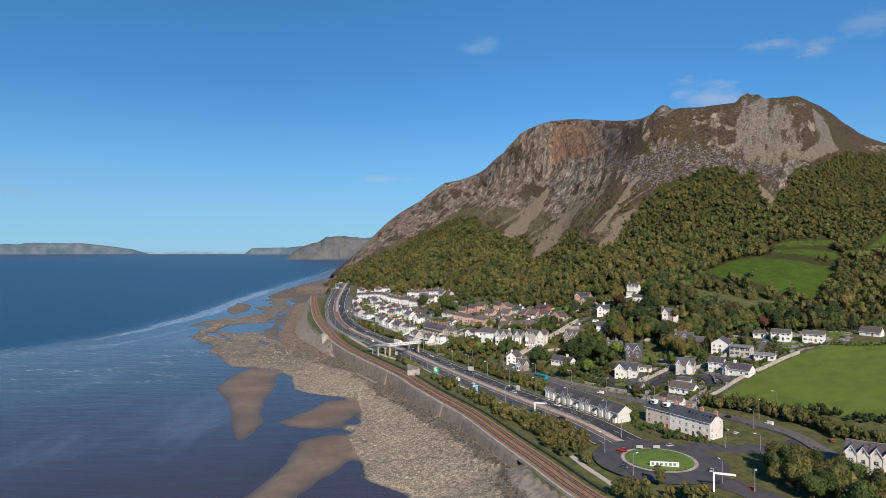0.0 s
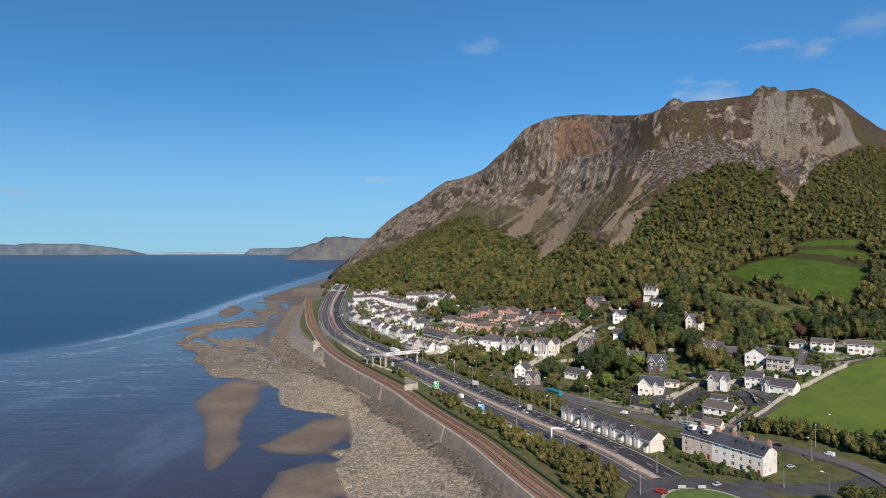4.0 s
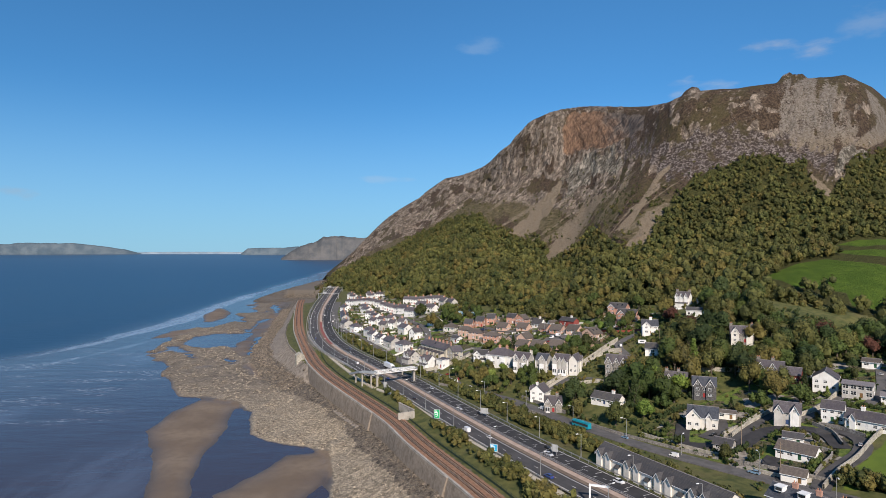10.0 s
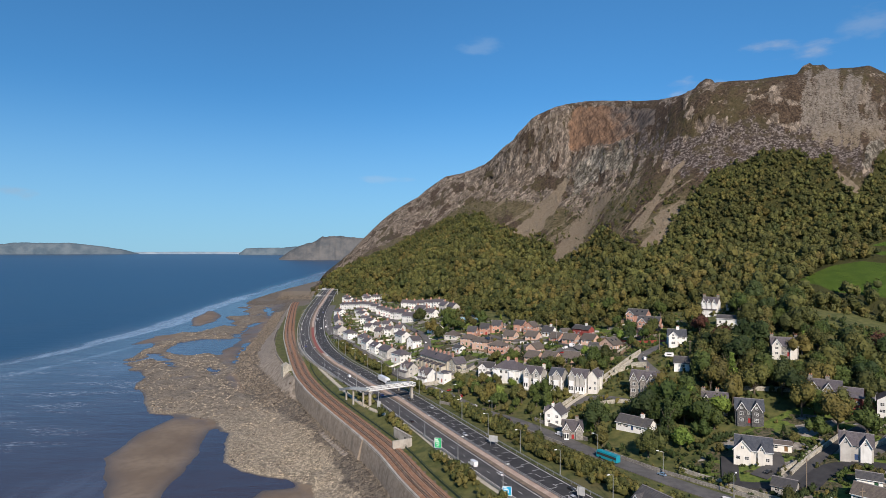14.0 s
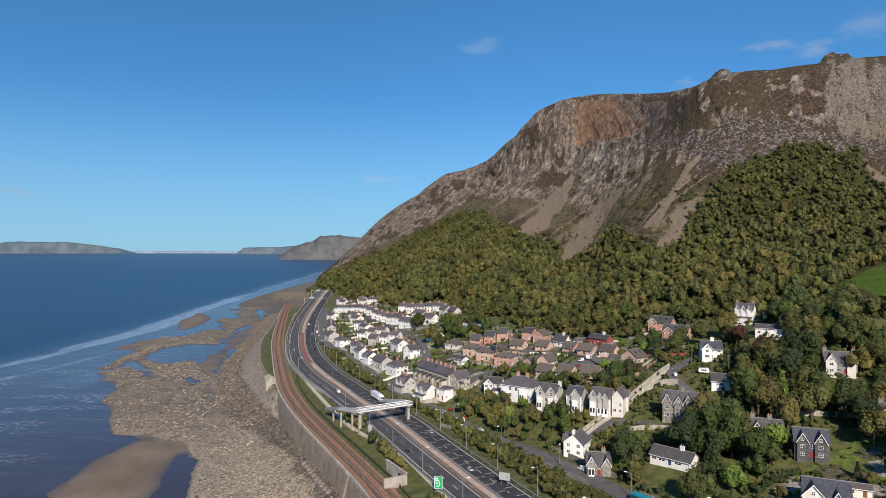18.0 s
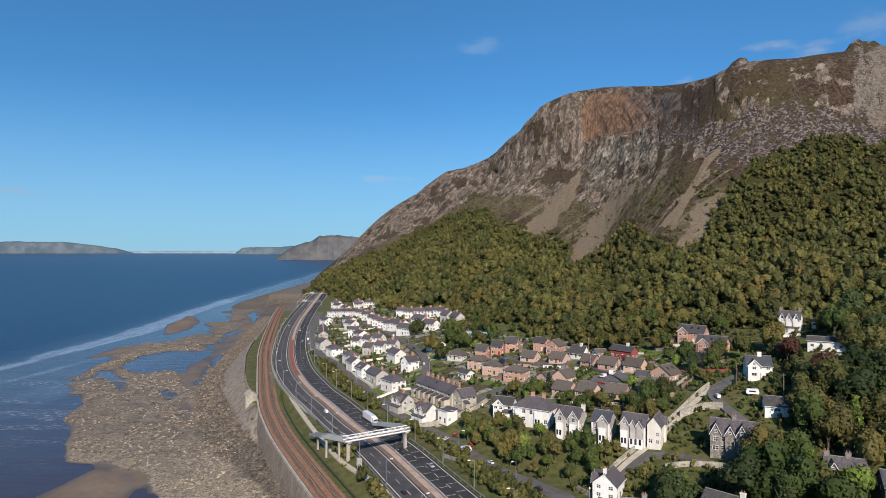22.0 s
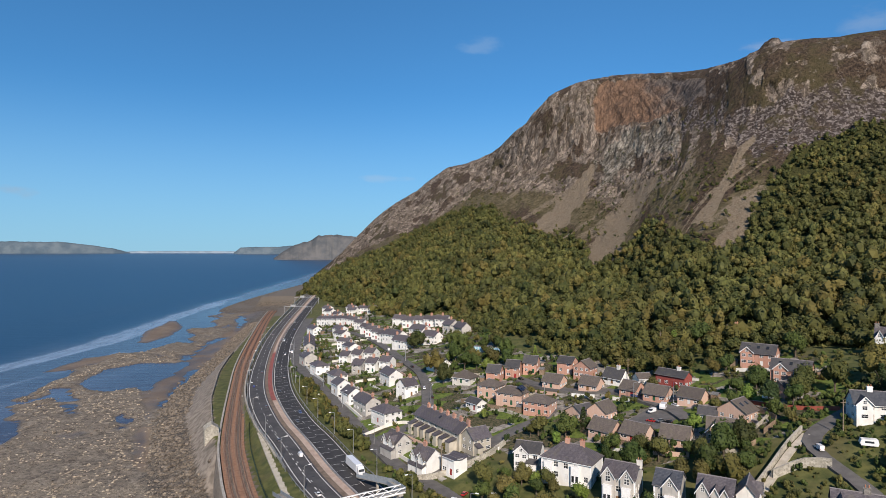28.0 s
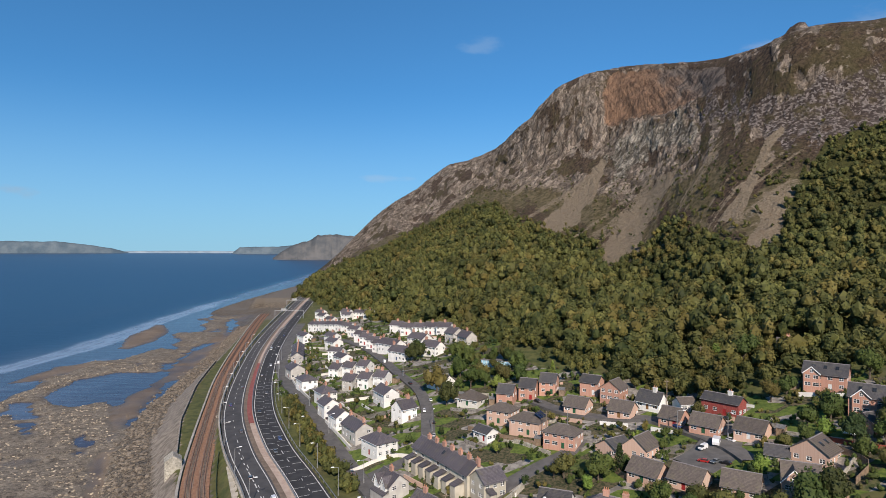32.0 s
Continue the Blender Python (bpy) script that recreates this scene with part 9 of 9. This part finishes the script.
clear = np.array([free(x, y, 3.0, 2.0) if y < 520 else True for x, y, _ in wood_places])
far_off = clear & (np.hypot(wood_places[:, 0], wood_places[:, 1] - 270) > 430)
near_by = clear & ~far_off
forest("woodland", wood_places[near_by], size[near_by], LEAF_WOOD, "mixed green and rust woodland on the hillside", 90, 11, 4, 1.0, 3, 0.36)
forest("woodland", wood_places[far_off], size[far_off], LEAF_WOOD, "far woodland and scrub high on the hillside", 36, 9, 6, 1.0, 2, 0.50)


# ---- vehicles ----
def paint(name, c):
    n = Nodes(name)
    n.b.inputs["Coat Weight"].default_value = 0.4
    return n.done(c, 0.3, 0.0, None, spec=0.5)


PAINTS = [paint("white car paint", (0.72, 0.72, 0.72)), paint("black car paint", (0.012, 0.012, 0.014)), paint("silver car paint", (0.42, 0.43, 0.45)), paint("blue car paint", (0.02, 0.06, 0.22)),
          paint("red car paint", (0.36, 0.02, 0.02)), paint("grey car paint", (0.10, 0.11, 0.12)), paint("pale blue car paint", (0.16, 0.26, 0.36))]
RUBBER = dull("black tyre rubber", (0.012, 0.012, 0.012), (0.022, 0.022, 0.022), 5.0, 0.9, local=True)
LAMPGLASS = dull("clear lamp cover", (0.6, 0.6, 0.58), (0.7, 0.7, 0.68), 3.0, 0.2, local=True)
TAIL = dull("red tail lamp", (0.35, 0.01, 0.01), (0.45, 0.02, 0.02), 3.0, 0.3, local=True)
CAR_PROTO = {}
FIT = 0.76       # the plan runs a little under true length
COLOUR_WORDS = ["white", "black", "silver", "dark blue", "red", "dark grey", "pale blue"]


def car(x, y, z, turn, colour, kind="car"):
    """A car or van; its nose points along its own x."""
    key = (colour, kind)
    if key not in CAR_PROTO:
        word = {"car": "hatchback car on the road", "van": "panel van with a tall body"}[kind]
        root = thing("car" if kind == "car" else "van", x, y, z, turn, f"{COLOUR_WORDS[colour]} {word}", kind, "vehicles")
        if kind == "car":
            body = [(-2.1, 0.28), (2.05, 0.28), (2.15, 0.55), (2.05, 0.78), (1.1, 0.95), (-1.9, 1.0), (-2.12, 0.85)]
            cabin = [(1.05, 0.95), (0.3, 1.44), (-1.3, 1.46), (-1.95, 1.0)]
        else:
            body = [(-2.6, 0.3), (2.45, 0.3), (2.55, 0.8), (2.3, 1.15), (1.6, 1.35), (1.1, 2.1), (-2.55, 2.2), (-2.6, 0.4)]
            cabin = [(2.2, 1.2), (1.66, 1.4), (1.2, 2.0), (0.6, 2.0), (0.6, 1.25)]
        part("body", Solid().prism(body, -0.86, 0.86), PAINTS[colour], root)
        part("window_band", Solid().prism(cabin, -0.74 if kind == "car" else -0.875, 0.74 if kind == "car" else 0.875), GLASS, root)
        if kind == "car":
            part("roof_panel", Solid().box(-1.3, -0.7, 1.44, 0.3, 0.7, 1.5, 0.03), PAINTS[colour], root)
        for wx in (-1.3, 1.3):
            for wy in (-0.82, 0.82):
                part("wheel", lambda: Solid().tube((0, -0.1, 0), (0, 0.1, 0), 0.32, 0.32, 12), RUBBER, root, at=pose(wx, wy, 0.32), key=("wheel",))
        nose = 2.16 if kind == "car" else 2.53
        part("headlights", Solid().box(nose - 0.16, -0.75, 0.6, nose, -0.45, 0.75).box(nose - 0.16, 0.45, 0.6, nose, 0.75, 0.75), LAMPGLASS, root)
        back = -2.13 if kind == "car" else -2.62
        part("tail_lights", Solid().box(back, -0.8, 0.7, back + 0.1, -0.55, 0.9).box(back, 0.55, 0.7, back + 0.1, 0.8, 0.9), TAIL, root)
        CAR_PROTO[key] = root
        root.matrix_basis = root.matrix_basis @ Matrix.Scale(FIT, 4)
        return root
    return copy_thing(CAR_PROTO[key], pose(x, y, z, 0, 0, turn) @ Matrix.Scale(FIT, 4))


rs = random.Random(8)
for k, (y, off) in enumerate(((238, -4.2), (252, 6.9), (263, -7.6), (276, 3.6), (281, 7.4), (297, -4.0), (306, -7.5), (322, 7.2), (331, 3.5), (352, -7.4), (366, 7.0), (381, 3.6), (392, -4.1), (402, -7.6), (418, 7.2), (430, -4.2), (446, -7.3), (463, 3.6),
                             (474, 7.0), (486, -4.2), (507, 3.6), (520, -7.2), (535, 6.6), (548, -4.0), (569, 3.5), (590, 6.4), (606, -4.0), (630, 3.4), (652, -6.4), (671, 6.2), (700, 3.4), (726, -4.0), (748, 6.0), (775, 3.4))):
    x_, y_, hd = along(main, y, off)
    car(x_, y_, float(road_z(y_)) + 0.02, hd if off < 0 else hd + 180, 0 if k in (6, 15, 27) else rs.choice([0, 1, 2, 1, 5, 0, 3, 5, 2]), "van" if k in (6, 15, 27) else "car")


def on_street(x, y, i, off=0.0):
    line, w = STREETS[i]
    k = int(np.argmin((line[:, 0] - x) ** 2 + (line[:, 1] - y) ** 2))
    k = min(max(k, 1), len(line) - 2)
    d = line[k + 1] - line[k - 1]
    d = d / np.linalg.norm(d)
    p = line[k] + np.array([d[1], -d[0]]) * off
    return float(p[0]), float(p[1]), height(*line[k]) + 0.3, math.degrees(math.atan2(d[1], d[0]))


for x, y, i, off in ((117, 222, 0, 1.6), (110, 234, 0, -1.9), (104, 243, 0, -2.0), (88, 261, 0, 1.7), (72, 279, 0, -1.8), (60, 294, 0, 1.6), (36, 333, 0, 1.7), (24, 352, 0, -1.8), (10, 371, 0, 1.6), (-20, 425, 0, 1.9), (-29, 444, 0, -2.0), (-50, 494, 0, 2.0), (-56, 508, 0, 2.0), (-66, 531, 0, -2.0),
                     (-79, 560, 0, 2.0), (-90, 596, 0, -2.0), (-10, 460, 4, 1.5), (-10, 468, 4, 1.5), (-10.5, 477, 4, -1.5), (-12, 489, 4, 1.5), (-17, 511, 4, -1.5), (-24, 531, 4, 1.5), (-31, 555, 4, -1.5), (-45, 594, 4, 1.5),
                     (8, 420, 1, 0.8), (26, 468, 2, 1.4), (47, 448, 2, -1.6), (58, 437, 2, 1.6), (64, 422, 2, -2.2), (60, 421, 3, 3.0), (57, 418, 3, -3.0), (84, 384, 6, 0.5), (112, 260, 8, 0.8), (124, 268, 8, -0.8), (97, 305, 10, 0.5), (88, 292, 10, -1.0)):
    px, py, pz, hd = on_street(x, y, i, off)
    car(px, py, pz, hd + (180 if (x + i) % 2 > 1 else 0), 0 if (int(x) + i) % 9 == 0 else rs.choice([0, 1, 2, 5, 3, 5, 6, 1, 0]), "van" if (int(x) + i) % 9 == 0 else "car")
for x, y, tt in ((58, 199, 150), (79, 181, 60), (75, 204, 200), (54, 184, 300), (84, 168, 120), (128, 203, 80), (101, 222, 20), (104, 219, 20), (98, 225, 20), (95, 381, 10), (153, 311, 20), (168, 322, 30), (6, 388, 100), (-2, 395, 60), (1, 397, 60), (56, 416, 140), (60, 413, 130)):
    car(x, y, height(x, y) + (0.45 if (x - CX) ** 2 + (y - CY) ** 2 < 700 else 0.12), tt, rs.choice([0, 1, 2, 5, 4]))

# lorry, coach and caravans
x_, y_, hd = along(main, 412, 7.2)
lorry = thing("lorry", x_, y_, float(road_z(412)) + 0.02, hd + 180, "white articulated lorry with a box trailer", "lorry")
lorry.matrix_basis = lorry.matrix_basis @ Matrix.Scale(FIT, 4)
part("trailer", Solid().box(-7.5, -1.27, 1.1, 4.4, 1.27, 4.0, 0.02), PAINTS[0], lorry)
part("cab", Solid().prism([(4.7, 0.5), (6.9, 0.5), (7.0, 1.8), (6.6, 3.2), (5.6, 3.7), (4.7, 3.7)], -1.2, 1.2), PAINTS[0], lorry)
part("windscreen", Solid().box(6.72, -1.05, 1.9, 6.95, 1.05, 2.9), GLASS, lorry)
part("chassis", Solid().box(-7.3, -0.5, 0.7, 4.8, 0.5, 1.1), STEEL, lorry)
for wx in (-6.2, -5.0, -3.8, 3.6, 5.9):
    for wy in (-1.05, 1.05):
        part("wheel", lambda: Solid().tube((0, -0.15, 0), (0, 0.15, 0), 0.5, 0.5, 14), RUBBER, lorry, at=pose(wx, wy, 0.5), key=("lorrywheel",))
px, py, pz, hd = on_street(50, 309, 0, -1.4)
coach = thing("bus", px, py, pz, hd + 180, "teal single-deck bus on the old road", "bus")
coach.matrix_basis = coach.matrix_basis @ Matrix.Scale(FIT, 4)
TEAL = paint("teal bus paint", (0.01, 0.24, 0.32))
part("body", Solid().box(-5.2, -1.25, 0.35, 5.2, 1.25, 3.0, 0.06), TEAL, coach)
part("window_band", Solid().box(-4.9, -1.27, 1.4, 5.1, 1.27, 2.4), GLASS, coach)
part("roof_pod", Solid().box(-3.5, -0.8, 3.0, 1.0, 0.8, 3.2, 0.08), TEAL, coach)
for wx in (-3.2, 3.4):
    for wy in (-1.1, 1.1):
        part("wheel", lambda: Solid().tube((0, -0.15, 0), (0, 0.15, 0), 0.48, 0.48, 14), RUBBER, coach, at=pose(wx, wy, 0.48), key=("buswheel",))
for x, y, tt in ((62.0, 422.5, 60), (94.0, 379.0, 160), (8.0, 391.0, 90), (89.0, 413.0, 150), (4.0, 382.0, 20)):
    cv = thing("caravan", x, y, height(x, y) + 0.25, tt, "small white touring caravan parked up", "caravan", "caravans")
    cv.matrix_basis = cv.matrix_basis @ Matrix.Scale(FIT, 4)
    part("body", lambda: Solid().prism([(-2.3, 0.5), (2.2, 0.5), (2.5, 1.3), (2.1, 2.4), (-2.2, 2.5), (-2.5, 1.4)], -1.05, 1.05), PAINTS[0], cv, key=("caravan",))
    part("window", lambda: Solid().box(-1.2, -1.07, 1.3, 1.2, 1.07, 1.9), GLASS, cv, key=("caravanwin",))
    part("wheel", lambda: Solid().tube((0, -1.08, 0.3), (0, 1.08, 0.3), 0.3, 0.3, 10), RUBBER, cv, key=("caravanwheel",))


# ---- shore rocks ----
ROCK = dull("wet dark shore rock", (0.045, 0.036, 0.028), (0.23, 0.19, 0.145), 0.7, 0.75, 3.0, 0.6, 0.1)
ROCK_PALE = dull("dry pale shore stone", (0.21, 0.17, 0.12), (0.44, 0.37, 0.27), 0.5, 0.9, 3.0, 0.6, 0.1)
ICO_V = np.array([(0, 0, 1), (0.894, 0, 0.447), (0.276, 0.851, 0.447), (-0.724, 0.526, 0.447), (-0.724, -0.526, 0.447), (0.276, -0.851, 0.447),
                  (0.724, 0.526, -0.447), (-0.276, 0.851, -0.447), (-0.894, 0, -0.447), (-0.276, -0.851, -0.447), (0.724, -0.526, -0.447), (0, 0, -1)])
ICO_F = np.array([(0, i, i % 5 + 1) for i in range(1, 6)] + [(i, i + 5 if i + 5 < 11 else 6, i % 5 + 1) for i in range(1, 6)]
                 + [(i % 5 + 1, i + 5, i % 5 + 6) for i in range(1, 6)] + [(11, i % 5 + 6, i + 5) for i in range(1, 6)])


def boulders(name, x, y, lo, hi, material, label, seed):
    r = np.random.default_rng(seed)
    n = len(x)
    z = ground(x, y)
    s = r.uniform(lo, hi, (n, 1, 1)) * r.uniform(0.6, 1.3, (n, 1, 3)) * np.array([1, 1, 0.62])
    v = ICO_V[None] * r.uniform(0.75, 1.2, (n, 12, 1)) * s + np.stack([x, y, z + 0.15 * s[:, 0, 2]], 1)[:, None]
    f = (ICO_F[None] + (np.arange(n) * 12)[:, None, None]).reshape(-1, 3)
    return tagged(sheet(name, v.reshape(-1, 3), f, material), label, "rocks", kind="stuff")


r = np.random.default_rng(3)
pick = rails[(rails[:, 1] > 150) & (rails[:, 1] < 900)]
k = r.integers(0, len(pick), 4800)
near_shore = pick[k, 1] < 430
d = -apron(pick[k, 1]) - 0.6 - r.uniform(0, 1, 4800) * np.interp(pick[k, 1], [390, 460], [7.0, 13.0])
line_pts = np.array([offset(pick, -1.0)[i] - pick[i, :2] for i in range(len(pick))])
bx_, by_ = pick[k, 0] + line_pts[k, 0] * -d + r.normal(0, 1.2, 4800), pick[k, 1] + line_pts[k, 1] * -d + r.normal(0, 2, 4800)
boulders("shore_boulders", bx_[~near_shore], by_[~near_shore], 0.4, 1.15, ROCK, "dark tumbled boulders below the sea wall", 4)
boulders("shore_boulders", bx_[near_shore][::2], by_[near_shore][::2], 0.2, 0.6, ROCK, "small dark rocks at the foot of the sea wall", 8)
cx_, cy_ = r.uniform(-250, 20, 30000), r.uniform(150, 740, 30000)
dd = np.maximum(inside(SHINGLE, cx_, cy_), inside(REEF, cx_, cy_)) + 12 * (fbm(cx_ / 14, cy_ / 14, 21) - 0.5) + 26 * (fbm(cx_ / 45, cy_ / 45, 23, 3) - 0.5)
hh = ground(cx_, cy_)
ok = (dd > 0) & (hh > -0.1) & (hh < 3.5) & (fbm(cx_ / 12, cy_ / 12, 44) > np.interp(cy_, [200, 450], [0.5, 0.42]))
boulders("shore_stones", cx_[ok], cy_[ok], 0.16, 0.55, ROCK_PALE, "scattered pale stones on the shingle and reef", 5)
ok2 = (dd > -4) & (hh > -0.4) & (hh < 3.5) & (fbm(cx_ / 9, cy_ / 20, 45) > 0.55)
boulders("shore_stones", cx_[ok2] + 0.7, cy_[ok2] + 0.4, 0.2, 0.7, ROCK, "weed-dark stones along the pools", 6)


# ---- distance ----
def far_material(name, a, b):
    n = Nodes(name)
    c = n.mix(n.step(n.noise(0.012, 5, rough=0.65), 0.35, 0.65), a, b)
    return n.done(c, 1.0, 0, n.noise(0.02, 4), 0.6, 12.0, 0.0)


def far_hill(name, crest, reach, deep, foot, material, label, seed):
    """A distant ridge: crest of (bearing tangent, height) at a distance, falling to foot."""
    c = np.array(crest, float)
    t = np.linspace(c[0, 0], c[-1, 0], 160)
    h = np.interp(t, c[:, 0], c[:, 1])
    h = foot + (h - foot) * (0.93 + 0.14 * fbm(t * 90, t * 0, seed, 4))
    d = np.sqrt(reach ** 2 / (1 + t ** 2))
    rows = []
    for f, k in ((-1.0, 0.0), (-0.7, 0.32), (-0.45, 0.6), (-0.2, 0.86), (0.0, 1.0), (0.5, 0.7), (1.0, 0.0)):
        wob = (fbm(t * 160 + k * 7, t * 0 + k * 5, seed + 3, 3) - 0.5) * deep * 0.4 * (1 if 0 < k < 1 else 0)
        dist = d + f * deep + wob
        rows.append(np.stack([t * dist, dist, foot - 6 + (h - foot + 6) * k], 1))
    v = np.stack(rows, 1)
    return tagged(sheet(name, v.reshape(-1, 3), grid_faces(160, 7)[:, ::-1], material, shade=True), label, "distance", kind="structure")


# distance haze is mixed into these three base colours
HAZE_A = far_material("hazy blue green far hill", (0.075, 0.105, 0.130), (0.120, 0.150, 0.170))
HAZE_B = far_material("far rocky headland greyed by painted haze", (0.078, 0.086, 0.092), (0.128, 0.126, 0.124))
HAZE_C = far_material("far coast paled by painted haze", (0.16, 0.21, 0.26), (0.25, 0.30, 0.34))
K = 1 / 1088.0
far_hill("backdrop", [((x - 784) * K, 78 + (444 - y) * K * 4050) for x, y in ((-500, 446), (-380, 436), (-240, 424), (-120, 427), (-30, 432), (30, 433), (62, 430), (110, 431), (150, 431), (200, 437), (232, 441), (262, 449))], 4800, 60, 44, HAZE_A, "low headland across the bay in haze-blue colour", 3)
far_hill("backdrop", [((x - 784) * K, 78 + (444 - y) * K * 4550) for x, y in ((230, 447.6), (280, 446.2), (360, 445.6), (440, 446.2), (520, 446.6))], 4830, 30, 52, HAZE_C, "strip of far coast in haze-pale colour", 5)
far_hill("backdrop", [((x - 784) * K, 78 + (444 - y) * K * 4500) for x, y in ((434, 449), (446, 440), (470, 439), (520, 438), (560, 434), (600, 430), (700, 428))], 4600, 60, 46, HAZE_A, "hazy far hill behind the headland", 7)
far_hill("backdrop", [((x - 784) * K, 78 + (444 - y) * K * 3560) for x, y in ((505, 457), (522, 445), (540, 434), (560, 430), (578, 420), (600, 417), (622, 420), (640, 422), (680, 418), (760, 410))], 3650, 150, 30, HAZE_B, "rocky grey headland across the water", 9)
